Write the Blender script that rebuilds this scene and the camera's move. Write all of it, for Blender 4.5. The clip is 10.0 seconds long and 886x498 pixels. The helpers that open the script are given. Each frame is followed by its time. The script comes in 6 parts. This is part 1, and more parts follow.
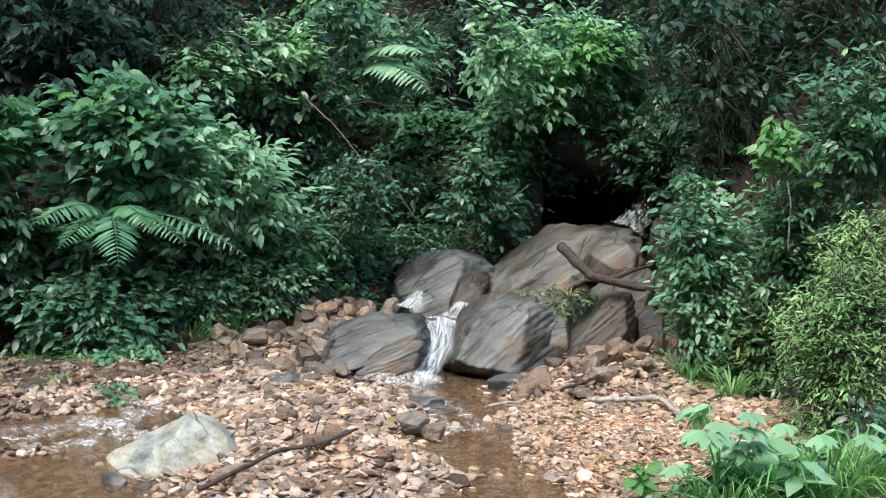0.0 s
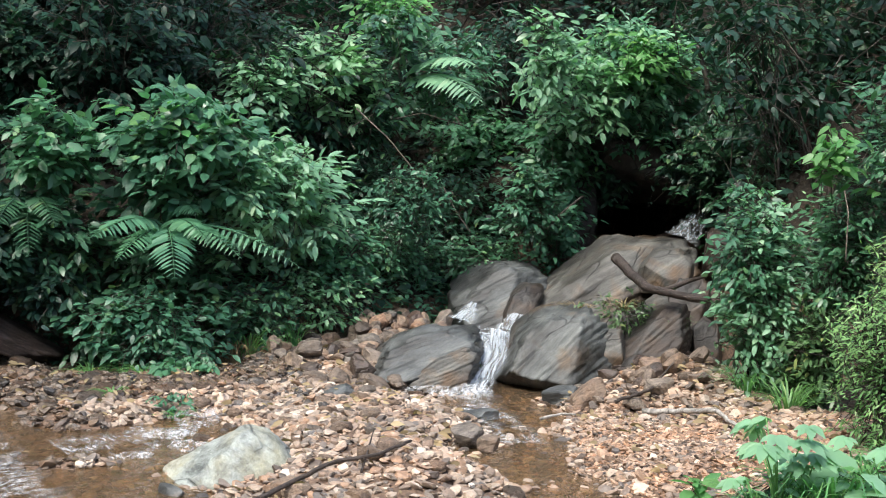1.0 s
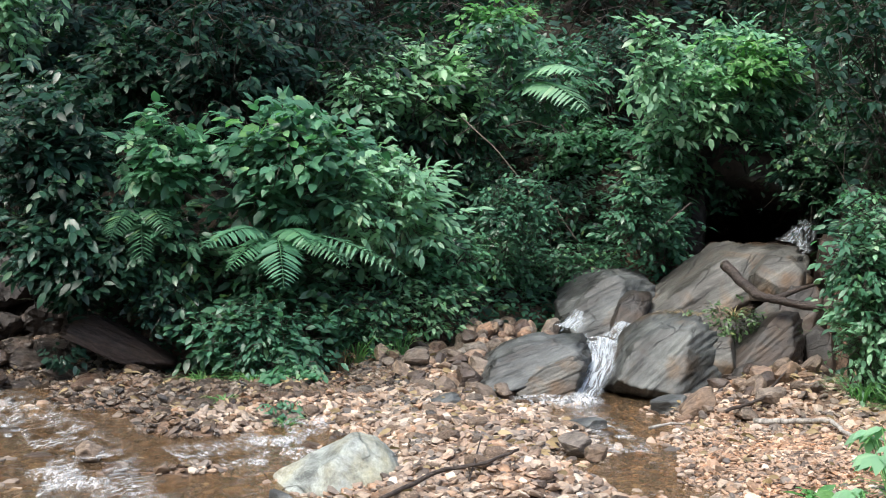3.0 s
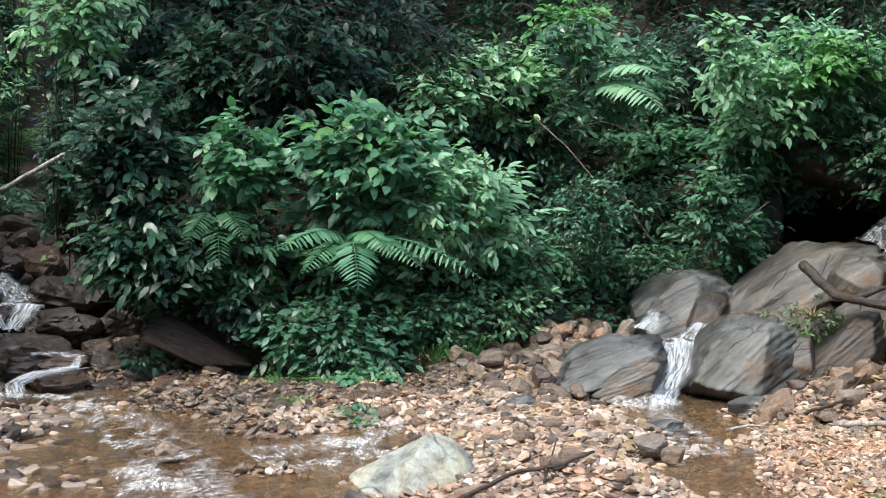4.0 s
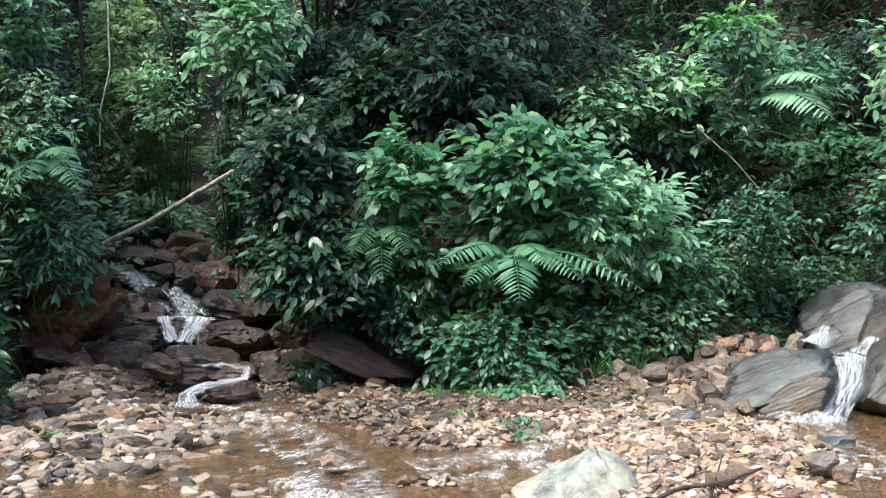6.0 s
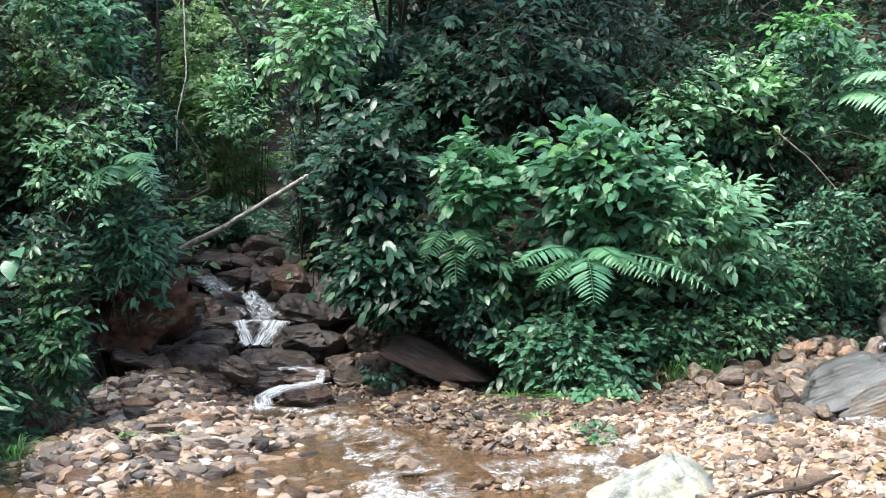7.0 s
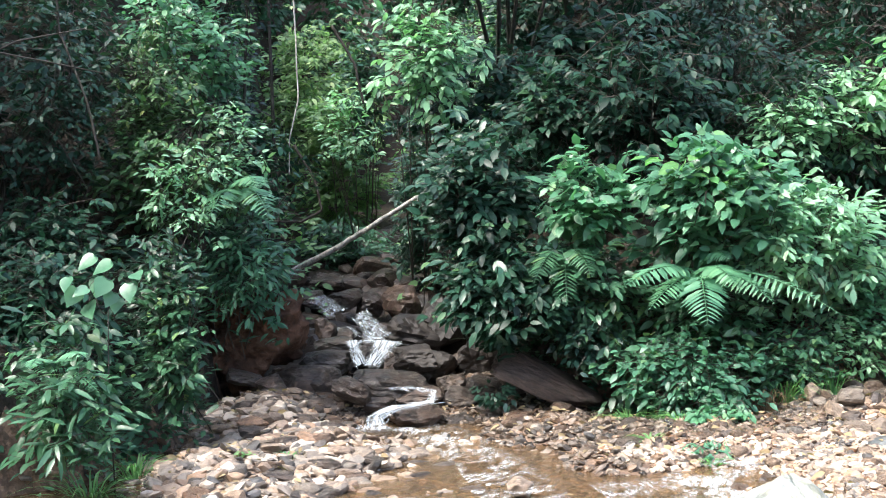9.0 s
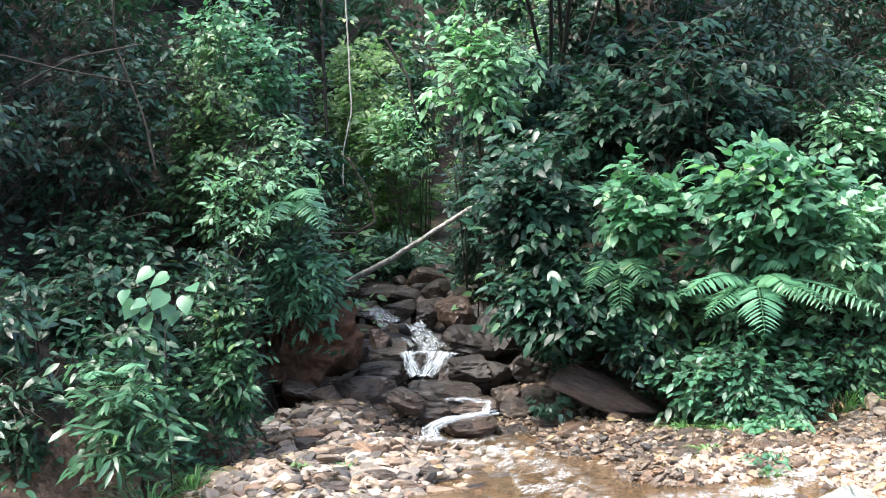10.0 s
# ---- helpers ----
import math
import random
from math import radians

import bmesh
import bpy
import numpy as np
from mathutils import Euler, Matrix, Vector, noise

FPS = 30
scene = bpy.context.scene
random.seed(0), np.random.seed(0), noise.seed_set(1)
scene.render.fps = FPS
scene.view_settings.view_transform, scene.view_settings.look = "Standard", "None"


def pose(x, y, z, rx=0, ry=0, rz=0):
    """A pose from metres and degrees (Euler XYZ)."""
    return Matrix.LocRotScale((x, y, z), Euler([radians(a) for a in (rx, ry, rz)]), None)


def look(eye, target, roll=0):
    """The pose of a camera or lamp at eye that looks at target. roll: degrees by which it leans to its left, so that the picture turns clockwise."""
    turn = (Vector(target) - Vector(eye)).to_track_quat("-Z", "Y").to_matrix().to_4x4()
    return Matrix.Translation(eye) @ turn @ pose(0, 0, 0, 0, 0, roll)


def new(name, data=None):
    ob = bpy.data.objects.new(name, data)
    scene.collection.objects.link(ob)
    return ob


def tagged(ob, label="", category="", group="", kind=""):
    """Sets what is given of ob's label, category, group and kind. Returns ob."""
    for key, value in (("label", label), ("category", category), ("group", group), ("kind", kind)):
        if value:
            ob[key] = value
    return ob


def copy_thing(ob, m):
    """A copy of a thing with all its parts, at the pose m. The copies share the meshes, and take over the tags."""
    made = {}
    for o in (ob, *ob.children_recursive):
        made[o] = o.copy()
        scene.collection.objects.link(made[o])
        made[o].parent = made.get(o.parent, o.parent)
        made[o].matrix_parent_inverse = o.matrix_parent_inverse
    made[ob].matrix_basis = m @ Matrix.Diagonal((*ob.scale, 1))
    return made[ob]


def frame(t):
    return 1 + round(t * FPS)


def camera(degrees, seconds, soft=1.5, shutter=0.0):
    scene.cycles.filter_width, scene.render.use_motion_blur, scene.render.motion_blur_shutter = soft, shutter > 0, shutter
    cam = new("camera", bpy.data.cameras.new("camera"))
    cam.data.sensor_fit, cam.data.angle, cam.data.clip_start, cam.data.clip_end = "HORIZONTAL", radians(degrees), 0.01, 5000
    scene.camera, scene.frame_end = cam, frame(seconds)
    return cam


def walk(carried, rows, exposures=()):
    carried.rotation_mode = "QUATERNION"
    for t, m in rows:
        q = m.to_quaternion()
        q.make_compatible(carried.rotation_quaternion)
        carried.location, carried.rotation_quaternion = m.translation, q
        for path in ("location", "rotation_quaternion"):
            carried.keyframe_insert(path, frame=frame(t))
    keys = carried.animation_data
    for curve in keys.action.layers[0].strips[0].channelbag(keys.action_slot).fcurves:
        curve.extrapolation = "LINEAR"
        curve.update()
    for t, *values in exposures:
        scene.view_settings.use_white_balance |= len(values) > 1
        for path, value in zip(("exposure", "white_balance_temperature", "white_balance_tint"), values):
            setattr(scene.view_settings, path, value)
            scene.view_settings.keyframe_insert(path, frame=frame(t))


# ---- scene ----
cam = camera(37.05, 10.0, soft=1.0)
PATH = [
    (0.0, pose(0, 0, 1.6, 86.65, 0, -14.03) @ pose(0, 0, 0, 0, 0, 1.52)),
    (0.5, pose(0, 0, 1.6, 86.80, 0, -13.03) @ pose(0, 0, 0, 0, 0, 1.30)),
    (1.0, pose(0, 0, 1.6, 87.10, 0, -11.70) @ pose(0, 0, 0, 0, 0, 1.16)),
    (1.5, pose(0, 0, 1.6, 87.17, 0, -10.51) @ pose(0, 0, 0, 0, 0, 0.83)),
    (2.0, pose(0, 0, 1.6, 87.17, 0, -9.46) @ pose(0, 0, 0, 0, 0, 0.75)),
    (3.5, pose(0, 0, 1.6, 87.47, 0, -5.58) @ pose(0, 0, 0, 0, 0, 0.44)),
    (4.0, pose(0, 0, 1.6, 87.44, 0, -3.88) @ pose(0, 0, 0, 0, 0, 0.18)),
    (4.5, pose(0, 0, 1.6, 87.55, 0, -2.30) @ pose(0, 0, 0, 0, 0, 0.05)),
    (5.0, pose(0, 0, 1.6, 87.72, 0, -0.42) @ pose(0, 0, 0, 0, 0, -0.11)),
    (5.5, pose(0, 0, 1.6, 87.91, 0, 1.38) @ pose(0, 0, 0, 0, 0, -0.23)),
    (7.0, pose(0, 0, 1.6, 88.20, 0, 6.28) @ pose(0, 0, 0, 0, 0, -0.69)),
    (7.5, pose(0, 0, 1.6, 88.42, 0, 7.73) @ pose(0, 0, 0, 0, 0, -0.88)),
    (8.0, pose(0, 0, 1.6, 88.89, 0, 9.11) @ pose(0, 0, 0, 0, 0, -1.17)),
    (8.5, pose(0, 0, 1.6, 89.09, 0, 9.94) @ pose(0, 0, 0, 0, 0, -1.01)),
    (9.0, pose(0, 0, 1.6, 89.15, 0, 11.04) @ pose(0, 0, 0, 0, 0, -1.25)),
    (9.5, pose(0, 0, 1.6, 89.24, 0, 12.27) @ pose(0, 0, 0, 0, 0, -1.55)),
    (10.0, pose(0, 0, 1.6, 89.67, 0, 13.36) @ pose(0, 0, 0, 0, 0, -1.68)),
]
EXPOSURES = [(0.0, 1.26), (2.0, 1.25), (4.5, 1.36), (5.5, 1.5), (7.0, 1.86), (10.0, 2.28)]
walk(cam, PATH, EXPOSURES)

# ---- world, sun, exposure ----
SUN_UP, SUN_TURN = 59, 224
world = bpy.data.worlds.new("overcast_sky")
scene.world = world
world.use_nodes = True
wn, wl = world.node_tree.nodes, world.node_tree.links
sky = wn.new("ShaderNodeTexSky")
sky.sky_type, sky.sun_disc = "NISHITA", False
sky.sun_elevation, sky.sun_rotation = radians(SUN_UP), radians(SUN_TURN)
sky.air_density, sky.dust_density = 1.0, 3.0
wl.new(sky.outputs[0], wn["Background"].inputs[0])
wn["Background"].inputs[1].default_value = 0.15
sun = new("sun", bpy.data.lights.new("sun", "SUN"))
sun.data.energy, sun.data.angle, sun.data.color = 2.0, radians(28), (1.0, 0.97, 0.91)
a, e = radians(SUN_TURN), radians(SUN_UP)
sun.matrix_world = look((0, 0, 0), (-math.sin(a) * math.cos(e), -math.cos(a) * math.cos(e), -math.sin(e)))


# ---- material tools ----
def material(name):
    m = bpy.data.materials.new(name)
    m.use_nodes = True
    n = m.node_tree.nodes
    return m, n, m.node_tree.links, n["Principled BSDF"]


def node(n, kind, **inputs):
    nd = n.new("ShaderNode" + kind)
    for k, v in inputs.items():
        nd.inputs[k.replace("_", " ")].default_value = v
    return nd


def ramp(n, l, source, *stops):
    r = n.new("ShaderNodeValToRGB")
    el = r.color_ramp.elements
    while len(el) < len(stops):
        el.new(0.5)
    for e_, (p, c) in zip(el, stops):
        e_.position = p
        e_.color = (*c, 1) if len(c) == 3 else (c[0],) * 3 + (1,)
    l.new(source, r.inputs[0])
    return r.outputs[0]


def mixed(n, l, kind, fac, a_, b_):
    m = n.new("ShaderNodeMix")
    m.data_type, m.blend_type = "RGBA", kind
    for sock, v in ((m.inputs[0], fac), (m.inputs[6], a_), (m.inputs[7], b_)):
        if hasattr(v, "links"):
            l.new(v, sock)
        elif isinstance(v, tuple):
            sock.default_value = (*v, 1)
        else:
            sock.default_value = v
    return m.outputs[2]


def coords(n, l, scale, kind="Object"):
    tc, mp = n.new("ShaderNodeTexCoord"), n.new("ShaderNodeMapping")
    mp.inputs["Scale"].default_value = scale if isinstance(scale, tuple) else (scale,) * 3
    l.new(tc.outputs[kind], mp.inputs[0])
    return mp.outputs[0]


def noise_of(n, l, vec, scale, detail=6.0, rough=0.6, distort=0.0):
    t = node(n, "TexNoise", Scale=scale, Detail=detail, Roughness=rough, Distortion=distort)
    l.new(vec, t.inputs["Vector"])
    return t.outputs[0]


def bump(n, l, height, bsdf, strength, distance):
    b = node(n, "Bump", Strength=strength, Distance=distance)
    l.new(height, b.inputs["Height"])
    l.new(b.outputs[0], bsdf.inputs["Normal"])


def leaf_material(name, dark, mid, light, rough=0.42, through_=0.22, spot=(0.25, 0.18, 0.05), sheen=0.45):
    m, n, l, b = material(name)
    geo, info = n.new("ShaderNodeNewGeometry"), n.new("ShaderNodeObjectInfo")
    col = ramp(n, l, geo.outputs["Random Per Island"], (0.0, dark), (0.5, mid), (0.93, mid), (1.0, light))
    vec = coords(n, l, 1.0)
    big = noise_of(n, l, vec, 1.6, 3.0)
    col = mixed(n, l, "MULTIPLY", 0.55, col, ramp(n, l, big, (0.3, (0.45, 0.5, 0.52)), (0.7, (1.4, 1.35, 1.15))))
    hue = node(n, "HueSaturation")
    l.new(col, hue.inputs["Color"])
    mr = node(n, "MapRange")
    mr.inputs[3].default_value, mr.inputs[4].default_value = 0.493, 0.526
    hue.inputs["Saturation"].default_value = 0.95
    l.new(info.outputs["Random"], mr.inputs[0])
    l.new(mr.outputs[0], hue.inputs["Hue"])
    fine = noise_of(n, l, vec, 60.0, 3.0)
    col = mixed(n, l, "MIX", ramp(n, l, fine, (0.68, (0, 0, 0)), (0.74, (0.6, 0.6, 0.6))), hue.outputs[0], spot)
    l.new(col, b.inputs["Base Color"])
    b.inputs["Roughness"].default_value = rough
    b.inputs["Specular IOR Level"].default_value = sheen
    bump(n, l, noise_of(n, l, vec, 45.0, 2.0), b, 0.35, 0.004)
    tr = n.new("ShaderNodeBsdfTranslucent")
    l.new(mixed(n, l, "MULTIPLY", 1.0, col, (1.1, 1.45, 0.85)), tr.inputs[0])
    mx = n.new("ShaderNodeMixShader")
    mx.inputs[0].default_value = through_
    l.new(b.outputs[0], mx.inputs[1])
    l.new(tr.outputs[0], mx.inputs[2])
    l.new(mx.outputs[0], n["Material Output"].inputs[0])
    return m


def rock_material(name, dark, mid, light, stain, strata=(6, 6, 26), turn=(0.5, -0.6, 0.2), rough=(0.35, 0.75), stains=0.5, vary=0.0, relief=0.02, broad=0.6, wet=0.0, cracks=0.0):
    m, n, l, b = material(name)
    tc, rt, mp = n.new("ShaderNodeTexCoord"), n.new("ShaderNodeMapping"), n.new("ShaderNodeMapping")
    rt.inputs["Rotation"].default_value, mp.inputs["Scale"].default_value = turn, strata
    l.new(tc.outputs["Object"], rt.inputs[0])
    l.new(rt.outputs[0], mp.inputs[0])
    bands = noise_of(n, l, mp.outputs[0], broad, 10.0, 0.66, 1.6 if wet else 0.8)
    b.inputs["Coat Weight"].default_value, b.inputs["Coat Roughness"].default_value = wet, 0.33
    streak = noise_of(n, l, mp.outputs[0], 2.4, 8.0, 0.75, 0.5)
    plain = coords(n, l, 1.0)
    patches = noise_of(n, l, plain, 2.6, 6.0, 0.65)
    grain = noise_of(n, l, plain, 40.0, 5.0, 0.7)
    k = 0.6 if wet else 1.0
    col = ramp(n, l, bands, (0.5 - 0.2 * k, dark), (0.5 - 0.05 * k, mid), (0.5 + 0.07 * k, mid), (0.5 + 0.2 * k, light))
    col = mixed(n, l, "MULTIPLY", 0.8, col, ramp(n, l, streak, (0.5 - 0.14 * k, (0.25, 0.25, 0.25)), (0.5, (1.0, 1.0, 1.0)), (0.5 + 0.16 * k, (1.6, 1.6, 1.6))))
    col = mixed(n, l, "MIX", ramp(n, l, patches, (0.62 - 0.2 * stains, (0, 0, 0)), (0.75, (0.75, 0.75, 0.75))), col, stain)
    col = mixed(n, l, "MULTIPLY", 0.5, col, ramp(n, l, grain, (0.3, (0.45, 0.45, 0.45)), (0.7, (1.4, 1.4, 1.4))))
    if cracks:
        bent = mixed(n, l, "LINEAR_LIGHT", 0.3, mp.outputs[0], node(n, "TexNoise", Scale=3.0).outputs[1])
        vor = node(n, "TexVoronoi", Scale=0.5)
        vor.feature = "DISTANCE_TO_EDGE"
        l.new(bent, vor.inputs["Vector"])
        crack = ramp(n, l, vor.outputs["Distance"], (0.0, (0.1, 0.1, 0.1)), (0.02, (1.0, 1.0, 1.0)))
        where = noise_of(n, l, plain, 1.3, 4.0, 0.6)
        crack = mixed(n, l, "LIGHTEN", 1.0, crack, ramp(n, l, where, (0.46, (0.0, 0.0, 0.0)), (0.56, (1.0, 1.0, 1.0))))
        col = mixed(n, l, "MULTIPLY", cracks, col, crack)
    if vary:
        info = n.new("ShaderNodeObjectInfo")
        tint = ramp(n, l, info.outputs["Random"], (0.0, (0.62, 0.68, 0.72)), (0.2, (1.15, 0.9, 0.7)), (0.4, (0.68, 0.64, 0.6)), (0.6, (1.4, 1.2, 1.02)), (0.8, (0.8, 0.84, 0.86)), (1.0, (1.35, 0.98, 0.74)))
        col = mixed(n, l, "MULTIPLY", vary, col, tint)
    l.new(col, b.inputs["Base Color"])
    l.new(ramp(n, l, patches, (0.35, (rough[0],)), (0.65, (rough[1],))), b.inputs["Roughness"])
    hgt = n.new("ShaderNodeMath")
    hgt.operation = "MULTIPLY_ADD"
    hgt.inputs[1].default_value = 0.6
    l.new(streak, hgt.inputs[0])
    l.new(bands, hgt.inputs[2])
    h2 = n.new("ShaderNodeMath")
    h2.operation = "MULTIPLY_ADD"
    h2.inputs[1].default_value = 0.2
    l.new(grain, h2.inputs[0])
    l.new(hgt.outputs[0], h2.inputs[2])
    top = h2.outputs[0]
    if cracks:
        h3 = n.new("ShaderNodeMath")
        h3.operation = "MULTIPLY_ADD"
        h3.inputs[1].default_value = 0.5
        l.new(crack, h3.inputs[0])
        l.new(top, h3.inputs[2])
        top = h3.outputs[0]
    bump(n, l, top, b, 0.9, relief)
    return m


# ---- materials ----
M_leaf = leaf_material("shrub_leaf", (0.02, 0.065, 0.035), (0.045, 0.135, 0.07), (0.16, 0.27, 0.09), 0.34)
M_leaf_dark = leaf_material("dark_leaf", (0.011, 0.036, 0.025), (0.027, 0.082, 0.052), (0.09, 0.17, 0.07), 0.34, sheen=0.45)
M_leaf_fresh = leaf_material("fresh_leaf", (0.03, 0.1, 0.052), (0.064, 0.19, 0.098), (0.2, 0.36, 0.16), 0.32)
# darker leaf copy: the forest's shade is put into its colour
M_leaf_shade = leaf_material("shade_toned_leaf", (0.007, 0.028, 0.017), (0.016, 0.062, 0.036), (0.05, 0.12, 0.05), 0.42, sheen=0.3)
M_leaf_young = leaf_material("young_leaf", (0.07, 0.2, 0.06), (0.13, 0.32, 0.1), (0.26, 0.44, 0.12), 0.42, 0.4)
M_leaf_bright = leaf_material("weed_leaf", (0.04, 0.135, 0.075), (0.08, 0.235, 0.13), (0.19, 0.36, 0.18), 0.4, 0.35)
# pale leaves; on several plants the paleness stands in for light or gloss
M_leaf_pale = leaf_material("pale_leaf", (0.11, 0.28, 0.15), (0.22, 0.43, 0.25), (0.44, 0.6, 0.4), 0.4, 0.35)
M_leaf_olive = leaf_material("olive_leaf", (0.03, 0.075, 0.03), (0.08, 0.16, 0.06), (0.26, 0.3, 0.1), 0.36)
M_fern = leaf_material("fern_leaf", (0.045, 0.155, 0.08), (0.09, 0.26, 0.135), (0.16, 0.35, 0.16), 0.45, 0.3)
M_grass = leaf_material("grass_blade", (0.08, 0.22, 0.08), (0.17, 0.37, 0.13), (0.33, 0.47, 0.18), 0.45, 0.35)
# yellow-green leaves, lightened to carry the sunlight on the right bank
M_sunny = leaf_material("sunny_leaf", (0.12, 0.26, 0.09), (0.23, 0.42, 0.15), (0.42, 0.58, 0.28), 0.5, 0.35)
M_straw = leaf_material("dry_straw", (0.16, 0.11, 0.06), (0.3, 0.22, 0.12), (0.42, 0.33, 0.2), 0.7, 0.15)
# sky light of the gully put into leaf colour; also the small yellow plant
M_glade = leaf_material("sunlit_yellow_leaf", (0.08, 0.18, 0.08), (0.2, 0.34, 0.15), (0.46, 0.58, 0.3), 0.45, 0.45)
M_bark = rock_material("bark", (0.02, 0.017, 0.014), (0.055, 0.046, 0.038), (0.15, 0.13, 0.11), (0.05, 0.06, 0.03), (14, 14, 3), (0, 0, 0), (0.7, 0.9))
M_pole = rock_material("pale_bark", (0.15, 0.14, 0.125), (0.36, 0.345, 0.315), (0.55, 0.53, 0.5), (0.1, 0.12, 0.06), (10, 10, 4), (0, 0, 0), (0.6, 0.85), 0.2)
M_wetwood = rock_material("wet_wood", (0.015, 0.011, 0.009), (0.045, 0.033, 0.026), (0.12, 0.09, 0.07), (0.03, 0.022, 0.018), (3, 24, 24), (0, 0, 0), (0.35, 0.7))
def schist(name, turn, grey=(0.15, 0.155, 0.145), brown=(0.17, 0.115, 0.07), amount=0.5, shine=0.35):
    """Water-worn layered rock: grey and rusty zones, fine bedding lines, dark cracks."""
    m, n, l, b = material(name)
    tc, rt = n.new("ShaderNodeTexCoord"), n.new("ShaderNodeMapping")
    rt.inputs["Rotation"].default_value = turn
    l.new(tc.outputs["Object"], rt.inputs[0])
    plain = tc.outputs["Object"]
    bend = node(n, "TexNoise", Scale=2.2, Detail=3.0)
    l.new(plain, bend.inputs["Vector"])
    bent = mixed(n, l, "LINEAR_LIGHT", 0.13, rt.outputs[0], bend.outputs[1])

    def layered(scale):
        mp = n.new("ShaderNodeMapping")
        mp.inputs["Scale"].default_value = scale
        l.new(bent, mp.inputs[0])
        return mp.outputs[0]

    zone = noise_of(n, l, plain, 1.9, 5.0, 0.6, 0.4)
    broad = noise_of(n, l, layered((1.1, 1.1, 9.0)), 1.0, 6.0, 0.6)
    lines = noise_of(n, l, layered((2.2, 2.2, 46.0)), 1.0, 5.0, 0.7)
    grain = noise_of(n, l, plain, 70.0, 5.0, 0.7)
    wet = noise_of(n, l, layered((1.6, 1.6, 4.0)), 1.0, 5.0, 0.65)
    col = mixed(n, l, "MIX", ramp(n, l, zone, (0.62 - 0.24 * amount, (0, 0, 0)), (0.72 - 0.14 * amount, (1, 1, 1))), grey, brown)
    col = mixed(n, l, "MULTIPLY", 0.6, col, ramp(n, l, broad, (0.34, (0.35, 0.35, 0.36)), (0.5, (1, 1, 1)), (0.68, (1.6, 1.55, 1.5))))
    col = mixed(n, l, "MULTIPLY", 0.45, col, ramp(n, l, lines, (0.36, (0.4, 0.4, 0.4)), (0.5, (1, 1, 1)), (0.66, (1.45, 1.45, 1.45))))
    col = mixed(n, l, "MULTIPLY", 0.8, col, ramp(n, l, wet, (0.4, (0.25, 0.24, 0.23)), (0.56, (1, 1, 1))))
    col = mixed(n, l, "MULTIPLY", 0.5, col, ramp(n, l, grain, (0.3, (0.5, 0.5, 0.5)), (0.7, (1.4, 1.4, 1.4))))
    vor = node(n, "TexVoronoi", Scale=1.0)
    vor.feature = "DISTANCE_TO_EDGE"
    l.new(layered((1.5, 1.5, 4.5)), vor.inputs["Vector"])
    crack = ramp(n, l, vor.outputs["Distance"], (0.0, (0.12, 0.12, 0.12)), (0.025, (1, 1, 1)))
    crack = mixed(n, l, "LIGHTEN", 1.0, crack, ramp(n, l, noise_of(n, l, plain, 1.5, 3.0), (0.46, (0, 0, 0)), (0.54, (1, 1, 1))))
    col = mixed(n, l, "MULTIPLY", 0.8, col, crack)
    l.new(col, b.inputs["Base Color"])
    l.new(ramp(n, l, wet, (0.38, (0.42,)), (0.6, (0.7,))), b.inputs["Roughness"])
    b.inputs["Specular IOR Level"].default_value = 0.35
    b.inputs["Coat Weight"].default_value, b.inputs["Coat Roughness"].default_value = shine, 0.45
    high = mixed(n, l, "MIX", 0.4, broad, lines)
    high = mixed(n, l, "MIX", 0.25, high, grain)
    bump(n, l, mixed(n, l, "MULTIPLY", 0.7, high, crack), b, 0.8, 0.022)
    return m


M_schist = schist("banded_schist", (0.2, 0.5, 0.0), (0.105, 0.115, 0.114), (0.12, 0.083, 0.052), 0.3, 0.12)
M_schist_steep = schist("steep_schist", (0.15, 0.95, 0.0), (0.12, 0.13, 0.124), (0.125, 0.092, 0.06), 0.4, 0.1)
M_schist_brown = schist("brown_schist", (0.2, 0.65, 0.0), (0.118, 0.119, 0.108), (0.135, 0.088, 0.05), 0.55, 0.08)
M_schist_dark = schist("dark_schist", (0.2, 0.7, 0.0), (0.055, 0.053, 0.049), (0.066, 0.046, 0.032), 0.7, 0.08)
M_twig = rock_material("dry_twig", (0.05, 0.04, 0.03), (0.14, 0.115, 0.09), (0.26, 0.23, 0.19), (0.08, 0.07, 0.05), (10, 10, 4), (0, 0, 0), (0.6, 0.85), 0.2)
M_ledge = rock_material("wet_ledge_rock", (0.014, 0.011, 0.01), (0.066, 0.055, 0.047), (0.24, 0.22, 0.2), (0.085, 0.053, 0.034), (3.5, 3.5, 14), (0.1, 0.25, 0), (0.25, 0.6), 0.55, 0.5, cracks=0.35, relief=0.06, wet=0.2)
M_dark_rock = rock_material("wet_dark_rock", (0.016, 0.013, 0.011), (0.068, 0.054, 0.046), (0.2, 0.175, 0.155), (0.08, 0.05, 0.034), (4, 4, 9), (0.3, 0.3, 0), (0.25, 0.6), 0.5, 0.5, cracks=0.35)
M_slab = rock_material("red_slab", (0.026, 0.019, 0.015), (0.09, 0.066, 0.053), (0.24, 0.19, 0.16), (0.075, 0.046, 0.032), (3, 3, 16), (0.2, 0, 0), (0.4, 0.75), 0.4, cracks=0.8, relief=0.04)
# rock for recesses, its near-black colour standing in for shadow
M_shadow_rock = rock_material("shadow_rock", (0.008, 0.007, 0.006), (0.028, 0.023, 0.02), (0.08, 0.068, 0.06), (0.025, 0.02, 0.014), (4, 4, 9), (0.3, 0.3, 0), (0.4, 0.7), 0.5, cracks=0.35)
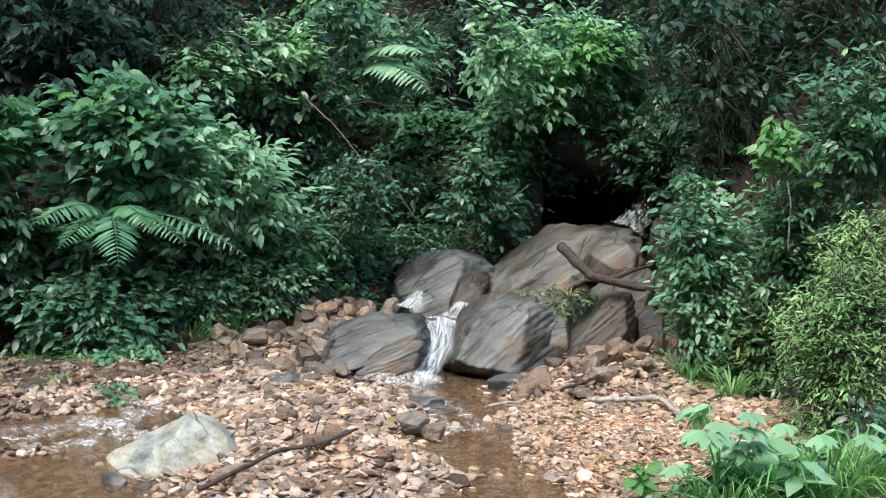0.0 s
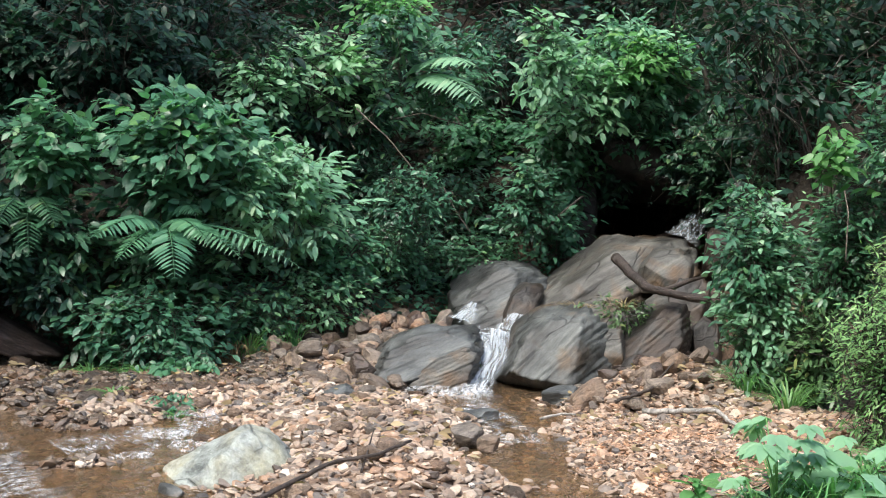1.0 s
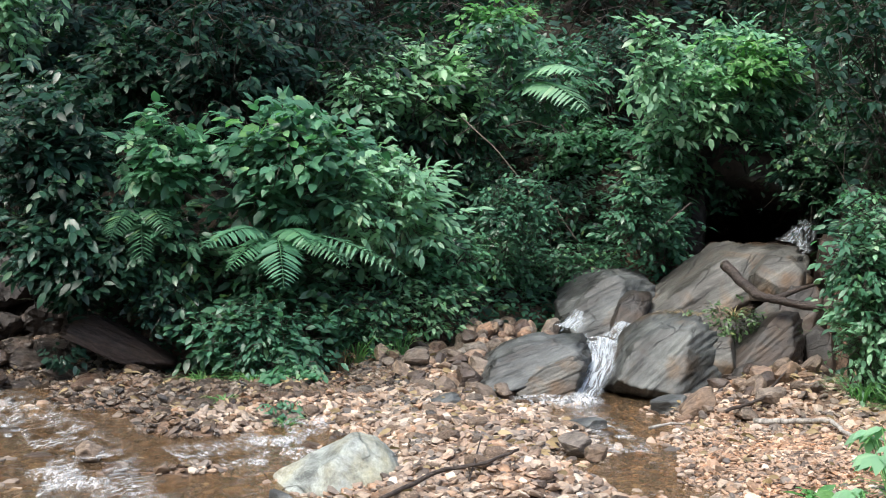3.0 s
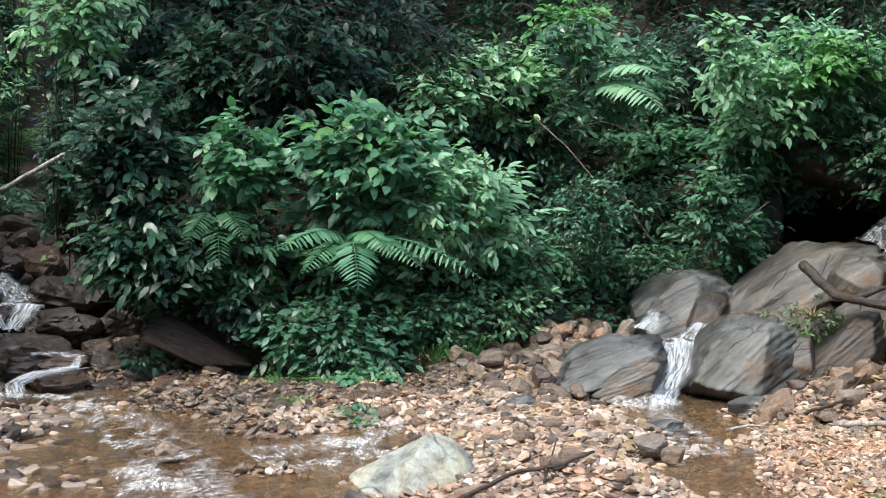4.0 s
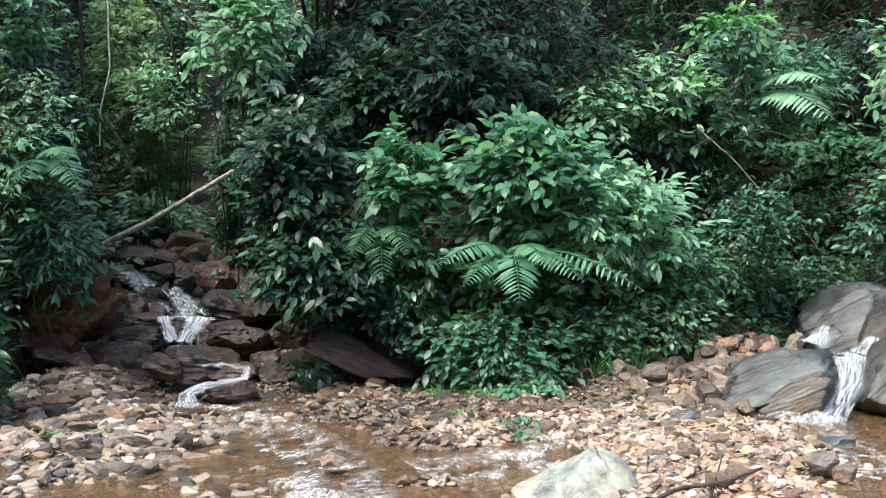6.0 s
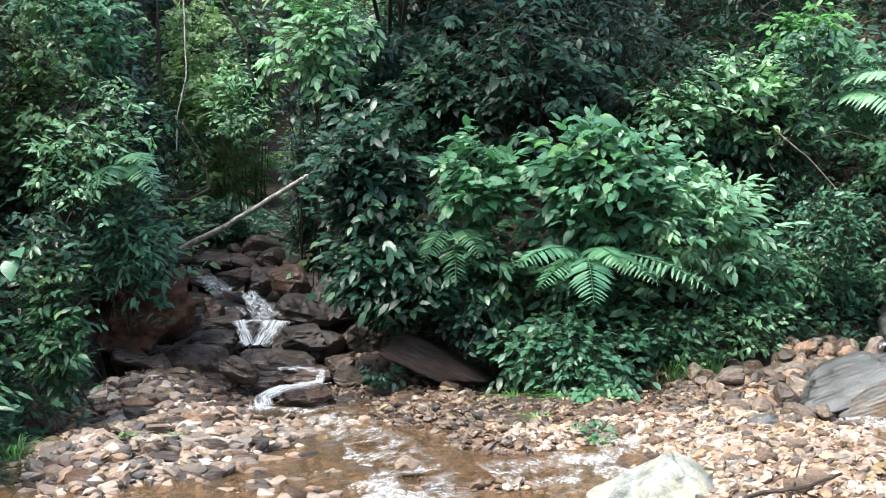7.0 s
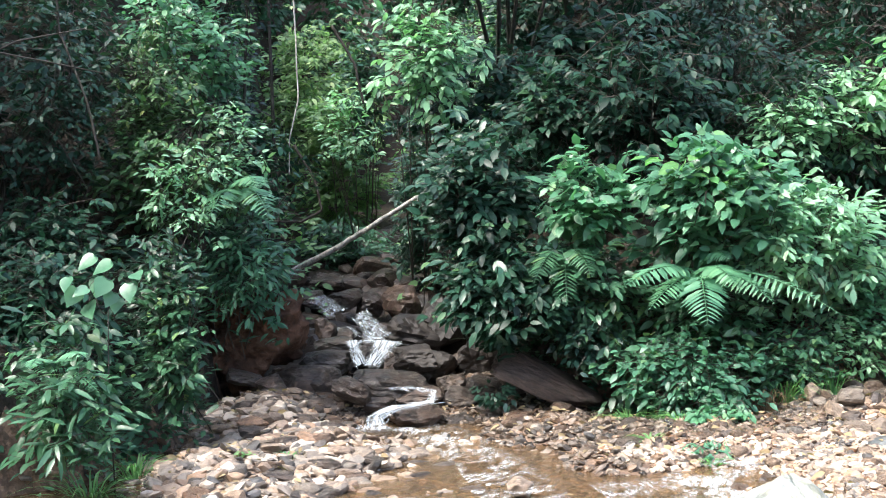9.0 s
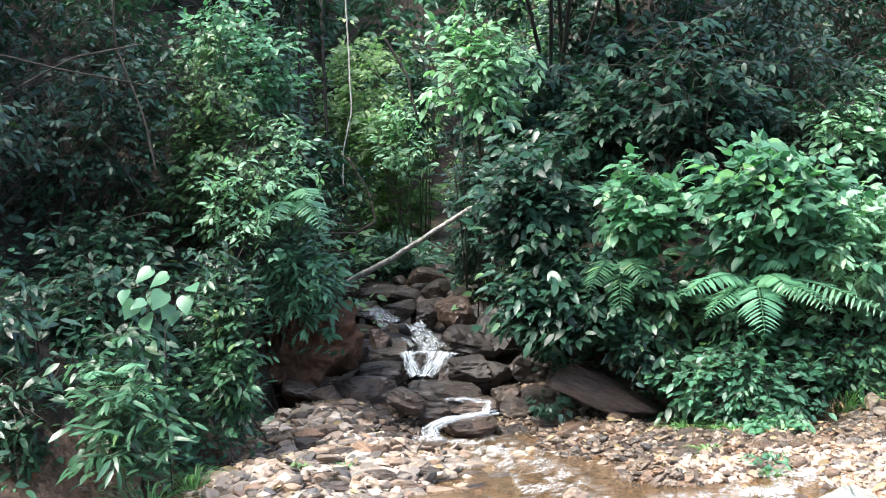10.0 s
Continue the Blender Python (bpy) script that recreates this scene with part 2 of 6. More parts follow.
M_pale_rock = rock_material("pale_boulder", (0.12, 0.135, 0.13), (0.27, 0.3, 0.28), (0.46, 0.5, 0.48), (0.36, 0.33, 0.18), (3, 3, 5), (0.3, -0.9, 0), (0.4, 0.75), 0.9, cracks=0.5)
M_stone = rock_material("stream_stone", (0.075, 0.066, 0.057), (0.21, 0.177, 0.146), (0.47, 0.42, 0.36), (0.22, 0.155, 0.105), (8, 8, 20), (0.4, 0.2, 0), (0.35, 0.7), 0.45, 1.0)
# wet stone, darkened further for the thicket's shade
M_wetshadestone = rock_material("wet_shaded_stone", (0.03, 0.024, 0.02), (0.09, 0.072, 0.058), (0.22, 0.19, 0.16), (0.12, 0.065, 0.036), (6, 6, 22), (0.2, 0.2, 0), (0.22, 0.55), 0.5, 0.9)


def gravel_material(name, red, dim=1.0, rough=0.45):
    m, n, l, b = material(name)
    geo = n.new("ShaderNodeNewGeometry")
    stops = ((0.0, (0.05, 0.046, 0.042)), (0.12, (0.18, 0.155, 0.13)), (0.26, (0.34, 0.23, 0.15)), (0.4, (0.47, 0.41, 0.34)), (0.54, (0.24, 0.19, 0.15)),
             (0.66, (0.34, 0.27, 0.205)), (0.78, (0.11, 0.107, 0.104)), (0.9, (0.4, 0.33, 0.255)), (1.0, (0.66, 0.6, 0.52)))
    col = ramp(n, l, geo.outputs["Random Per Island"], *[(p, tuple(v * dim for v in c)) for p, c in stops])
    vec = coords(n, l, 1.0)
    rust = noise_of(n, l, vec, 1.7, 4.0, 0.65)
    col = mixed(n, l, "MULTIPLY", red * 2, col, ramp(n, l, rust, (0.42, (0.92 + red * 0.5, 1.0 - red * 0.12, 1.04 - red * 0.5)), (0.58, (1.28, 0.93, 0.7))))
    f = noise_of(n, l, vec, 30.0, 6.0, 0.7)
    col = mixed(n, l, "MULTIPLY", 0.6, col, ramp(n, l, f, (0.3, (0.5, 0.5, 0.5)), (0.7, (1.35, 1.35, 1.35))))
    l.new(col, b.inputs["Base Color"])
    b.inputs["Roughness"].default_value = rough
    bump(n, l, f, b, 0.8, 0.012)
    return m


def ground_material():
    m, n, l, b = material("creek_earth")
    vec = coords(n, l, 1.0)
    big, mid, fine = noise_of(n, l, vec, 0.9, 5.0), noise_of(n, l, vec, 7.0, 6.0, 0.7), noise_of(n, l, vec, 60.0, 5.0, 0.7)
    vor = node(n, "TexVoronoi", Scale=34.0)
    l.new(vec, vor.inputs["Vector"])
    col = ramp(n, l, mid, (0.3, (0.05, 0.034, 0.024)), (0.5, (0.13, 0.092, 0.066)), (0.68, (0.24, 0.18, 0.135)))
    col = mixed(n, l, "MULTIPLY", 0.5, col, ramp(n, l, big, (0.35, (0.6, 0.5, 0.45)), (0.65, (1.2, 1.1, 1.0))))
    grey = node(n, "RGBToBW")
    l.new(vor.outputs["Color"], grey.inputs[0])
    col = mixed(n, l, "MULTIPLY", 0.7, col, ramp(n, l, grey.outputs[0], (0.2, (0.5, 0.5, 0.5)), (0.8, (1.7, 1.6, 1.5))))
    l.new(col, b.inputs["Base Color"])
    b.inputs["Roughness"].default_value = 0.75
    bump(n, l, mixed(n, l, "MIX", 0.5, fine, vor.outputs["Distance"]), b, 0.8, 0.02)
    return m


def earth_material():
    m, n, l, b = material("bare_red_earth")
    vec = coords(n, l, 1.0)
    mid, fine = noise_of(n, l, vec, 4.0, 7.0, 0.7, 0.4), noise_of(n, l, vec, 28.0, 6.0, 0.75)
    col = ramp(n, l, mid, (0.3, (0.035, 0.02, 0.013)), (0.5, (0.12, 0.06, 0.036)), (0.7, (0.2, 0.115, 0.07)))
    col = mixed(n, l, "MULTIPLY", 0.6, col, ramp(n, l, fine, (0.3, (0.4, 0.4, 0.4)), (0.7, (1.5, 1.4, 1.3))))
    l.new(col, b.inputs["Base Color"])
    b.inputs["Roughness"].default_value = 0.9
    bump(n, l, mixed(n, l, "MIX", 0.5, mid, fine), b, 1.0, 0.06)
    return m


def litter_material():
    m, n, l, b = material("forest_soil")
    vec = coords(n, l, 1.0)
    mid, fine = noise_of(n, l, vec, 5.0, 6.0, 0.7), noise_of(n, l, vec, 40.0, 5.0, 0.7)
    vor = node(n, "TexVoronoi", Scale=22.0)
    l.new(vec, vor.inputs["Vector"])
    col = ramp(n, l, mid, (0.3, (0.012, 0.01, 0.007)), (0.52, (0.03, 0.022, 0.013)), (0.7, (0.07, 0.045, 0.026)))
    col = mixed(n, l, "MULTIPLY", 0.6, col, ramp(n, l, vor.outputs["Distance"], (0.0, (1.5, 1.4, 1.2)), (0.6, (0.5, 0.5, 0.5))))
    l.new(col, b.inputs["Base Color"])
    b.inputs["Roughness"].default_value = 0.85
    bump(n, l, mixed(n, l, "MIX", 0.5, fine, vor.outputs["Distance"]), b, 0.9, 0.03)
    return m


def water_material():
    m, n, l, b = material("stream_water")
    vec = coords(n, l, (1.0, 0.55, 1.0))
    rip = noise_of(n, l, vec, 14.0, 4.0, 0.6, 0.8)
    bp = node(n, "Bump", Strength=0.9, Distance=0.04)
    l.new(rip, bp.inputs["Height"])
    tr, gl, fr = n.new("ShaderNodeBsdfTransparent"), node(n, "BsdfGlossy", Roughness=0.06), node(n, "Fresnel", IOR=1.33)
    tr.inputs[0].default_value = (0.82, 0.66, 0.42, 1)
    l.new(bp.outputs[0], gl.inputs["Normal"])
    l.new(bp.outputs[0], fr.inputs["Normal"])
    # brown murk, lightened and mixed stronger to stand in for reflected sky
    df = n.new("ShaderNodeBsdfDiffuse")
    df.inputs[0].default_value = (0.2, 0.14, 0.085, 1)
    murk_and_sky = n.new("ShaderNodeMixShader")
    murk_and_sky.inputs[0].default_value = 0.35
    l.new(tr.outputs[0], murk_and_sky.inputs[1])
    l.new(df.outputs[0], murk_and_sky.inputs[2])
    mx = n.new("ShaderNodeMixShader")
    l.new(fr.outputs[0], mx.inputs[0])
    l.new(murk_and_sky.outputs[0], mx.inputs[1])
    l.new(gl.outputs[0], mx.inputs[2])
    l.new(mx.outputs[0], n["Material Output"].inputs[0])
    return m


def foam_material(name, scale, lo, hi, colour=(0.8, 0.86, 0.9), kind="Object", broken=None):
    m, n, l, b = material(name)
    vec = coords(n, l, scale, kind)
    f = noise_of(n, l, vec, 1.0, 8.0, 0.68, 0.6)
    b.inputs["Base Color"].default_value = (*colour, 1)
    b.inputs["Roughness"].default_value = 0.25
    alpha = ramp(n, l, f, (lo, (0.0, 0.0, 0.0)), (hi, (1.0, 1.0, 1.0)))
    if kind == "UV":
        side = n.new("ShaderNodeSeparateXYZ")
        l.new(coords(n, l, 1.0, "UV"), side.inputs[0])
        alpha = mixed(n, l, "MULTIPLY", 1.0, alpha, ramp(n, l, side.outputs[0], (0.0, (0, 0, 0)), (0.2, (1, 1, 1)), (0.8, (1, 1, 1)), (1.0, (0, 0, 0))))
    if broken:
        gaps = noise_of(n, l, coords(n, l, broken, kind), 1.0, 3.0, 0.6, 0.5)
        alpha = mixed(n, l, "MULTIPLY", 1.0, alpha, ramp(n, l, gaps, (0.43, (0, 0, 0)), (0.57, (1, 1, 1))))
    l.new(alpha, b.inputs["Alpha"])
    bump(n, l, f, b, 0.4, 0.01)
    return m


M_earth = earth_material()
M_redgravel = gravel_material("red_gravel", 0.42, 0.95)
# dimmed for wetness and for shade at the thicket's foot
M_wetshadegravel = gravel_material("wet_shaded_gravel", 0.2, 0.42, 0.25)
M_palegravel = gravel_material("pale_gravel", 0.1, 0.85)
M_gravel, M_ground, M_litter, M_water = gravel_material("gravel", 0.18), ground_material(), litter_material(), water_material()
M_fall = foam_material("falling_water", (16, 1.0, 1), 0.36, 0.8, (0.74, 0.82, 0.87), "UV")
M_thin = foam_material("thin_water", (14, 3.0, 1), 0.42, 0.8, (0.7, 0.78, 0.84), "UV")
M_rapid = foam_material("rapid_water", (13, 6.0, 1), 0.42, 0.76, (0.74, 0.77, 0.78), "UV", (3.2, 1.1, 1))
M_strand = foam_material("water_strand", (60, 60, 5), 0.4, 0.95, (0.76, 0.83, 0.88))
M_foam = foam_material("foam", (30, 18, 30), 0.42, 0.86, (0.8, 0.84, 0.86))


# ---- mesh tools ----
def mesh_of(name, verts, faces, mat, smooth=True):
    me = bpy.data.meshes.new(name)
    me.from_pydata([tuple(v) for v in verts], [], [tuple(f) for f in faces])
    if smooth:
        me.polygons.foreach_set("use_smooth", [True] * len(me.polygons))
    me.materials.append(mat)
    me.update()
    return me


def part_of(name, me, parent, m=None, label=""):
    ob = new(name, me)
    ob.parent = parent
    if m is not None:
        ob.matrix_basis = m
    return tagged(ob, label)


def smoothstep(a_, b_, v):
    t = np.clip((v - a_) / (b_ - a_), 0, 1)
    return t * t * (3 - 2 * t)


RNG = np.random.default_rng(7)
WAVES = [(RNG.uniform(-1, 1, 2) * f, RNG.uniform(0, 6.28), f) for f in np.geomspace(0.5, 9, 40)]


def wobble(x, y, lo=0.0, hi=99.0):
    out = 0 * x
    for k, ph, f in WAVES:
        if lo <= f <= hi:
            out = out + np.sin(k[0] * x * 2 + k[1] * y * 2 + ph) / (f ** 0.8)
    return out / 4


# where the bank starts to rise, west to east
BANK_X = [-40, -9, -6.0, -4.6, -4.15, -3.75, -3.3, -2.2, -1.75, -1.4, -0.6, 0.3, 0.9, 1.5, 2.1, 3.0, 3.4, 3.9, 4.3, 4.65, 5.4, 7, 12, 40]
BANK_Y = [2.0, 4.5, 7.0, 8.4, 9.6, 12, 28, 28, 13, 11.6, 10.9, 10.9, 11.2, 11.5, 11.9, 12.4, 14.2, 15.5, 13.5, 9.8, 8.3, 6.4, 4, 1]
# foot of the steep west bank, south to north
WEST_Y, WEST_X = [0, 4, 6, 7.2, 8, 10, 12, 16, 40], [7.0, 6.4, 5.4, 4.4, 3.85, 3.95, 4.45, 6.2, 18]
BARS = [  # gravel bars: x, y, half-widths, height
    (-3.5, 10.55, 0.75, 0.75, 0.24),
    (1.15, 8.3, 0.75, 1.5, 0.15), (1.0, 6.9, 0.6, 0.8, 0.14), (2.95, 7.3, 0.62, 1.0, 0.16), (2.9, 6.2, 0.6, 0.6, 0.14),
    (-2.9, 8.7, 0.75, 1.1, 0.17), (0.2, 9.7, 1.0, 0.75, 0.17), (1.1, 11.0, 0.8, 0.9, 0.25), (3.4, 9.0, 0.7, 0.6, 0.2),
    (-1.0, 10.3, 0.7, 0.7, 0.13), (-0.5, 8.9, 0.4, 0.35, 0.09), (-0.55, 7.45, 0.35, 0.14, 0.08), (-3.4, 9.9, 0.5, 0.6, 0.2), (0.0, 2.0, 3.2, 2.4, 0.2)]


_bx = np.linspace(-40, 40, 1601)
_by = np.interp(_bx, BANK_X, BANK_Y)
_kern = np.exp(-np.linspace(-2.2, 2.2, 19) ** 2)
_by = np.convolve(np.pad(_by, 9, mode="edge"), _kern / _kern.sum(), "valid")


def over_bank(x, y):
    """How far a place lies beyond the foot of the bank; the gullies fan out from the clearing."""
    west = -x - np.interp(y, WEST_Y, WEST_X)
    return np.maximum(y - np.interp(x * 10.5 / np.maximum(y, 10.5), _bx, _by), 1.5 * west)


def land(x, y):
    """Height of the ground."""
    x, y = np.asarray(x, float), np.asarray(y, float)
    z = -0.055 + 0.2 * smoothstep(3.0, 3.8, x) + 0 * x
    for bx, by, wx, wy, hh in BARS:
        z = z + hh * np.exp(-(((x - bx) / wx) ** 2 + ((y - by) / wy) ** 2) ** 1.5)
    z = z + 0.075 * wobble(x, y, 2.5, 99)
    z = z + 0.17 * np.maximum(0, y - 10.5) * (1 - smoothstep(-0.6, 0.6, x)) + 0.9 * smoothstep(11.4, 13.2, y) * smoothstep(2.6, 3.4, x)
    s = np.maximum(0, over_bank(x, y))
    rise = 0.35 * (1 - np.exp(-s * 5)) + 0.78 * s
    rise = np.where(rise > 16, 16 + (rise - 16) * 0.2, rise) * (1 + 0.12 * wobble(x, y, 0, 2))
    gully = np.exp(-((x * 10.5 / np.maximum(y, 10.5) + 2.75) / 1.3) ** 2) * smoothstep(13, 17, y) * (1 - smoothstep(27, 34, y))
    rise = rise * (1 - 0.8 * gully)
    back = np.maximum(0, -4 - y) * 0.25
    return z + rise + np.minimum(back, 9) + np.clip(np.abs(x) - 7, 0, 12) * 0.5


def ground_z(x, y):
    return float(land(x, y))


def graded(lo, hi, step, far, n_far):
    g = np.geomspace(1, far - hi + 1, n_far) - 1
    g2 = np.geomspace(1, far + lo + 1, n_far) - 1
    return np.concatenate([lo - g2[:0:-1], np.arange(lo, hi, step), hi + g])


def build_ground():
    xs, ys = graded(-6, 6, 0.06, 120, 26), graded(4.5, 14.5, 0.06, 120, 26)
    X, Y = np.meshgrid(xs, ys)
    Z = land(X, Y)
    nx, ny = len(xs), len(ys)
    idx = np.arange(nx * ny).reshape(ny, nx)
    f = np.stack([idx[:-1, :-1], idx[:-1, 1:], idx[1:, 1:], idx[1:, :-1]], -1).reshape(-1, 4)
    me = mesh_of("ground", np.stack([X, Y, Z], -1).reshape(-1, 3).tolist(), f.tolist(), M_ground)
    me.materials.append(M_litter)
    over = over_bank(X, Y) + 0.25 * wobble(X, Y, 2, 99)
    litter = (over[:-1, :-1] > 0.3) | ((X[:-1, :-1] < -1.3) & (Y[:-1, :-1] > 10.9 + 0.3 * wobble(X, Y, 2, 99)[:-1, :-1])) | (np.abs(X[:-1, :-1]) > 7) | (Y[:-1, :-1] < 2)
    me.polygons.foreach_set("material_index", litter.reshape(-1).astype(np.int32))
    tagged(new("ground", me), "wet reddish-brown earth and gravel of creek bed and bank", "ground", kind="structure")


def build_water():
    xs, ys = np.arange(-5.0, 4.4, 0.08), np.arange(4.0, 11.4, 0.08)
    X, Y = np.meshgrid(xs, ys)
    Z = 0.006 * wobble(X * 2, Y * 2, 1, 99)
    nx, ny = len(xs), len(ys)
    idx = np.arange(nx * ny).reshape(ny, nx)
    f = np.stack([idx[:-1, :-1], idx[:-1, 1:], idx[1:, 1:], idx[1:, :-1]], -1).reshape(-1, 4)
    me = mesh_of("water", np.stack([X, Y, Z], -1).reshape(-1, 3).tolist(), f.tolist(), M_water)
    tagged(new("water", me), "shallow clear brown stream water rippling over gravel", "water", kind="structure")


ICO = {}


def ico(sub):
    if sub not in ICO:
        bm = bmesh.new()
        bmesh.ops.create_icosphere(bm, subdivisions=sub, radius=1.0)
        ICO[sub] = (np.array([v.co[:] for v in bm.verts]), np.array([[v.index for v in f.verts] for f in bm.faces]))
        bm.free()
    return ICO[sub]


def rock_points(seed, size, sub=3, cuts=9, rough=0.05, sharp=24, strata=None, planes=()):
    """A hewn rock: the solid inside a set of planes, its edges worn, with lumps and bedding ridges."""
    rng = np.random.default_rng(seed)
    v, f = ico(sub)
    nrm = [np.array(q) * sg for q in ((1.0, 0, 0), (0, 1.0, 0), (0, 0, 1.0)) for sg in (1, -1)]
    dist = [1.0] * 6
    for a_, b_, c_, d in planes:
        q = np.array((a_, b_, c_), float)
        nrm.append(q / np.linalg.norm(q))
        dist.append(d)
    for _ in range(cuts):
        q = rng.normal(size=3)
        nrm.append(q / np.linalg.norm(q))
        dist.append(rng.uniform(0.74, 1.08))
    q = np.maximum(v @ np.array(nrm).T / np.array(dist), 0)
    p = v * ((q ** sharp).sum(1) ** (-1.0 / sharp))[:, None]
    off = rng.uniform(-50, 50, 3)
    for freq, amp in ((1.3, 1.3), (3.2, 0.7), (8.0, 0.4), (19.0, 0.22)):
        if freq > 5 and sub < 3 or freq > 10 and sub < 5:
            continue
        n_ = np.array([noise.noise(Vector(q_ * freq + off)) for q_ in p])
        p = p * (1 + rough * amp * n_)[:, None]
    if strata is not None:
        ax = np.array(strata) / np.linalg.norm(strata)
        s = p @ ax
        n1 = np.array([noise.noise(Vector((float(a_) * 6, *(q_[:2] * 1.6)))) for a_, q_ in zip(s, p)])
        n2 = np.array([noise.noise(Vector((float(a_) * 15, *(q_[:2] * 1.6 + 9)))) for a_, q_ in zip(s, p)])
        ridge = np.round(n2 * 3) / 3
        p = p * (1 + 0.02 * n1 + 0.022 * n2 + 0.03 * ridge)[:, None]
    return p * (np.array(size) / 2), f


def chip(seed, points=12, cube=0.0):
    """A small angular stone, one unit long."""
    rng = np.random.default_rng(seed)
    bm = bmesh.new()
    flat = (0.5, rng.uniform(0.32, 0.47), rng.uniform(0.17, 0.32))
    for q in rng.normal(size=(points, 3)):
        q = q / np.linalg.norm(q)
        q = q * (1 + cube * (1 / np.abs(q).max() - 1))
        bm.verts.new(q * flat)
    got = bmesh.ops.convex_hull(bm, input=bm.verts)
    bmesh.ops.delete(bm, geom=[g for g in got["geom_interior"] if isinstance(g, bmesh.types.BMVert)], context="VERTS")
    bm.verts.index_update()
    out = np.array([v.co[:] for v in bm.verts]), np.array([[v.index for v in f.verts] for f in bm.faces if len(f.verts) == 3])
    bm.free()
    return out


def facing(x, y):
    return math.degrees(math.atan2(-x, y))


def rock(name, at, size, seed, mat, label, tilt=(0, 0, 0), sub=3, cuts=9, rough=0.05, sharp=24, strata=None, planes=(), category="rock", group="", smooth=True):
    p, f = rock_points(seed, size, sub, cuts, rough, sharp, strata, planes)
    ob = new(name, mesh_of(name, p.tolist(), f.tolist(), mat, smooth))
    ob.matrix_basis = pose(*at, tilt[0], tilt[1], tilt[2] + facing(at[0], at[1]))
    return tagged(ob, label, category, group)


build_ground()
build_water()


# ---- the boulder in the stream ----
def hero(name, x, y, z, w, h, depth, seed, mat, label, tilt=(0, 0, 0), grow=1.0, **kw):
    return rock(name, (x, y, z), (w * grow, depth, h * grow), seed, mat, label, tilt, **kw)


hero("boulder", 0.385, 7.06, 0.02, 0.78, 0.58, 0.6, 11, M_pale_rock, "pale grey-green boulder with yellowish stains in the stream", (0, 0, 8), 1.0, sub=6, cuts=7, rough=0.05, sharp=30,
     planes=((-0.72, -0.1, 0.7, 0.6), (0.88, -0.1, 0.47, 0.74), (0.05, -0.8, 0.6, 0.68), (-0.5, -0.75, 0.4, 0.76), (0.5, -0.1, 0.87, 0.86), (0.6, -0.7, 0.4, 0.82)))

# ---- rocks of the small waterfall ----
FALL = "rocks of the waterfall"
hero("fall_rock", 1.99, 10.15, 0.14, 0.88, 0.62, 0.95, 21, M_schist, "smooth grey banded schist slab, wet, beside the falling water", (0, 0, 0), 1.0, sub=6, cuts=7, rough=0.035, sharp=70, strata=(-0.5, 0.1, 1), group=FALL,
     planes=((-0.88, -0.19, 0.44, 0.87), (-0.6, -0.16, 0.79, 0.83), (-0.24, -0.14, 0.96, 0.89), (0.19, -0.14, 0.97, 1.01), (0.85, -0.18, 0.49, 1.08), (0.97, -0.19, -0.14, 0.88), (-0.15, -0.8, 0.6, 0.7), (0.35, -0.9, 0.1, 0.8)))
hero("fall_rock", 2.03, 9.9, 0.10, 0.65, 0.49, 0.5, 43, M_schist_brown, "brown layered ledge under the grey slab, with pale ridges", (0, 0, 0), 1.0, sub=6, cuts=7, rough=0.035, sharp=70, strata=(-0.55, 0.2, 1), group=FALL,
     planes=((-0.87, -0.19, 0.45, 0.64), (-0.63, -0.17, 0.76, 0.54), (-0.44, -0.16, 0.88, 0.6), (0.54, -0.16, 0.83, 1.14), (0.97, -0.2, -0.16, 0.83), (0, -0.9, 0.35, 0.75)))
hero("fall_rock", 2.96, 11.7, 0.42, 0.96, 0.90, 1.2, 32, M_schist, "dark grey rounded rock with water running past it", (0, 0, 0), 1.0, sub=6, cuts=7, rough=0.035, sharp=70, strata=(-0.5, 0.2, 1), group=FALL,
     planes=((-0.98, -0.2, 0.1, 0.94), (-0.68, -0.16, 0.72, 0.96), (-0.3, -0.13, 0.94, 0.91), (0.18, -0.12, 0.98, 0.97), (0.52, -0.15, 0.84, 1.05), (0.98, -0.2, 0.0, 0.96), (-0.2, -0.8, 0.55, 0.7), (0.6, -0.75, 0.3, 0.72)))
hero("fall_rock", 3.05, 11.2, 0.5, 0.36, 0.44, 0.5, 33, M_schist_dark, "dark wet rock in the notch above the fall", (0, 0, 0), 1.0, sub=5, cuts=9, rough=0.06, sharp=16, group=FALL,
     planes=((-0.88, -0.18, 0.43, 0.78), (-0.42, -0.14, 0.9, 0.81), (0.26, -0.12, 0.96, 1.0), (0.94, -0.19, -0.29, 0.69), (0.05, -0.85, 0.5, 0.72)))
hero("fall_rock", 3.04, 10.1, 0.21, 1.05, 0.78, 1.0, 23, M_schist_steep, "large grey-brown schist rock with pale bands", (0, 0, 0), 1.0, sub=6, cuts=7, rough=0.035, sharp=90, strata=(-0.8, 0.2, 0.6), group=FALL,
     planes=((-0.93, -0.19, 0.31, 0.73), (-0.88, -0.19, 0.43, 0.69), (-0.64, -0.18, 0.74, 0.73), (-0.22, -0.16, 0.96, 0.85), (0.79, -0.18, 0.59, 0.92), (0.95, -0.19, 0.23, 0.83), (-0.25, -0.85, 0.5, 0.66), (0.75, -0.6, 0.25, 0.72)))
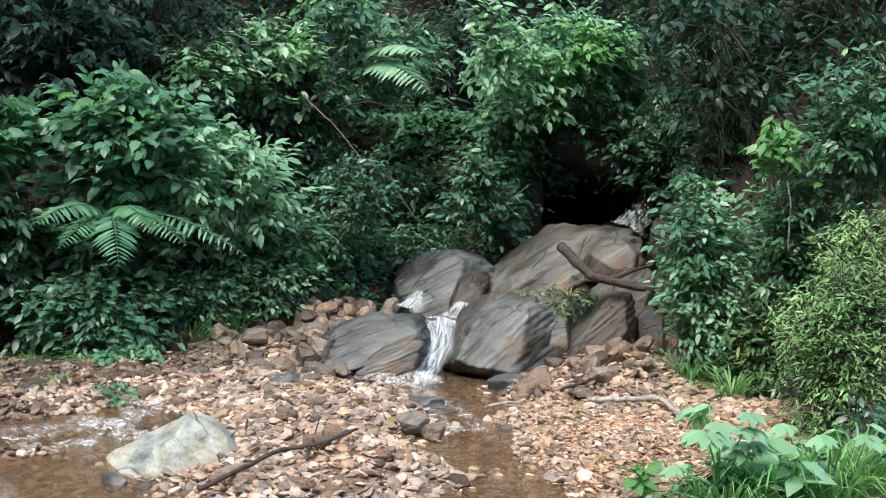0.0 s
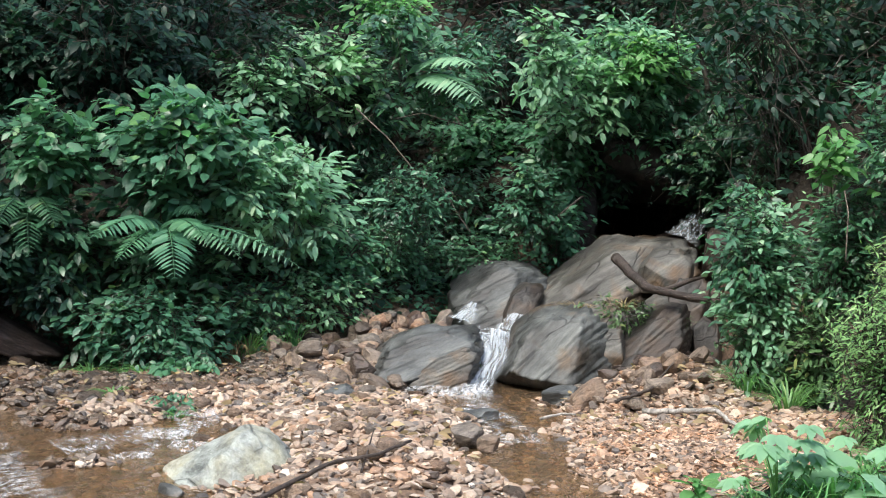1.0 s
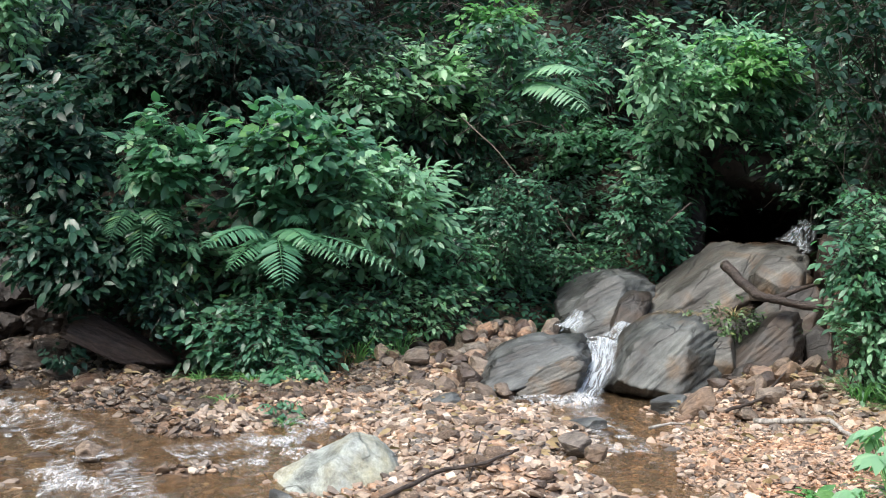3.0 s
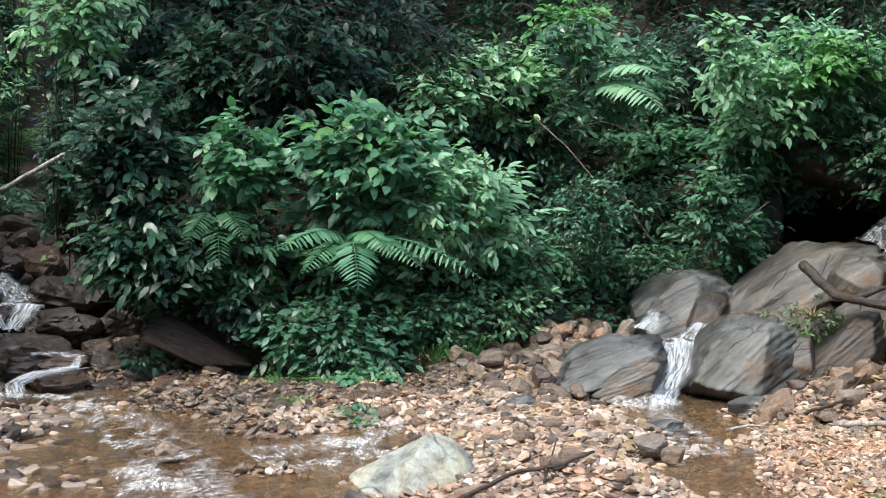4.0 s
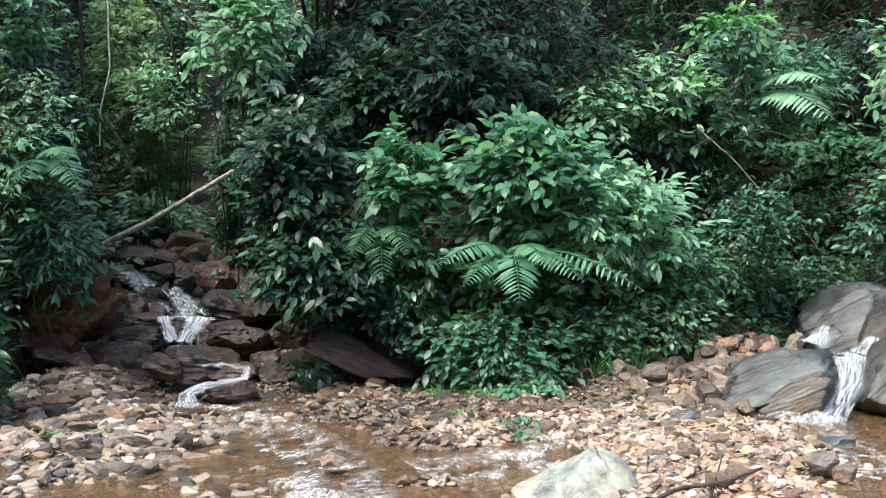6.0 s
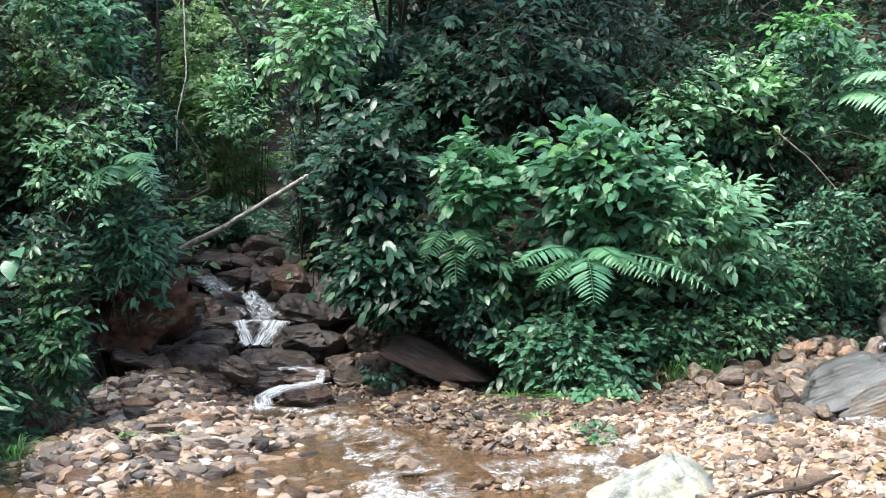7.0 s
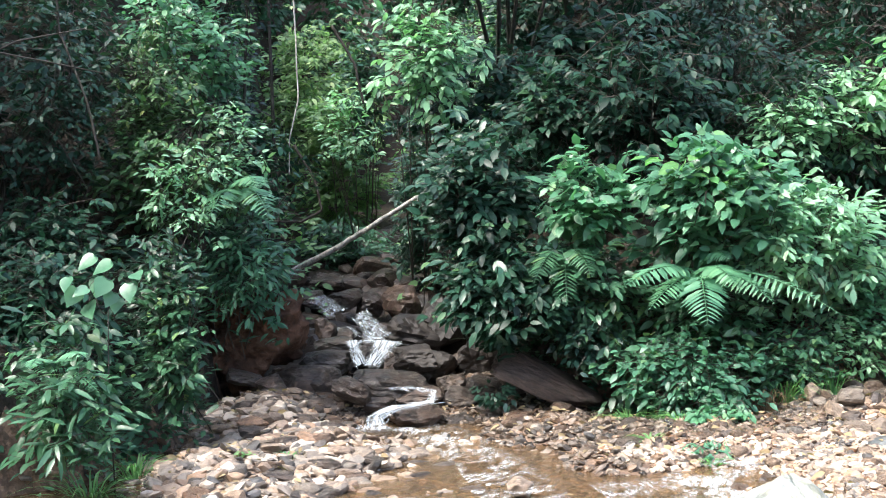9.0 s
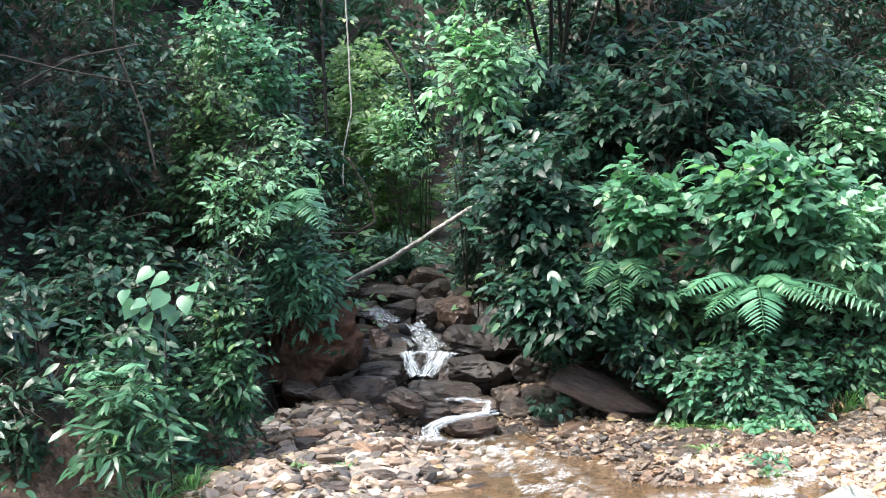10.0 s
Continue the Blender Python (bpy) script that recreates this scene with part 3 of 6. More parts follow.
hero("fall_rock", 3.43, 10.0, 0.25, 0.28, 0.41, 0.35, 46, M_schist_brown, "small brown block leaning on the large rock", (0, 0, 0), 1.0, sub=5, cuts=7, rough=0.035, sharp=70, group=FALL,
     planes=((-0.98, -0.2, 0.1, 0.88), (-0.66, -0.18, 0.73, 0.83), (-0.13, -0.17, 0.98, 0.86), (0.94, -0.19, 0.29, 0.95), (0.05, -0.85, 0.5, 0.72)))
hero("fall_rock", 3.85, 11.3, 0.49, 1.61, 1.25, 1.3, 34, M_schist_brown, "big sloping brown-grey rock above the waterfall", (0, 0, 0), 1.0, sub=6, cuts=7, rough=0.035, sharp=80, strata=(-0.6, 0.1, 0.9), group=FALL,
     planes=((-0.92, -0.19, 0.34, 0.76), (-0.67, -0.17, 0.73, 0.62), (-0.68, -0.17, 0.71, 0.61), (-0.25, -0.15, 0.96, 0.84), (0.22, -0.15, 0.96, 1.05), (0.8, -0.18, 0.57, 1.14), (0.98, -0.2, 0.03, 0.96), (-0.3, -0.85, 0.5, 0.62), (0.55, -0.75, 0.35, 0.7)))
hero("fall_rock", 4.23, 10.85, 0.87, 0.52, 0.39, 0.5, 39, M_schist_brown, "rusty brown broken rock at the top of the fall", (0, 0, 0), 1.0, sub=5, cuts=7, rough=0.035, sharp=70, group=FALL,
     planes=((-0.96, -0.19, 0.18, 0.87), (-0.79, -0.18, 0.58, 0.84), (-0.04, -0.15, 0.99, 0.96), (0.73, -0.18, 0.66, 0.93), (0.98, -0.2, 0.04, 0.94), (0.05, -0.85, 0.5, 0.72)))
hero("fall_rock", 3.79, 10.15, 0.30, 0.76, 0.70, 0.7, 25, M_schist_dark, "tilted layered dark slab leaning on the bank", (0, 0, 0), 1.0, sub=6, cuts=7, rough=0.035, sharp=90, strata=(-0.7, 0.1, 0.7), group=FALL,
     planes=((-0.76, -0.19, 0.62, 0.4), (-0.7, -0.18, 0.69, 0.38), (-0.09, -0.17, 0.98, 0.88), (0.98, -0.2, 0.09, 0.99), (0.97, -0.2, -0.15, 0.9), (0.1, -0.85, 0.5, 0.68), (-0.6, -0.5, 0.62, 0.5)))
hero("fall_rock", 3.89, 10.45, 0.41, 0.54, 0.60, 0.5, 24, M_schist_brown, "layered slab between the big rocks", (0, 0, 0), 1.0, sub=5, cuts=7, rough=0.035, sharp=70, strata=(-0.6, 0.1, 0.8), group=FALL,
     planes=((-0.63, -0.16, 0.76, 0.37), (-0.64, -0.16, 0.75, 0.36), (0.25, -0.14, 0.96, 1.09), (0.96, -0.19, -0.18, 0.61), (0.05, -0.85, 0.5, 0.72)))
hero("fall_rock", 4.35, 10.6, 0.50, 0.45, 0.70, 0.6, 47, M_schist_dark, "brown broken rock beside the leaning slab", (0, 0, 0), 1.0, sub=5, cuts=7, rough=0.035, sharp=70, strata=(-0.4, 0.1, 0.9), group=FALL,
     planes=((-0.94, -0.19, 0.28, 0.93), (-0.69, -0.16, 0.7, 0.95), (-0.06, -0.11, 0.99, 0.95), (0.79, -0.17, 0.59, 1.08), (0.98, -0.2, -0.1, 0.9), (0.05, -0.85, 0.5, 0.72)))
hero("fall_rock", 4.4, 10.3, 0.19, 0.25, 0.65, 0.5, 48, M_schist_dark, "dark broken rock at the foot of the green bank", (0, 0, 0), 1.0, sub=5, cuts=7, rough=0.035, sharp=70, group=FALL,
     planes=((-0.25, -0.11, 0.96, 1.01), (0.19, -0.11, 0.98, 0.92), (0.94, -0.19, 0.27, 0.91), (0.05, -0.85, 0.5, 0.72)))
hero("fall_rock", 3.6, 9.85, 0.1, 0.42, 0.3, 0.4, 27, M_schist_dark, "brown slab under the leaning slab", (0, -30, 0), 1.0, sub=4, cuts=12, sharp=90, strata=(0.1, 0.1, 1), group=FALL)
hero("fall_rock", 2.41, 10.32, -0.06, 0.46, 0.23, 0.5, 28, M_schist_dark, "dark wet rock behind the falling water", (0, 0, 0), 1.0, sub=4, cuts=7, group=FALL)
hero("fall_rock", 2.64, 10.58, 0.08, 0.61, 0.61, 0.5, 29, M_schist_dark, "dark wet ledge under the falling water", (0, 4, 0), 1.0, sub=4, cuts=7, group=FALL)
# added rocks, mostly hidden by leaves, that block light from the cave mouth
hero("overhang", 5.16, 13.66, 1.74, 1.62, 0.66, 3.0, 30, M_shadow_rock, "rock slab added above the cave mouth to block light", (0, 0, 0), 1.0, sub=4, cuts=8)
hero("cave_wall", 4.24, 13.97, 1.26, 0.66, 1.31, 2.4, 35, M_shadow_rock, "rock wall added beside the cave mouth, shade in its dark colour", (0, 0, 0), 1.0, sub=4, cuts=8)
hero("cave_wall", 5.89, 15.09, 1.33, 1.45, 1.25, 1.2, 36, M_shadow_rock, "rock wall added at the back of the cave, shade in its dark colour", (0, 0, 0), 1.0, sub=4, cuts=8)


# ---- the cascade in the gully ----
CASC = "rocks of the cascade"
D_ = "wet dark brown rock in the cascade"
for i, (x, y, z, w, h, depth, tilt) in enumerate((
        (-3.56, 12.29, 0.65, 0.19, 0.23, 0.4, 4), (-3.33, 12.15, 0.62, 0.19, 0.13, 0.35, -4), (-3.37, 11.83, 0.55, 0.38, 0.15, 0.6, 3),
        (-3.33, 11.43, 0.44, 0.54, 0.19, 0.7, 4), (-3.27, 10.82, 0.33, 0.51, 0.28, 0.6, 8), (-2.84, 10.58, 0.28, 0.35, 0.18, 0.35, 22),
        (-2.67, 11.19, 0.27, 0.63, 0.28, 0.6, 2), (-3.02, 11.82, 0.44, 0.25, 0.26, 0.35, 0), (-2.62, 11.92, 0.4, 0.43, 0.24, 0.7, -6),
        (-2.43, 12.06, 0.32, 0.33, 0.3, 0.6, 10), (-2.19, 11.49, 0.22, 0.26, 0.18, 0.4, -8), (-2.41, 11.04, 0.17, 0.42, 0.15, 0.4, 0),
        (-2.31, 10.6, 0.06, 0.47, 0.2, 0.4, -4), (-2.06, 11.21, 0.13, 0.3, 0.18, 0.4, 9), (-1.9, 11.44, 0.19, 0.31, 0.25, 0.5, -12),
        (-2.66, 10.73, 0.13, 0.27, 0.18, 0.3, 6), (-1.67, 11.68, 0.23, 0.29, 0.26, 0.5, 14), (-2.01, 10.81, -0, 0.25, 0.13, 0.3, -6),
        (-1.7, 10.97, 0.03, 0.34, 0.19, 0.35, 5), (-3.75, 13.7, 0.86, 0.36, 0.24, 0.6, -6), (-3.52, 13.96, 0.81, 0.29, 0.25, 0.6, 10),
        (-3.16, 13.84, 0.81, 0.38, 0.41, 0.8, 6), (-4.32, 14.36, 0.85, 0.4, 0.19, 0.7, 4), (-4.52, 15.87, 0.96, 0.49, 0.25, 0.8, 0),
        (-4.2, 16.47, 0.96, 0.45, 0.22, 0.8, 0), (-3.81, 10.53, 0.4, 0.3, 0.13, 0.4, 3), (-3.51, 10.43, 0.35, 0.24, 0.16, 0.35, -6),
        (-3.08, 10.25, 0.2, 0.3, 0.15, 0.35, 5), (-3.34, 10.06, 0.23, 0.23, 0.11, 0.3, -4), (-2.91, 13.08, 0.55, 0.63, 0.4, 1.0, 12),
        (-2.6, 13.25, 0.63, 0.49, 0.52, 0.9, 20), (-2.13, 12.42, 0.34, 0.43, 0.32, 0.7, 12))):
    # rocks behind and right of the falls have shadow put into their colour
    hero("cascade_rock", x, y, z, w, h, depth, 300 + i, M_shadow_rock if i in (7, 8, 9, 29, 30, 31) else M_dark_rock if i in (0, 11, 15, 20, 21, 31) else M_ledge, D_, (0, tilt, i * 37 % 30 - 15), 1.0,
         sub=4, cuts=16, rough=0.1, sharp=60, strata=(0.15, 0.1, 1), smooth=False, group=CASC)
hero("earth_bank", -4.06, 11.19, 0.64, 0.9, 0.8, 1.2, 351, M_earth, "bare red-brown earth bank under hanging plants", (0, 6, 0), 1.1, sub=6, cuts=9, rough=0.22, sharp=10, category="earth bank")
hero("rock_slab", -1.27, 10.95, 0.31, 0.92, 0.25, 0.5, 341, M_slab, "long tilted reddish-brown slab jutting from the bank", (0, 25, 0), 1.0, sub=5, cuts=3, rough=0.05, sharp=50, strata=(0.1, 0.2, 1), planes=((0.8, -0.3, -0.5, 0.9), (-0.2, -0.85, 0.5, 0.8)))
hero("bank_rock", 4.94, 11.26, 0.93, 0.34, 0.53, 0.8, 342, M_dark_rock, "dark mossy rock beside the upper waterfall", (0, 10, 0), 1.1, sub=4)
hero("bank_rock", 5.12, 12.6, 1.03, 0.55, 0.17, 1.0, 343, M_dark_rock, "dark ledge under the upper waterfall", (0, 3, 0), 1.1, sub=4)

# single stones that stand out
STONES = "larger stones of the stream bed"
for i, (x, y, z, w, h, depth, mat) in enumerate((
        (2.91, 8.88, 0.08, 0.26, 0.21, 0.22, M_stone), (0.96, 11.96, 0.14, 0.27, 0.19, 0.3, M_stone), (1.61, 11.08, 0.22, 0.19, 0.28, 0.25, M_stone),
        (1.16, 9.23, 0.06, 0.31, 0.17, 0.25, M_schist), (1.47, 10.09, 0.09, 0.2, 0.23, 0.25, M_dark_rock), (1.78, 7.75, 0.07, 0.2, 0.12, 0.2, M_stone),
        (1.87, 7.57, 0.06, 0.14, 0.09, 0.15, M_stone), (2.08, 8.65, 0.03, 0.19, 0.09, 0.2, M_schist), (-0.16, 9.6, 0.05, 0.26, 0.12, 0.25, M_stone),
        (0.3, 9.5, 0.04, 0.23, 0.11, 0.25, M_stone), (0.02, 6.75, -0, 0.08, 0.09, 0.18, M_schist), (3.5, 9.58, 0.12, 0.26, 0.18, 0.3, M_dark_rock),
        (3.63, 9.32, 0.12, 0.2, 0.14, 0.22, M_stone), (3.26, 8.92, 0.06, 0.21, 0.12, 0.2, M_stone), (2.79, 9.18, 0.06, 0.19, 0.15, 0.25, M_schist),
        (-1.08, 7.78, 0.06, 0.14, 0.11, 0.14, M_stone), (4.07, 10.11, 0.23, 0.26, 0.15, 0.3, M_dark_rock), (4.01, 10.24, 0.33, 0.24, 0.17, 0.3, M_dark_rock),
        (1.56, 11.9, 0.23, 0.28, 0.23, 0.3, M_stone), (2.03, 11.83, 0.34, 0.31, 0.15, 0.3, M_stone), (4.43, 10.72, 0.68, 0.3, 0.22, 0.5, M_dark_rock))):
    hero("stone", x, y, z, w, h, depth, 400 + i, mat, "weathered grey-brown stone at the stream", ((i * 37 % 50) - 25, (i * 53 % 50) - 25, i * 31 % 90), 1.1, sub=4, cuts=16, rough=0.06, sharp=40, smooth=False, group=STONES, category="stone")

rng_g = np.random.default_rng(91)
for i in range(95):
    y = rng_g.uniform(10.6, 16.5)
    x = -2.75 * y / 10.5 + rng_g.normal() * 0.45 * y / 10.5
    sz = rng_g.uniform(0.16, 0.42)
    rock("cascade_rock", (x, y, ground_z(x, y) + 0.1 * sz), (sz, sz * rng_g.uniform(0.6, 0.9), sz * rng_g.uniform(0.35, 0.6)), 900 + i, M_ledge if i % 2 else M_dark_rock, "wet dark stone on the floor of the gully", (rng_g.uniform(-10, 10), rng_g.uniform(-16, 16), rng_g.uniform(0, 90)), sub=3, cuts=15, rough=0.05, sharp=40, smooth=False, group="stones on the gully floor")

for i in range(80):
    y = rng_g.uniform(12.8, 20.0)
    x = (-2.78 + rng_g.normal() * 0.4) * y / 10.5
    sz = rng_g.uniform(0.25, 0.6)
    # every third stone has the gully's shadow in its colour
    rock("cascade_rock", (x, y, ground_z(x, y) + 0.12 * sz), (sz, sz * rng_g.uniform(0.6, 0.9), sz * rng_g.uniform(0.4, 0.65)), 1500 + i, M_dark_rock if i % 3 else M_shadow_rock, "dark stone in the upper gully, every third with shade in its colour", (rng_g.uniform(-10, 10), rng_g.uniform(-16, 16), rng_g.uniform(0, 90)), sub=3, cuts=15, rough=0.06, sharp=40, smooth=False, group="stones of the upper gully")

for i in range(170):
    y = rng_g.uniform(7.4, 11.0)
    x = (-2.75 + rng_g.uniform(-1.5, 0.15)) * y / 10.5 + (0.45 if y < 9.3 else 0)
    sz = rng_g.uniform(0.1, 0.27)
    if over_bank(x, y) > 0.1:
        continue
    rock("flat_stone", (x, y, ground_z(x, y) + 0.08 * sz), (sz, sz * rng_g.uniform(0.5, 0.8), sz * rng_g.uniform(0.2, 0.42)), 1300 + i, (M_ledge, M_wetshadestone, M_stone, M_stone)[i % 4], "flat brown stone below the cascade", (rng_g.uniform(-10, 10), rng_g.uniform(-14, 14), rng_g.uniform(-40, 40)), sub=3, cuts=15, rough=0.05, sharp=40, smooth=False, category="stone", group="flat stones below the cascade")

# the heap of brown stones beside the waterfall
for i in range(85):
    az, r = radians(rng_g.uniform(4.5, 12.5)), rng_g.uniform(9.9, 12.1)
    x, y = r * math.sin(az), r * math.cos(az)
    sz = rng_g.uniform(0.09, 0.22)
    rock("heap_stone", (x, y, ground_z(x, y) + sz * rng_g.uniform(0.1, 0.4)), (sz, sz * rng_g.uniform(0.6, 0.9), sz * rng_g.uniform(0.4, 0.75)), 1000 + i, M_stone if i % 3 else M_dark_rock, "brown angular stone in the heap beside the waterfall",
         (rng_g.uniform(-40, 40), rng_g.uniform(-40, 40), rng_g.uniform(0, 180)), sub=3, cuts=15, rough=0.05, sharp=40, smooth=False, category="stone", group="stone heap beside the waterfall")
hero("bank_rock", 1.94, 11.34, 0.02, 0.89, 0.71, 1.2, 345, M_dark_rock, "brown earthy rock under the heap of stones", (0, -8, 0), 1.0, sub=4, cuts=10, rough=0.09)
HEAP = np.array([[(1.23, 9.82, 0.06), (1.58, 9.87, 0.04)], [(1.64, 11.28, 0.45), (2.38, 11.05, 0.42)]])
for i in range(95):
    u, v = rng_g.uniform(), rng_g.uniform() ** 0.8
    at = (HEAP[0, 0] * (1 - u) + HEAP[0, 1] * u) * (1 - v) + (HEAP[1, 0] * (1 - u) + HEAP[1, 1] * u) * v
    sz = rng_g.uniform(0.09, 0.21)
    rock("heap_stone", (at[0], at[1], at[2] + rng_g.uniform(-0.06, 0.02)), (sz, sz * rng_g.uniform(0.6, 0.9), sz * rng_g.uniform(0.45, 0.75)), 1200 + i, M_stone if i % 5 else M_dark_rock, "brown angular stone in the heap beside the waterfall",
         (rng_g.uniform(-40, 40), rng_g.uniform(-40, 40), rng_g.uniform(0, 180)), sub=3, cuts=15, rough=0.05, sharp=40, smooth=False, category="stone", group="stone heap beside the waterfall")
for i in range(40):
    az, r = radians(rng_g.uniform(18.5, 23.5)), rng_g.uniform(9.2, 11.2)
    x, y = r * math.sin(az), r * math.cos(az)
    sz = rng_g.uniform(0.09, 0.21)
    rock("heap_stone", (x, y, ground_z(x, y) + sz * rng_g.uniform(0.1, 0.4)), (sz, sz * rng_g.uniform(0.6, 0.9), sz * rng_g.uniform(0.4, 0.7)), 1100 + i, M_stone if i % 2 else M_dark_rock, "grey-brown stone at the foot of the bank",
         (rng_g.uniform(-40, 40), rng_g.uniform(-40, 40), rng_g.uniform(0, 180)), sub=3, cuts=15, rough=0.05, sharp=40, smooth=False, category="stone", group="stones at the foot of the bank")


# ---- loose stones ----
def stone_density(x, y):
    z = land(x, y)
    bank = np.clip(-over_bank(x, y) / 0.3 + 0.5, 0, 1)
    dry = smoothstep(-0.035, 0.035, z)
    return (0.34 + 0.66 * dry) * bank


def zone(x, y):
    """0 on the sunny bars, 1 in the wet stream and the thicket's painted shade, 2 on the pale western bar."""
    u = x + 0.2 * np.sin(y * 3) + 0.15 * wobble(x * 2, y * 2, 1, 9)
    return np.where(u > -0.4 + 1.1 * smoothstep(8.9, 9.8, y), 0, np.where((u > -1.45 - 0.25 * (y - 8)) | (y > 10), 1, 2))


def scatter_stones():
    rng = np.random.default_rng(44)
    forms = []
    for k in range(24):
        p, f = chip(500 + k % 12, 34, 0.55)
        forms.append(mesh_of("stone", p.tolist(), f.tolist(), M_stone if k < 12 else M_wetshadestone, k % 3 == 0))
    placed = 0
    while placed < 285:
        x, y = rng.uniform(-4.3, 4.2), rng.uniform(6.2, 12.3)
        if rng.uniform() > float(stone_density(x, y)) * (1.0 if y > 7.2 else 0.5) or abs(math.atan2(x, y)) > 0.6:
            continue
        if -0.05 < x < 0.8 and 6.75 < y < 7.3:
            continue
        if 2.2 < x < 3.8 and y < 8.4 and rng.uniform() < 0.9:
            continue
        s = rng.uniform(0.085, 0.15) * (1.5 if rng.uniform() < 0.15 else 1)
        # zone 1 also takes in dry ground whose shade is in the stone colour
        wet = zone(x, y) == 1 or ground_z(x, y) < 0.0
        ob = new("stone", forms[int(rng.integers(12)) + (12 if wet else 0)])
        ob.matrix_basis = pose(x, y, ground_z(x, y) + s * 0.14, rng.uniform(-14, 14), rng.uniform(-14, 14), rng.uniform(0, 360))
        ob.scale = (s, s, s)
        tagged(ob, "loose brown and grey stone on the gravel of the creek", "stone", "loose stones of the creek")
        placed += 1


def scatter_gravel(name, seed, count, area, lo, hi, dens, mat, label, chips=False):
    rng = np.random.default_rng(seed)
    forms = [chip(600 + k, 11 if chips else 24, 0.35) for k in range(18)]
    pts = np.stack([rng.uniform(area[0], area[2], count * 6), rng.uniform(area[1], area[3], count * 6)], -1)
    ok = (rng.uniform(0, 1, len(pts)) < dens(pts[:, 0], pts[:, 1])) & (np.abs(np.arctan2(pts[:, 0], pts[:, 1])) < 0.6)
    pts = pts[ok][:count]
    z = land(pts[:, 0], pts[:, 1])
    V, F, o = [], [], 0
    for (x, y), zz in zip(pts, z):
        v, f = forms[int(rng.integers(18))]
        s = lo + (hi - lo) * rng.uniform() ** 1.8
        a_ = rng.uniform(0, 6.283)
        c, d = math.cos(a_), math.sin(a_)
        t1, t2 = rng.normal(0, 0.25, 2)
        q = v * s
        q = np.stack([q[:, 0] * c - q[:, 1] * d, q[:, 0] * d + q[:, 1] * c, q[:, 2] + q[:, 0] * t1 + q[:, 1] * t2], -1) + [x, y, zz + s * 0.13]
        V.append(q)
        F.append(f + o)
        o += len(v)
    ob = new(name, mesh_of(name, np.concatenate(V).tolist(), np.concatenate(F).tolist(), mat, False))
    return tagged(ob, label, "gravel", kind="stuff")


fine_bar = lambda x, y: np.exp(-(((x - 2.95) / 0.75) ** 2 + ((y - 7.1) / 1.3) ** 2) ** 2)
scatter_stones()
away = lambda x, y: stone_density(x, y) * (1 - 0.97 * fine_bar(x, y))
for k, (x0, x1, mat, hue) in enumerate(((-1.0, 4.2, M_gravel, "orange, tan and grey"), (-4.5, 1.3, M_wetshadegravel, "wet, shade-dark brown and grey"), (-4.5, -0.7, M_palegravel, "pale grey and beige"))):
    there = lambda x, y, k=k: away(x, y) * (zone(x, y) == k)
    scatter_gravel("pebbles", 61 + 4 * k, (5600, 3200, 2400)[k], (x0, 6.0, x1, 12.2), 0.05, (0.098, 0.12, 0.15)[k], there, mat, hue + " pebbles of the creek bed")
    scatter_gravel("gravel", 63 + 4 * k, (11000, 5400, 4000)[k], (x0, 5.8, x1, 12.2), 0.025, 0.07, there, mat, hue + " gravel between the pebbles", True)
scatter_gravel("fine_gravel", 62, 9500, (1.9, 5.4, 4.2, 9.2), 0.018, 0.055, fine_bar, M_redgravel, "fine reddish gravel of the dry bar", True)


# ---- running water ----
FALLS, FLECKS = [], []


def along(pts, s):
    """The place at s (0 to 1) on a smooth line, and the way it goes there."""
    pts = np.array(pts, float)
    t = np.linspace(0, 1, len(pts))
    p = np.array([np.interp(s, t, pts[:, k]) for k in range(3)])
    a_ = np.array([np.interp(max(0, s - 0.08), t, pts[:, k]) for k in range(3)])
    b_ = np.array([np.interp(min(1, s + 0.08), t, pts[:, k]) for k in range(3)])
    return p, (b_ - a_) / (np.linalg.norm(b_ - a_) + 1e-9)


def sheet_mesh(name, pts, w0, w1, seed, mat, bulge=0.05, cols=9, rows=22):
    rng = np.random.default_rng(seed)
    v, f = [], []
    off = rng.uniform(0, 50)
    length = 4.0 * float(np.linalg.norm(np.array(pts[-1]) - np.array(pts[0])))
    for i in range(rows):
        s = i / (rows - 1)
        p, d = along(pts, s)
        side = np.cross(d, (0, -0.6, 0.8))
        side /= np.linalg.norm(side) + 1e-9
        up = np.cross(side, d)
        w = w0 + (w1 - w0) * s
        for j in range(cols):
            c = j / (cols - 1) * 2 - 1
            n_ = (noise.noise(Vector((c * 3, s * 4, off))) * 0.03 + noise.noise(Vector((c * 9, s * 2, off))) * 0.02) * min(1, bulge * 20)
            e_ = noise.noise(Vector((s * 7, off, c))) * 0.03
            v.append(p + side * (c * w / 2 + e_ * abs(c)) + up * (bulge * (1 - c * c) + n_))
    for i in range(rows - 1):
        for j in range(cols - 1):
            o = i * cols + j
            f.append((o, o + 1, o + cols + 1, o + cols))
    me = mesh_of(name, v, f, mat)
    uv = me.uv_layers.new(name="flow")
    for lp in me.loops:
        uv.data[lp.index].uv = ((lp.vertex_index % cols) / (cols - 1), (lp.vertex_index // cols) / (rows - 1) * length)
    return me


def strand_mesh(length, width, seed):
    """A thin, ragged rope of white water along z."""
    rng = np.random.default_rng(seed)
    v, f = ico(2)
    p = v * [width / 2, width / 3, length / 2]
    p[:, 0] += 0.3 * width * np.sin(p[:, 2] / length * 7 + seed)
    p *= 1 + 0.25 * np.array([noise.noise(Vector(q * 3 + seed)) for q in v])[:, None]
    return mesh_of("strand", p.tolist(), f.tolist(), M_strand)


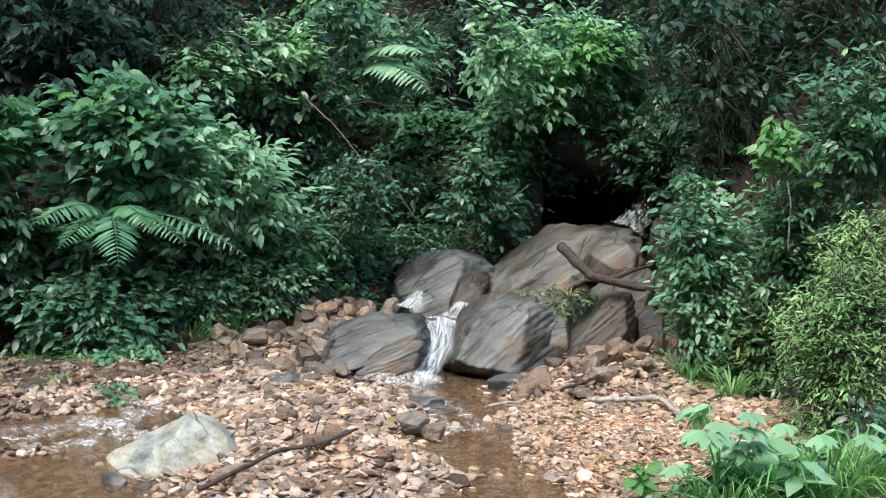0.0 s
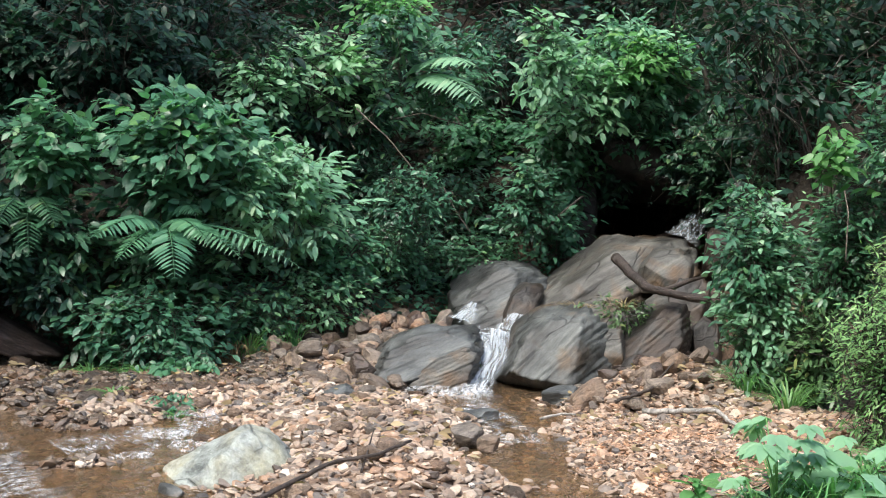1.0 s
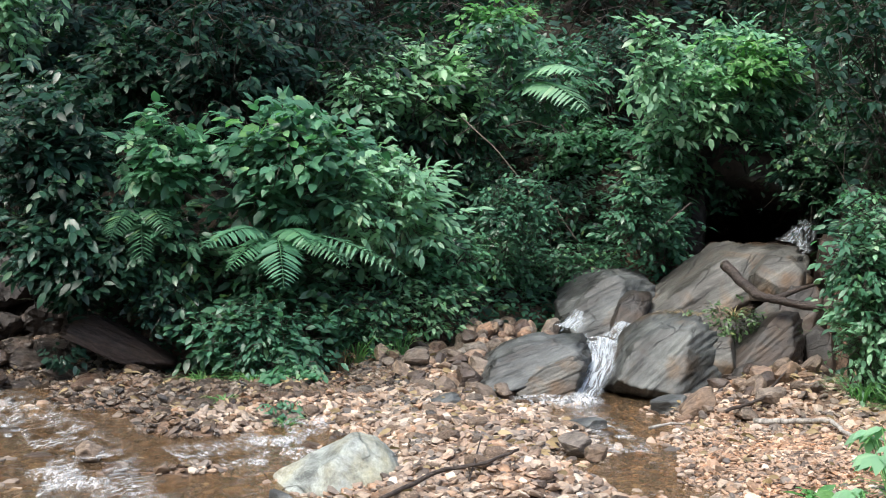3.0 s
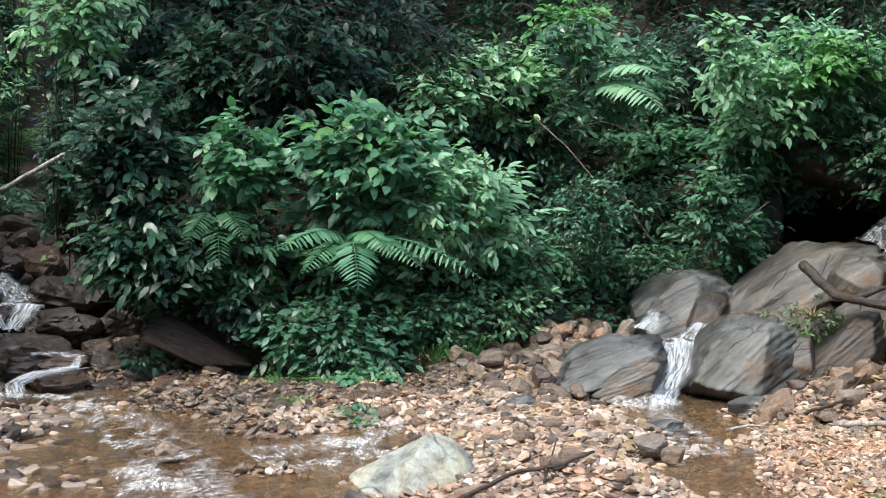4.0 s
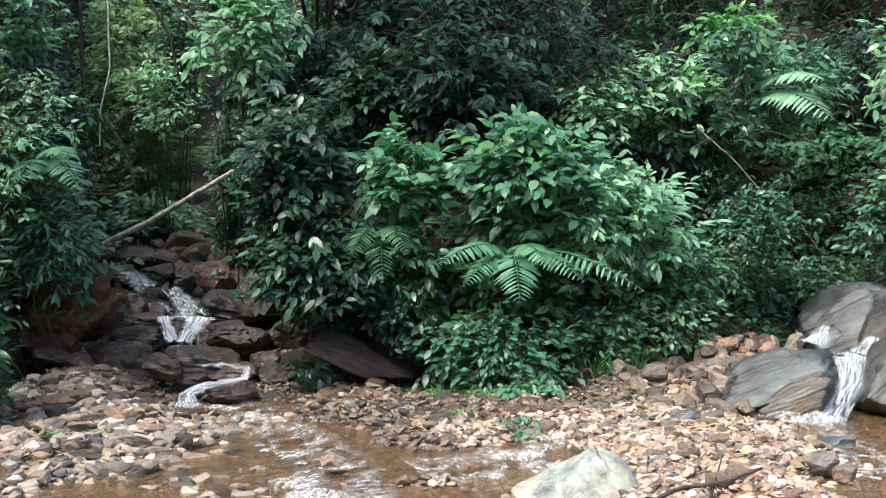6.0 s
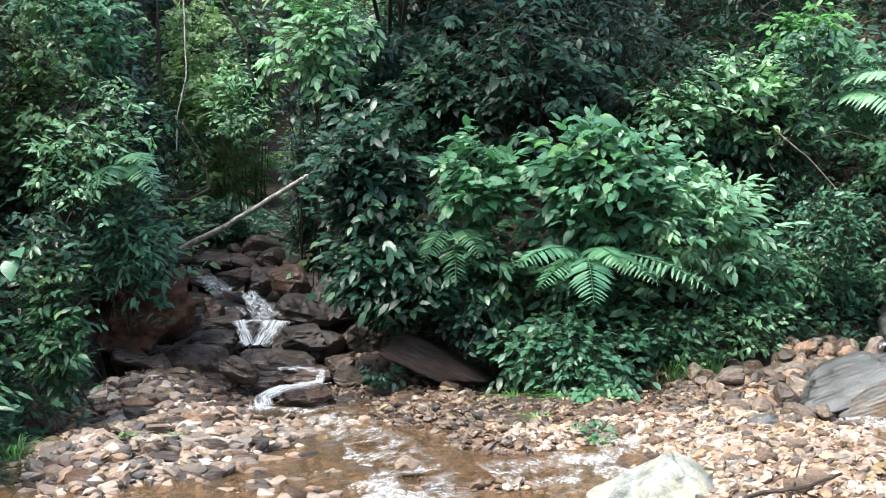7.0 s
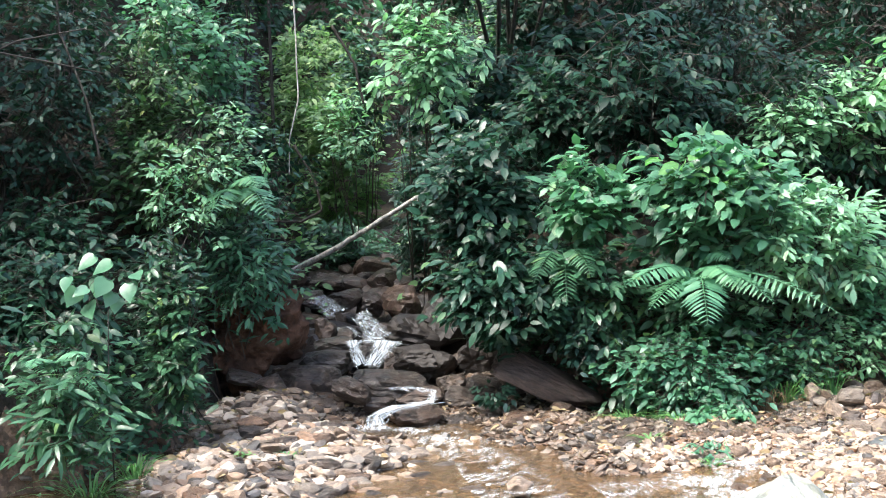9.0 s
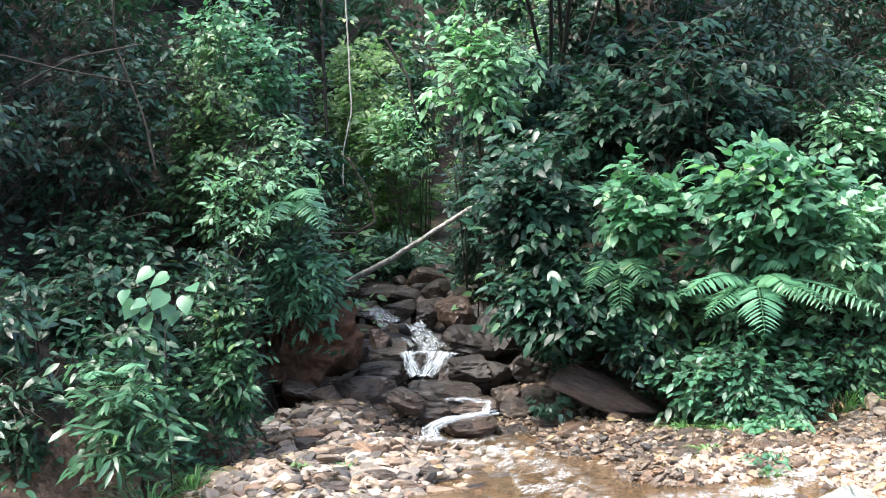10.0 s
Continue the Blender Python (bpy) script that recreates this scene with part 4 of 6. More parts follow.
def waterfall(name, pts, w0, w1, seed, label, strands=6, period=0.9, mat=None, bulge=0.05):
    root = new(name)
    part_of("sheet", sheet_mesh("sheet", pts, w0, w1, seed, mat or M_fall, bulge), root)
    rng = np.random.default_rng(seed)
    size = np.linalg.norm(np.array(pts[-1]) - np.array(pts[0]))
    for i in range(strands):
        ob = part_of("strand", strand_mesh(size * 0.3, max(0.014, w1 * 0.08), seed + i), root)
        FALLS.append((ob, pts, rng.uniform(-0.42, 0.42) * (w0 + w1) / 2, rng.uniform(0, period), period * rng.uniform(0.85, 1.2)))
    return tagged(root, label, "waterfall")


def foam_mesh(name, w, d, h, seed, mat):
    v, f = ico(4)
    p = v.copy()
    n1 = np.array([noise.noise(Vector((q[0] * 2.2, q[1] * 2.2, seed))) for q in v])
    n2 = np.array([noise.noise(Vector((q[0] * 8, q[1] * 8, q[2] * 8 + seed))) for q in v])
    p *= (1 + 0.35 * n1 + 0.12 * n2)[:, None]
    return mesh_of(name, (p * [w / 2, d / 2, h / 2]).tolist(), f.tolist(), mat)


def foam(x, y, z, w, d, h, seed, label, turn=0.0, bob=0.0):
    ob = new("foam", foam_mesh("foam", w, d, h, seed, M_foam))
    ob.matrix_basis = pose(x, y, z, 0, 0, turn)
    tagged(ob, label, "foam", "foam on the stream")
    if bob:
        FLECKS.append((ob, [(x, y, z)], turn, bob))
    return ob


waterfall("waterfall", [(2.63, 10.6, 0.36), (2.5, 10.15, 0.23), (2.37, 9.9, 0.12), (2.27, 9.72, 0.04)], 0.36, 0.26, 71, "white water falling between grey rocks into the pool", 10, 0.7, None, 0.03)
waterfall("waterfall", [(3.06, 11.25, 0.52), (2.93, 10.95, 0.45), (2.75, 10.6, 0.37)], 0.13, 0.22, 72, "narrow white chute of water above the main fall", 5, 0.6, None, 0.02)
waterfall("waterfall", [(2.61, 11.2, 0.54), (2.52, 11, 0.49), (2.38, 10.75, 0.44)], 0.08, 0.24, 73, "short white spill beside the dark rock", 5, 0.6, None, 0.02)
waterfall("waterfall", [(2.81, 10.62, 0.35), (2.6, 10.5, 0.34), (2.39, 10.5, 0.36)], 0.14, 0.16, 74, "water gathering on the ledge above the fall", 4, 0.8, M_thin, 0.02)
waterfall("waterfall", [(5.01, 12, 1.32), (4.86, 11.84, 1.22), (4.7, 11.69, 1.09)], 0.2, 0.34, 75, "dim bluish waterfall in the dark cave mouth", 4, 0.8, M_thin)
waterfall("waterfall", [(-3.85, 12.95, 0.92), (-3.66, 12.7, 0.86), (-3.49, 12.45, 0.8)], 0.2, 0.24, 70, "lacy water at the top of the cascade", 3, 0.8, M_thin, 0.02)
waterfall("waterfall", [(-3.5, 12.35, 0.64), (-3.35, 12.3, 0.66), (-3.18, 12.1, 0.61)], 0.06, 0.1, 76, "thin water over the upper steps of the cascade", 3, 0.8, M_thin, 0.02)
waterfall("waterfall", [(-3.24, 12.4, 0.8), (-3.08, 12.1, 0.7), (-2.89, 11.7, 0.6)], 0.16, 0.28, 77, "lacy white water over an upper step of the cascade", 7, 0.8, M_thin, 0.02)
waterfall("waterfall", [(-3.18, 11.58, 0.59), (-2.94, 11.62, 0.6), (-2.68, 11.68, 0.58)], 0.05, 0.05, 81, "thin lip of water along the middle step", 3, 0.8, M_thin, 0.01)
waterfall("waterfall", [(-3.1, 11.54, 0.6), (-3.03, 11.38, 0.51), (-2.93, 11.2, 0.42)], 0.12, 0.13, 79, "white water pouring over the middle step of the cascade", 5, 0.8, None, 0.02)
waterfall("waterfall", [(-2.8, 11.6, 0.59), (-2.83, 11.42, 0.5), (-2.85, 11.2, 0.41)], 0.26, 0.16, 80, "white curtain of water on the middle step of the cascade", 8, 0.8, None, 0.02)
waterfall("waterfall", [(-2.21, 10.8, 0.24), (-2.2, 10.7, 0.21), (-2.21, 10.58, 0.17)], 0.06, 0.1, 82, "small spill beside the reddish ledge", 2, 0.8, None, 0.02)
waterfall("waterfall", [(-2.57, 10.72, 0.28), (-2.41, 10.75, 0.28), (-2.2, 10.78, 0.25)], 0.05, 0.06, 83, "thin lip of water over the dark lower ledge", 2, 0.8, M_thin, 0.01)
waterfall("waterfall", [(-2.17, 10.55, 0.19), (-2.32, 10.42, 0.18), (-2.44, 10.25, 0.17), (-2.54, 10.08, 0.13), (-2.49, 9.9, 0.08)], 0.06, 0.17, 78, "lower white chute of the cascade", 8, 0.8, None, 0.02)
W_ = "white foam of broken water"
for i, (x, y, z, w, d, h, b) in enumerate((
        (2.02, 9.68, -0, 0.6, 0.24, 0.13, 0.02), (2.23, 9.63, 0, 0.3, 0.24, 0.16, 0.03), (2.28, 9.74, 0, 0.24, 0.2, 0.12, 0.03), (2.11, 8.77, 0, 0.24, 0.3, 0.04, 0.02), 
        (-0, 8.28, 0, 0.3, 0.28, 0.06, 0.03), (0.14, 7.93, 0, 0.24, 0.34, 0.05, 0.03), (-0.18, 7.69, 0, 0.22, 0.2, 0.03, 0.02), 
        (-1.24, 7.43, 0, 0.3, 0.24, 0.08, 0.03), (-1.04, 7.11, 0, 0.32, 0.2, 0.09, 0.03), 
        (-2.4, 10.25, 0, 0.5, 0.16, 0.04, 0.02), (-2.63, 10.28, 0, 0.3, 0.2, 0.08, 0.02))):
    foam(x, y, 0.005, w, d, h, 80 + i, W_, i * 23 % 40 - 20, b)
LEFT_RUN = [(-2.34, 9.93, 0), (-1.88, 9.01, 0), (-1.45, 8.26, 0), (-1.13, 7.28, 0), (-1.1, 6.0, 0.0)]
RIGHT_RUN = [(2.05, 9.32, -0), (2.19, 8.69, 0), (2.18, 7.78, 0), (1.83, 6.75, 0), (1.6, 5.6, 0.0)]
LEFT_RAPID = [(-2.22, 10.05, 0.02), (-1.82, 9.45, 0.02), (-1.48, 8.56, 0.02), (-1.17, 7.74, 0.02), (-1.03, 6.99, 0.02), (-0.84, 6.06, 0.02)]
RIGHT_RAPID = [(2.25, 9.69, 0.02), (2.17, 8.92, 0.02), (2.16, 8.43, 0.02), (2.09, 7.67, 0.02)]
MID_RAPID = [(0.57, 8.92, 0.02), (0.23, 8.60, 0.02), (0.01, 8.23, 0.02), (-0.21, 7.78, 0.02), (-0.49, 7.43, 0.02)]
for i, (run, w0, w1) in enumerate(((LEFT_RAPID, 0.35, 0.95), (RIGHT_RAPID, 0.25, 0.45), (MID_RAPID, 0.3, 0.5))):
    tagged(new("rapid", sheet_mesh("rapid", run, w0, w1, 140 + i, M_rapid, 0.012, 13, 40)), "rippled white water running over the shallow stones", "rapid", kind="structure")
for i in range(16):
    run = LEFT_RUN if i % 2 else RIGHT_RUN
    ob = new("foam_fleck", foam_mesh("foam_fleck", 0.03 + 0.015 * (i % 3), 0.06 + 0.02 * (i % 4), 0.01, 120 + i, M_foam))
    tagged(ob, "small white foam fleck drifting on the stream", "foam", "drifting foam flecks")
    FLECKS.append((ob, run, 0.03 * (i % 8) + 0.02, 0.0))


# ---- plants ----
def leaf_shape(length, width, fold=0.18, curl=0.25, heart=False):
    """One leaf along +y, its upper side to +z; folded on the midrib, the tip bent down."""
    if heart:
        prof = [(-0.04, 0.5), (0.08, 0.86), (0.25, 1.0), (0.46, 0.88), (0.66, 0.6), (0.85, 0.24)]
    else:
        prof = [(0.22, 0.85), (0.6, 0.9)]
    mid = [(0, 0.0, 0)] + [(0, t * length, -curl * length * t * t) for t, _ in prof] + [(0, length, -curl * length)]
    v, f = list(mid), []
    k = len(mid)
    for s in (-1, 1):
        base = len(v)
        for t, w in prof:
            v.append((s * w * width / 2, t * length, -curl * length * t * t + fold * w * width / 2))
        m_ = len(prof)
        tri = [(0, 1, base)] + [x for i in range(m_ - 1) for x in ((i + 1, i + 2, base + i + 1, base + i),)] + [(m_, k - 1, base + m_ - 1)]
        f += [t[::-1] if s > 0 else t for t in tri] if s < 0 else [t[::-1] for t in tri]
    return np.array(v, float), f


def frames_of(d, up_bias, rng, spread=0.5):
    """Turns with y along the directions d and z roughly upward."""
    d = d / np.linalg.norm(d, axis=1)[:, None]
    up = np.array([0, -0.45, 1.0]) * up_bias + rng.normal(size=d.shape) * spread
    x = np.cross(d, up)
    x /= np.linalg.norm(x, axis=1)[:, None] + 1e-9
    z = np.cross(x, d)
    return np.stack([x, d, z], -1)


def scatter_leaves(name, shape, at, turn, size, mat):
    v, f = shape
    pts = np.einsum("nij,kj->nki", turn, v) * size[:, None, None] + at[:, None, :]
    n, k = len(at), len(v)
    quads = []
    for i in range(n):
        o = i * k
        quads.extend([tuple(a_ + o for a_ in t) for t in f])
    return mesh_of(name, pts.reshape(-1, 3).tolist(), quads, mat)


def tubes(name, lines, mat, sides=5):
    """Tapered stems: each line is a list of points and two radii."""
    v, f = [], []
    for pts, r0, r1 in lines:
        pts = np.array(pts, float)
        n = len(pts)
        for i, p in enumerate(pts):
            d = pts[min(i + 1, n - 1)] - pts[max(i - 1, 0)]
            d /= np.linalg.norm(d) + 1e-9
            a_ = np.cross(d, (0.3, 0.9, 0.2))
            a_ /= np.linalg.norm(a_) + 1e-9
            b_ = np.cross(d, a_)
            r = r0 + (r1 - r0) * i / max(1, n - 1)
            for s in range(sides):
                t = 2 * math.pi * s / sides
                v.append(p + (a_ * math.cos(t) + b_ * math.sin(t)) * r)
        o = len(v) - n * sides
        for i in range(n - 1):
            for s in range(sides):
                q = (s + 1) % sides
                f.append((o + i * sides + s, o + i * sides + q, o + (i + 1) * sides + q, o + (i + 1) * sides + s))
        f.append(tuple(o + s for s in range(sides))[::-1])
        f.append(tuple(o + (n - 1) * sides + s for s in range(sides)))
    return mesh_of(name, v, f, mat)


def shrub(name, seed, height, radius, twigs, per_twig, leaf, mat, label, category="shrub", group="", lean=(0, -0.25), low=0.15, droop=0.5, twig_len=0.45, stem_mat=None, heart=False, fold=0.18, curl=0.3):
    rng = np.random.default_rng(seed)
    root = new(name)
    u = rng.normal(size=(twigs, 3))
    u /= np.linalg.norm(u, axis=1)[:, None]
    rad = rng.uniform(0.45, 1.0, twigs) ** 0.6
    lump = 1 + 0.35 * np.sin(u[:, 0] * 4 + seed) * np.cos(u[:, 2] * 5 + seed * 2)
    tip = u * (rad * lump)[:, None] * [radius, radius, height * (1 - low) / 2]
    tip += [0, 0, height * (1 + low) / 2]
    tip[:, :2] += np.outer(tip[:, 2], lean)
    out = u * [1, 1, 0.35] + [0, 0, 0.15] + rng.normal(size=u.shape) * 0.35
    out /= np.linalg.norm(out, axis=1)[:, None]
    lines = []
    stems = [np.array([rng.uniform(-1, 1) * radius * 0.2, rng.uniform(-1, 1) * radius * 0.2, -0.1]) for _ in range(4)]
    for i in range(0, twigs):
        a_ = stems[i % 4]
        b_ = tip[i] - out[i] * twig_len
        if i % 9 == 0:
            mid = a_ * 0.4 + b_ * 0.6 + [0, 0, height * 0.12]
            lines.append(([a_, a_ * 0.75 + mid * 0.25 + [0, 0, height * 0.1], mid, b_, tip[i]], 0.009, 0.003))
        else:
            lines.append(([b_ - out[i] * 0.3 - [0, 0, 0.15], b_, tip[i]], 0.006, 0.002))
    part_of("trunk", tubes("trunk", lines, stem_mat or M_bark, 3), root)
    at, dirs, size = [], [], []
    for i in range(twigs):
        side = np.cross(out[i], (0, 0, 1.0))
        side /= np.linalg.norm(side) + 1e-9
        for j in range(per_twig):
            t = (j + 0.5) / per_twig
            s = 1 if j % 2 else -1
            at.append(tip[i] - out[i] * twig_len * (1 - t) + rng.normal(size=3) * 0.01)
            w = 1.0 - 0.75 * t
            d = out[i] * (0.35 + 0.8 * t) + side * s * w - np.array([0, 0, droop * rng.uniform(0.4, 1.3)]) + rng.normal(size=3) * 0.18
            dirs.append(d)
            size.append(rng.uniform(0.65, 1.15) * (0.8 + 0.4 * math.sin(math.pi * min(1, t + 0.2))))
    at, dirs, size = np.array(at), np.array(dirs), np.array(size)
    turn = frames_of(dirs, 1.0, rng, 0.35)
    part_of("crown", scatter_leaves("crown", leaf_shape(leaf[0], leaf[1] * 0.85, fold, curl, heart), at, turn, size, mat), root)
    return tagged(root, label, category, group)


def crown(x, y, z, w, h, depth, seed, leaf, mat, label, n=420, per=8, name="shrub", category="shrub", group="shrubs of the forest edge", droop=0.35, twig=0.3, heart=False, fold=0.15, curl=0.22, stem=0.008, shell=0.4):
    """A shrub whose crown fills an ellipsoid round (x, y, z); its stems come out of the ground below."""
    rng = np.random.default_rng(seed)
    gy = y + 0.25 * depth
    while ground_z(x * gy / y, gy) < z - 0.42 * h and gy < y + 2.2:
        gy += 0.1
    gx = x * gy / y
    gz = ground_z(gx, gy)
    root = new(name)
    root.location = (gx, gy, gz)
    c = np.array([x - gx, y - gy, z - gz])
    twigs = max(6, n // per)
    u = rng.normal(size=(twigs, 3))
    u[:, 1] -= 0.35
    u /= np.linalg.norm(u, axis=1)[:, None]
    rad = rng.uniform(shell, 1.0, twigs) ** 0.6
    lump = 1 + 0.22 * np.sin(u[:, 0] * 5 + seed) * np.cos(u[:, 2] * 6 + seed * 2) + 0.1 * rng.normal(size=twigs)
    tip = c + u * (rad * lump)[:, None] * [w / 2, depth / 2, h / 2]
    low = np.array([ground_z(gx + a_[0], gy + a_[1]) - gz + 0.05 for a_ in tip])
    tip[:, 2] = np.maximum(tip[:, 2], low)
    out = u * [1, 1, 0.45] + [0, -0.25, 0.1] + rng.normal(size=u.shape) * 0.4
    out /= np.linalg.norm(out, axis=1)[:, None]
    lines, heads = [], []
    for k in range(6):
        a_ = np.array([rng.uniform(-0.2, 0.2) * w, rng.uniform(-0.1, 0.1), 0])
        a_[2] = ground_z(gx + a_[0], gy + a_[1]) - gz - 0.06
        b_ = c + rng.uniform(-0.3, 0.3, 3) * [w, depth, h]
        mid = a_ * 0.5 + b_ * 0.5 + [0, 0, 0.12 * h]
        lines.append(([a_, mid, b_], stem, stem * 0.5))
        heads.append(b_)
    heads = np.array(heads)
    for i in range(twigs):
        b_ = tip[i] - out[i] * twig
        k = int(np.argmin(((heads - b_) ** 2).sum(1)))
        lines.append(([heads[k] * 0.5 + b_ * 0.5 + [0, 0, 0.03], b_, tip[i]], 0.004, 0.0015))
    part_of("trunk", tubes("trunk", lines, M_bark, 3), root)
    t = (np.arange(per) + 0.5) / per
    side = np.cross(out, (0, 0, 1.0))
    side /= np.linalg.norm(side, axis=1)[:, None] + 1e-9
    at = (tip[:, None] - out[:, None] * (twig * (1 - t))[None, :, None]).reshape(-1, 3) + rng.normal(size=(twigs * per, 3)) * 0.012
    s = np.where(np.arange(per) % 2, 1.0, -1.0) * (1 - 0.75 * t)
    dirs = (out[:, None] * (0.35 + 0.8 * t)[None, :, None] + side[:, None] * s[None, :, None]).reshape(-1, 3)
    dirs[:, 2] -= droop * rng.uniform(0.3, 1.4, len(dirs))
    dirs += rng.normal(size=dirs.shape) * 0.2
    size = rng.uniform(0.55, 1.2, len(at))
    turns = frames_of(dirs, 1.0, rng, 0.35)
    if len(at) <= 160:
        one = mesh_of("leaf", *leaf_shape(leaf[0], leaf[1] * 0.85, fold, curl, heart), mat)
        for p_, q_, s_ in zip(at, turns, size):
            part_of("leaf", one, root, Matrix.LocRotScale(Vector(p_), Matrix(q_.tolist()).to_quaternion(), (s_, s_, s_)))
    else:
        part_of("crown", scatter_leaves("crown", leaf_shape(leaf[0], leaf[1] * 0.85, fold, curl, heart), at, turns, size, mat), root)
    return tagged(root, label, category, group)


def undergrowth(name, seed, count, area, keep, lift, leaf, mat, label, up=1.0):
    """Small plants that carpet a piece of ground."""
    rng = np.random.default_rng(seed)
    pts = np.stack([rng.uniform(area[0], area[2], count * 8), rng.uniform(area[1], area[3], count * 8)], -1)
    ok = keep(pts[:, 0], pts[:, 1]) & (np.abs(np.arctan2(pts[:, 0], pts[:, 1])) < 0.68)
    gx = (land(pts[:, 0] + 0.1, pts[:, 1]) - land(pts[:, 0] - 0.1, pts[:, 1])) / 0.2
    gy = (land(pts[:, 0], pts[:, 1] + 0.1) - land(pts[:, 0], pts[:, 1] - 0.1)) / 0.2
    steep = np.minimum(np.sqrt(1 + gx * gx + gy * gy), 4) / 4
    patch = (wobble(pts[:, 0] * 1.3, pts[:, 1] * 1.3, 0.8, 6) > rng.uniform(-1.2, 0.5, len(pts))) & (rng.uniform(0, 1, len(pts)) < steep)
    pts = pts[ok & patch][:count]
    z = land(pts[:, 0], pts[:, 1]) + lift * rng.uniform(0.05, 1.0, len(pts)) ** 1.5
    at = np.column_stack([pts, z])
    a_ = rng.uniform(0, 6.283, len(at))
    dirs = np.stack([np.cos(a_), np.sin(a_) - 0.5, rng.uniform(-0.5, 0.5, len(at))], -1)
    ob = new(name, scatter_leaves(name, leaf_shape(*leaf), at, frames_of(dirs, up, rng, 0.3), rng.uniform(0.5, 1.3, len(at)), mat))
    return tagged(ob, label, "undergrowth", kind="stuff")


def heart_vine(x, y, z, seed):
    """A climbing stem with a hand of broad heart-shaped leaves hanging from their stalks, faces to the light."""
    rng = np.random.default_rng(seed)
    root = new("climbing_plant")
    gx, gy = x - 0.12, y + 0.35
    root.location = (gx, gy, ground_z(gx, gy))
    c = np.array([x, y, z]) - np.array(root.location)
    one = mesh_of("leaf", *leaf_shape(0.135, 0.125, 0.1, 0.16, True), M_leaf_fresh)
    lines = [([(0, 0, -0.05), c * [0.6, 0.6, 0.5], c + [0, 0.06, 0.02]], 0.007, 0.004)]
    for row, count in enumerate((2, 4, 4, 2)):
        for k in range(count):
            at = c + [(k - (count - 1) / 2) * 0.12 + rng.normal() * 0.02, rng.uniform(-0.08, 0.05), 0.13 - row * 0.085 + rng.normal() * 0.02]
            lines.append(([c + [0, 0.06, 0.0], (at + c) / 2 + [0, 0.02, 0.05], at], 0.003, 0.002))
            d = Vector((rng.normal() * 0.35, -0.55, -0.75 + rng.normal() * 0.2)).normalized()
            face = Vector((rng.normal() * 0.25, -0.7, 0.75))
            sx = d.cross(face).normalized()
            part_of("leaf", one, root, Matrix.LocRotScale(Vector(at), Matrix((sx, d, sx.cross(d))).transposed().to_quaternion(), (1.0,) * 3 if rng.uniform() < 0.5 else (0.8,) * 3))
    part_of("trunk", tubes("trunk", lines, M_bark, 4), root)
    return tagged(root, "climbing plant with big heart-shaped leaves on the bank", "climbing plant")


on_bank = lambda x, y: (over_bank(x, y) > 0.02 + 0.2 * wobble(x, y, 2, 99)) & (land(x, y) < 1.9 + 0.27 * y) & (y < 24)
undergrowth("undergrowth", 1, 18000, (-11, 7, 9.5, 23), on_bank, 0.4, (0.1, 0.060), M_leaf, "low green undergrowth covering the forest slope")
undergrowth("undergrowth", 2, 18000, (-11, 7, 9.5, 23), on_bank, 0.6, (0.13, 0.072), M_leaf_dark, "dark low undergrowth on the shaded slope")
undergrowth("undergrowth", 3, 5000, (0.3, 10.5, 3.2, 16), on_bank, 0.25, (0.06, 0.034), M_leaf_bright, "small bright seedlings on the slope above the stones")

# crowns, east to west: right bank, slope above the waterfall
crown(4.08, 8.58, 0.82, 0.69, 1.59, 0.9, 201, (0.072, 0.041), M_leaf_pale, "bushy green shrub with small pale leaves on the bank", 3510, 8)
crown(4.54, 8.23, 1.21, 0.76, 1.29, 0.9, 202, (0.076, 0.036), M_leaf_fresh, "green bank shrub with small narrow leaves", 2970, 8)
crown(4.27, 8.15, 0.49, 0.55, 0.87, 0.7, 203, (0.085, 0.031), M_leaf_olive, "grassy olive-green shrub hanging over the bank", 1620, 8)
crown(4.9, 7.9, 1.99, 1.11, 1.07, 1.2, 204, (0.085, 0.042), M_leaf_fresh, "overhanging branch with broad green leaves", 2300, 7)
crown(4.26, 7.93, 1.82, 0.54, 0.46, 0.4, 205, (0.111, 0.066), M_leaf_young, "young yellow-green climbing plant", 148, 6, stem=0.006)
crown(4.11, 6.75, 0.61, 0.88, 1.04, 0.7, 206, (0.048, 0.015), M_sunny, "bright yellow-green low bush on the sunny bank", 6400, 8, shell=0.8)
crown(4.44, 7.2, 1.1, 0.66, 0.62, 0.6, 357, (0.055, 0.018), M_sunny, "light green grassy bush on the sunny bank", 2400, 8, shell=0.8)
crown(3.94, 6.03, 0.19, 0.69, 0.5, 0.8, 207, (0.068, 0.041), M_leaf, "dark green herb bush at the path", 2025, 8)
crown(4.51, 12.41, 2.57, 1.7, 1.41, 1.6, 211, (0.111, 0.061), M_leaf_bright, "tall shrub with yellowish-green leaves above the cave", 2565, 7)
crown(4.37, 11.82, 2.79, 0.92, 0.6, 0.8, 212, (0.128, 0.056), M_leaf_young, "pale green spreading branch with long leaves", 459, 7)
crown(3.73, 12.66, 1.96, 0.93, 1.18, 1.2, 213, (0.102, 0.056), M_leaf_bright, "green shrub with drooping oval leaves", 1755, 7)
crown(5.25, 11.89, 1.87, 1.44, 1.11, 1.5, 214, (0.076, 0.046), M_leaf, "dark shrub hanging over the cave mouth", 3510, 8)
crown(6.01, 12.2, 2.73, 1.92, 1.17, 1.6, 215, (0.085, 0.051), M_leaf, "dark tree foliage over the ravine", 2970, 8)
crown(5.13, 10.85, 2.37, 0.77, 0.36, 0.5, 216, (0.145, 0.076), M_leaf_pale, "thin branch with a few large pale leaves", 81, 5)
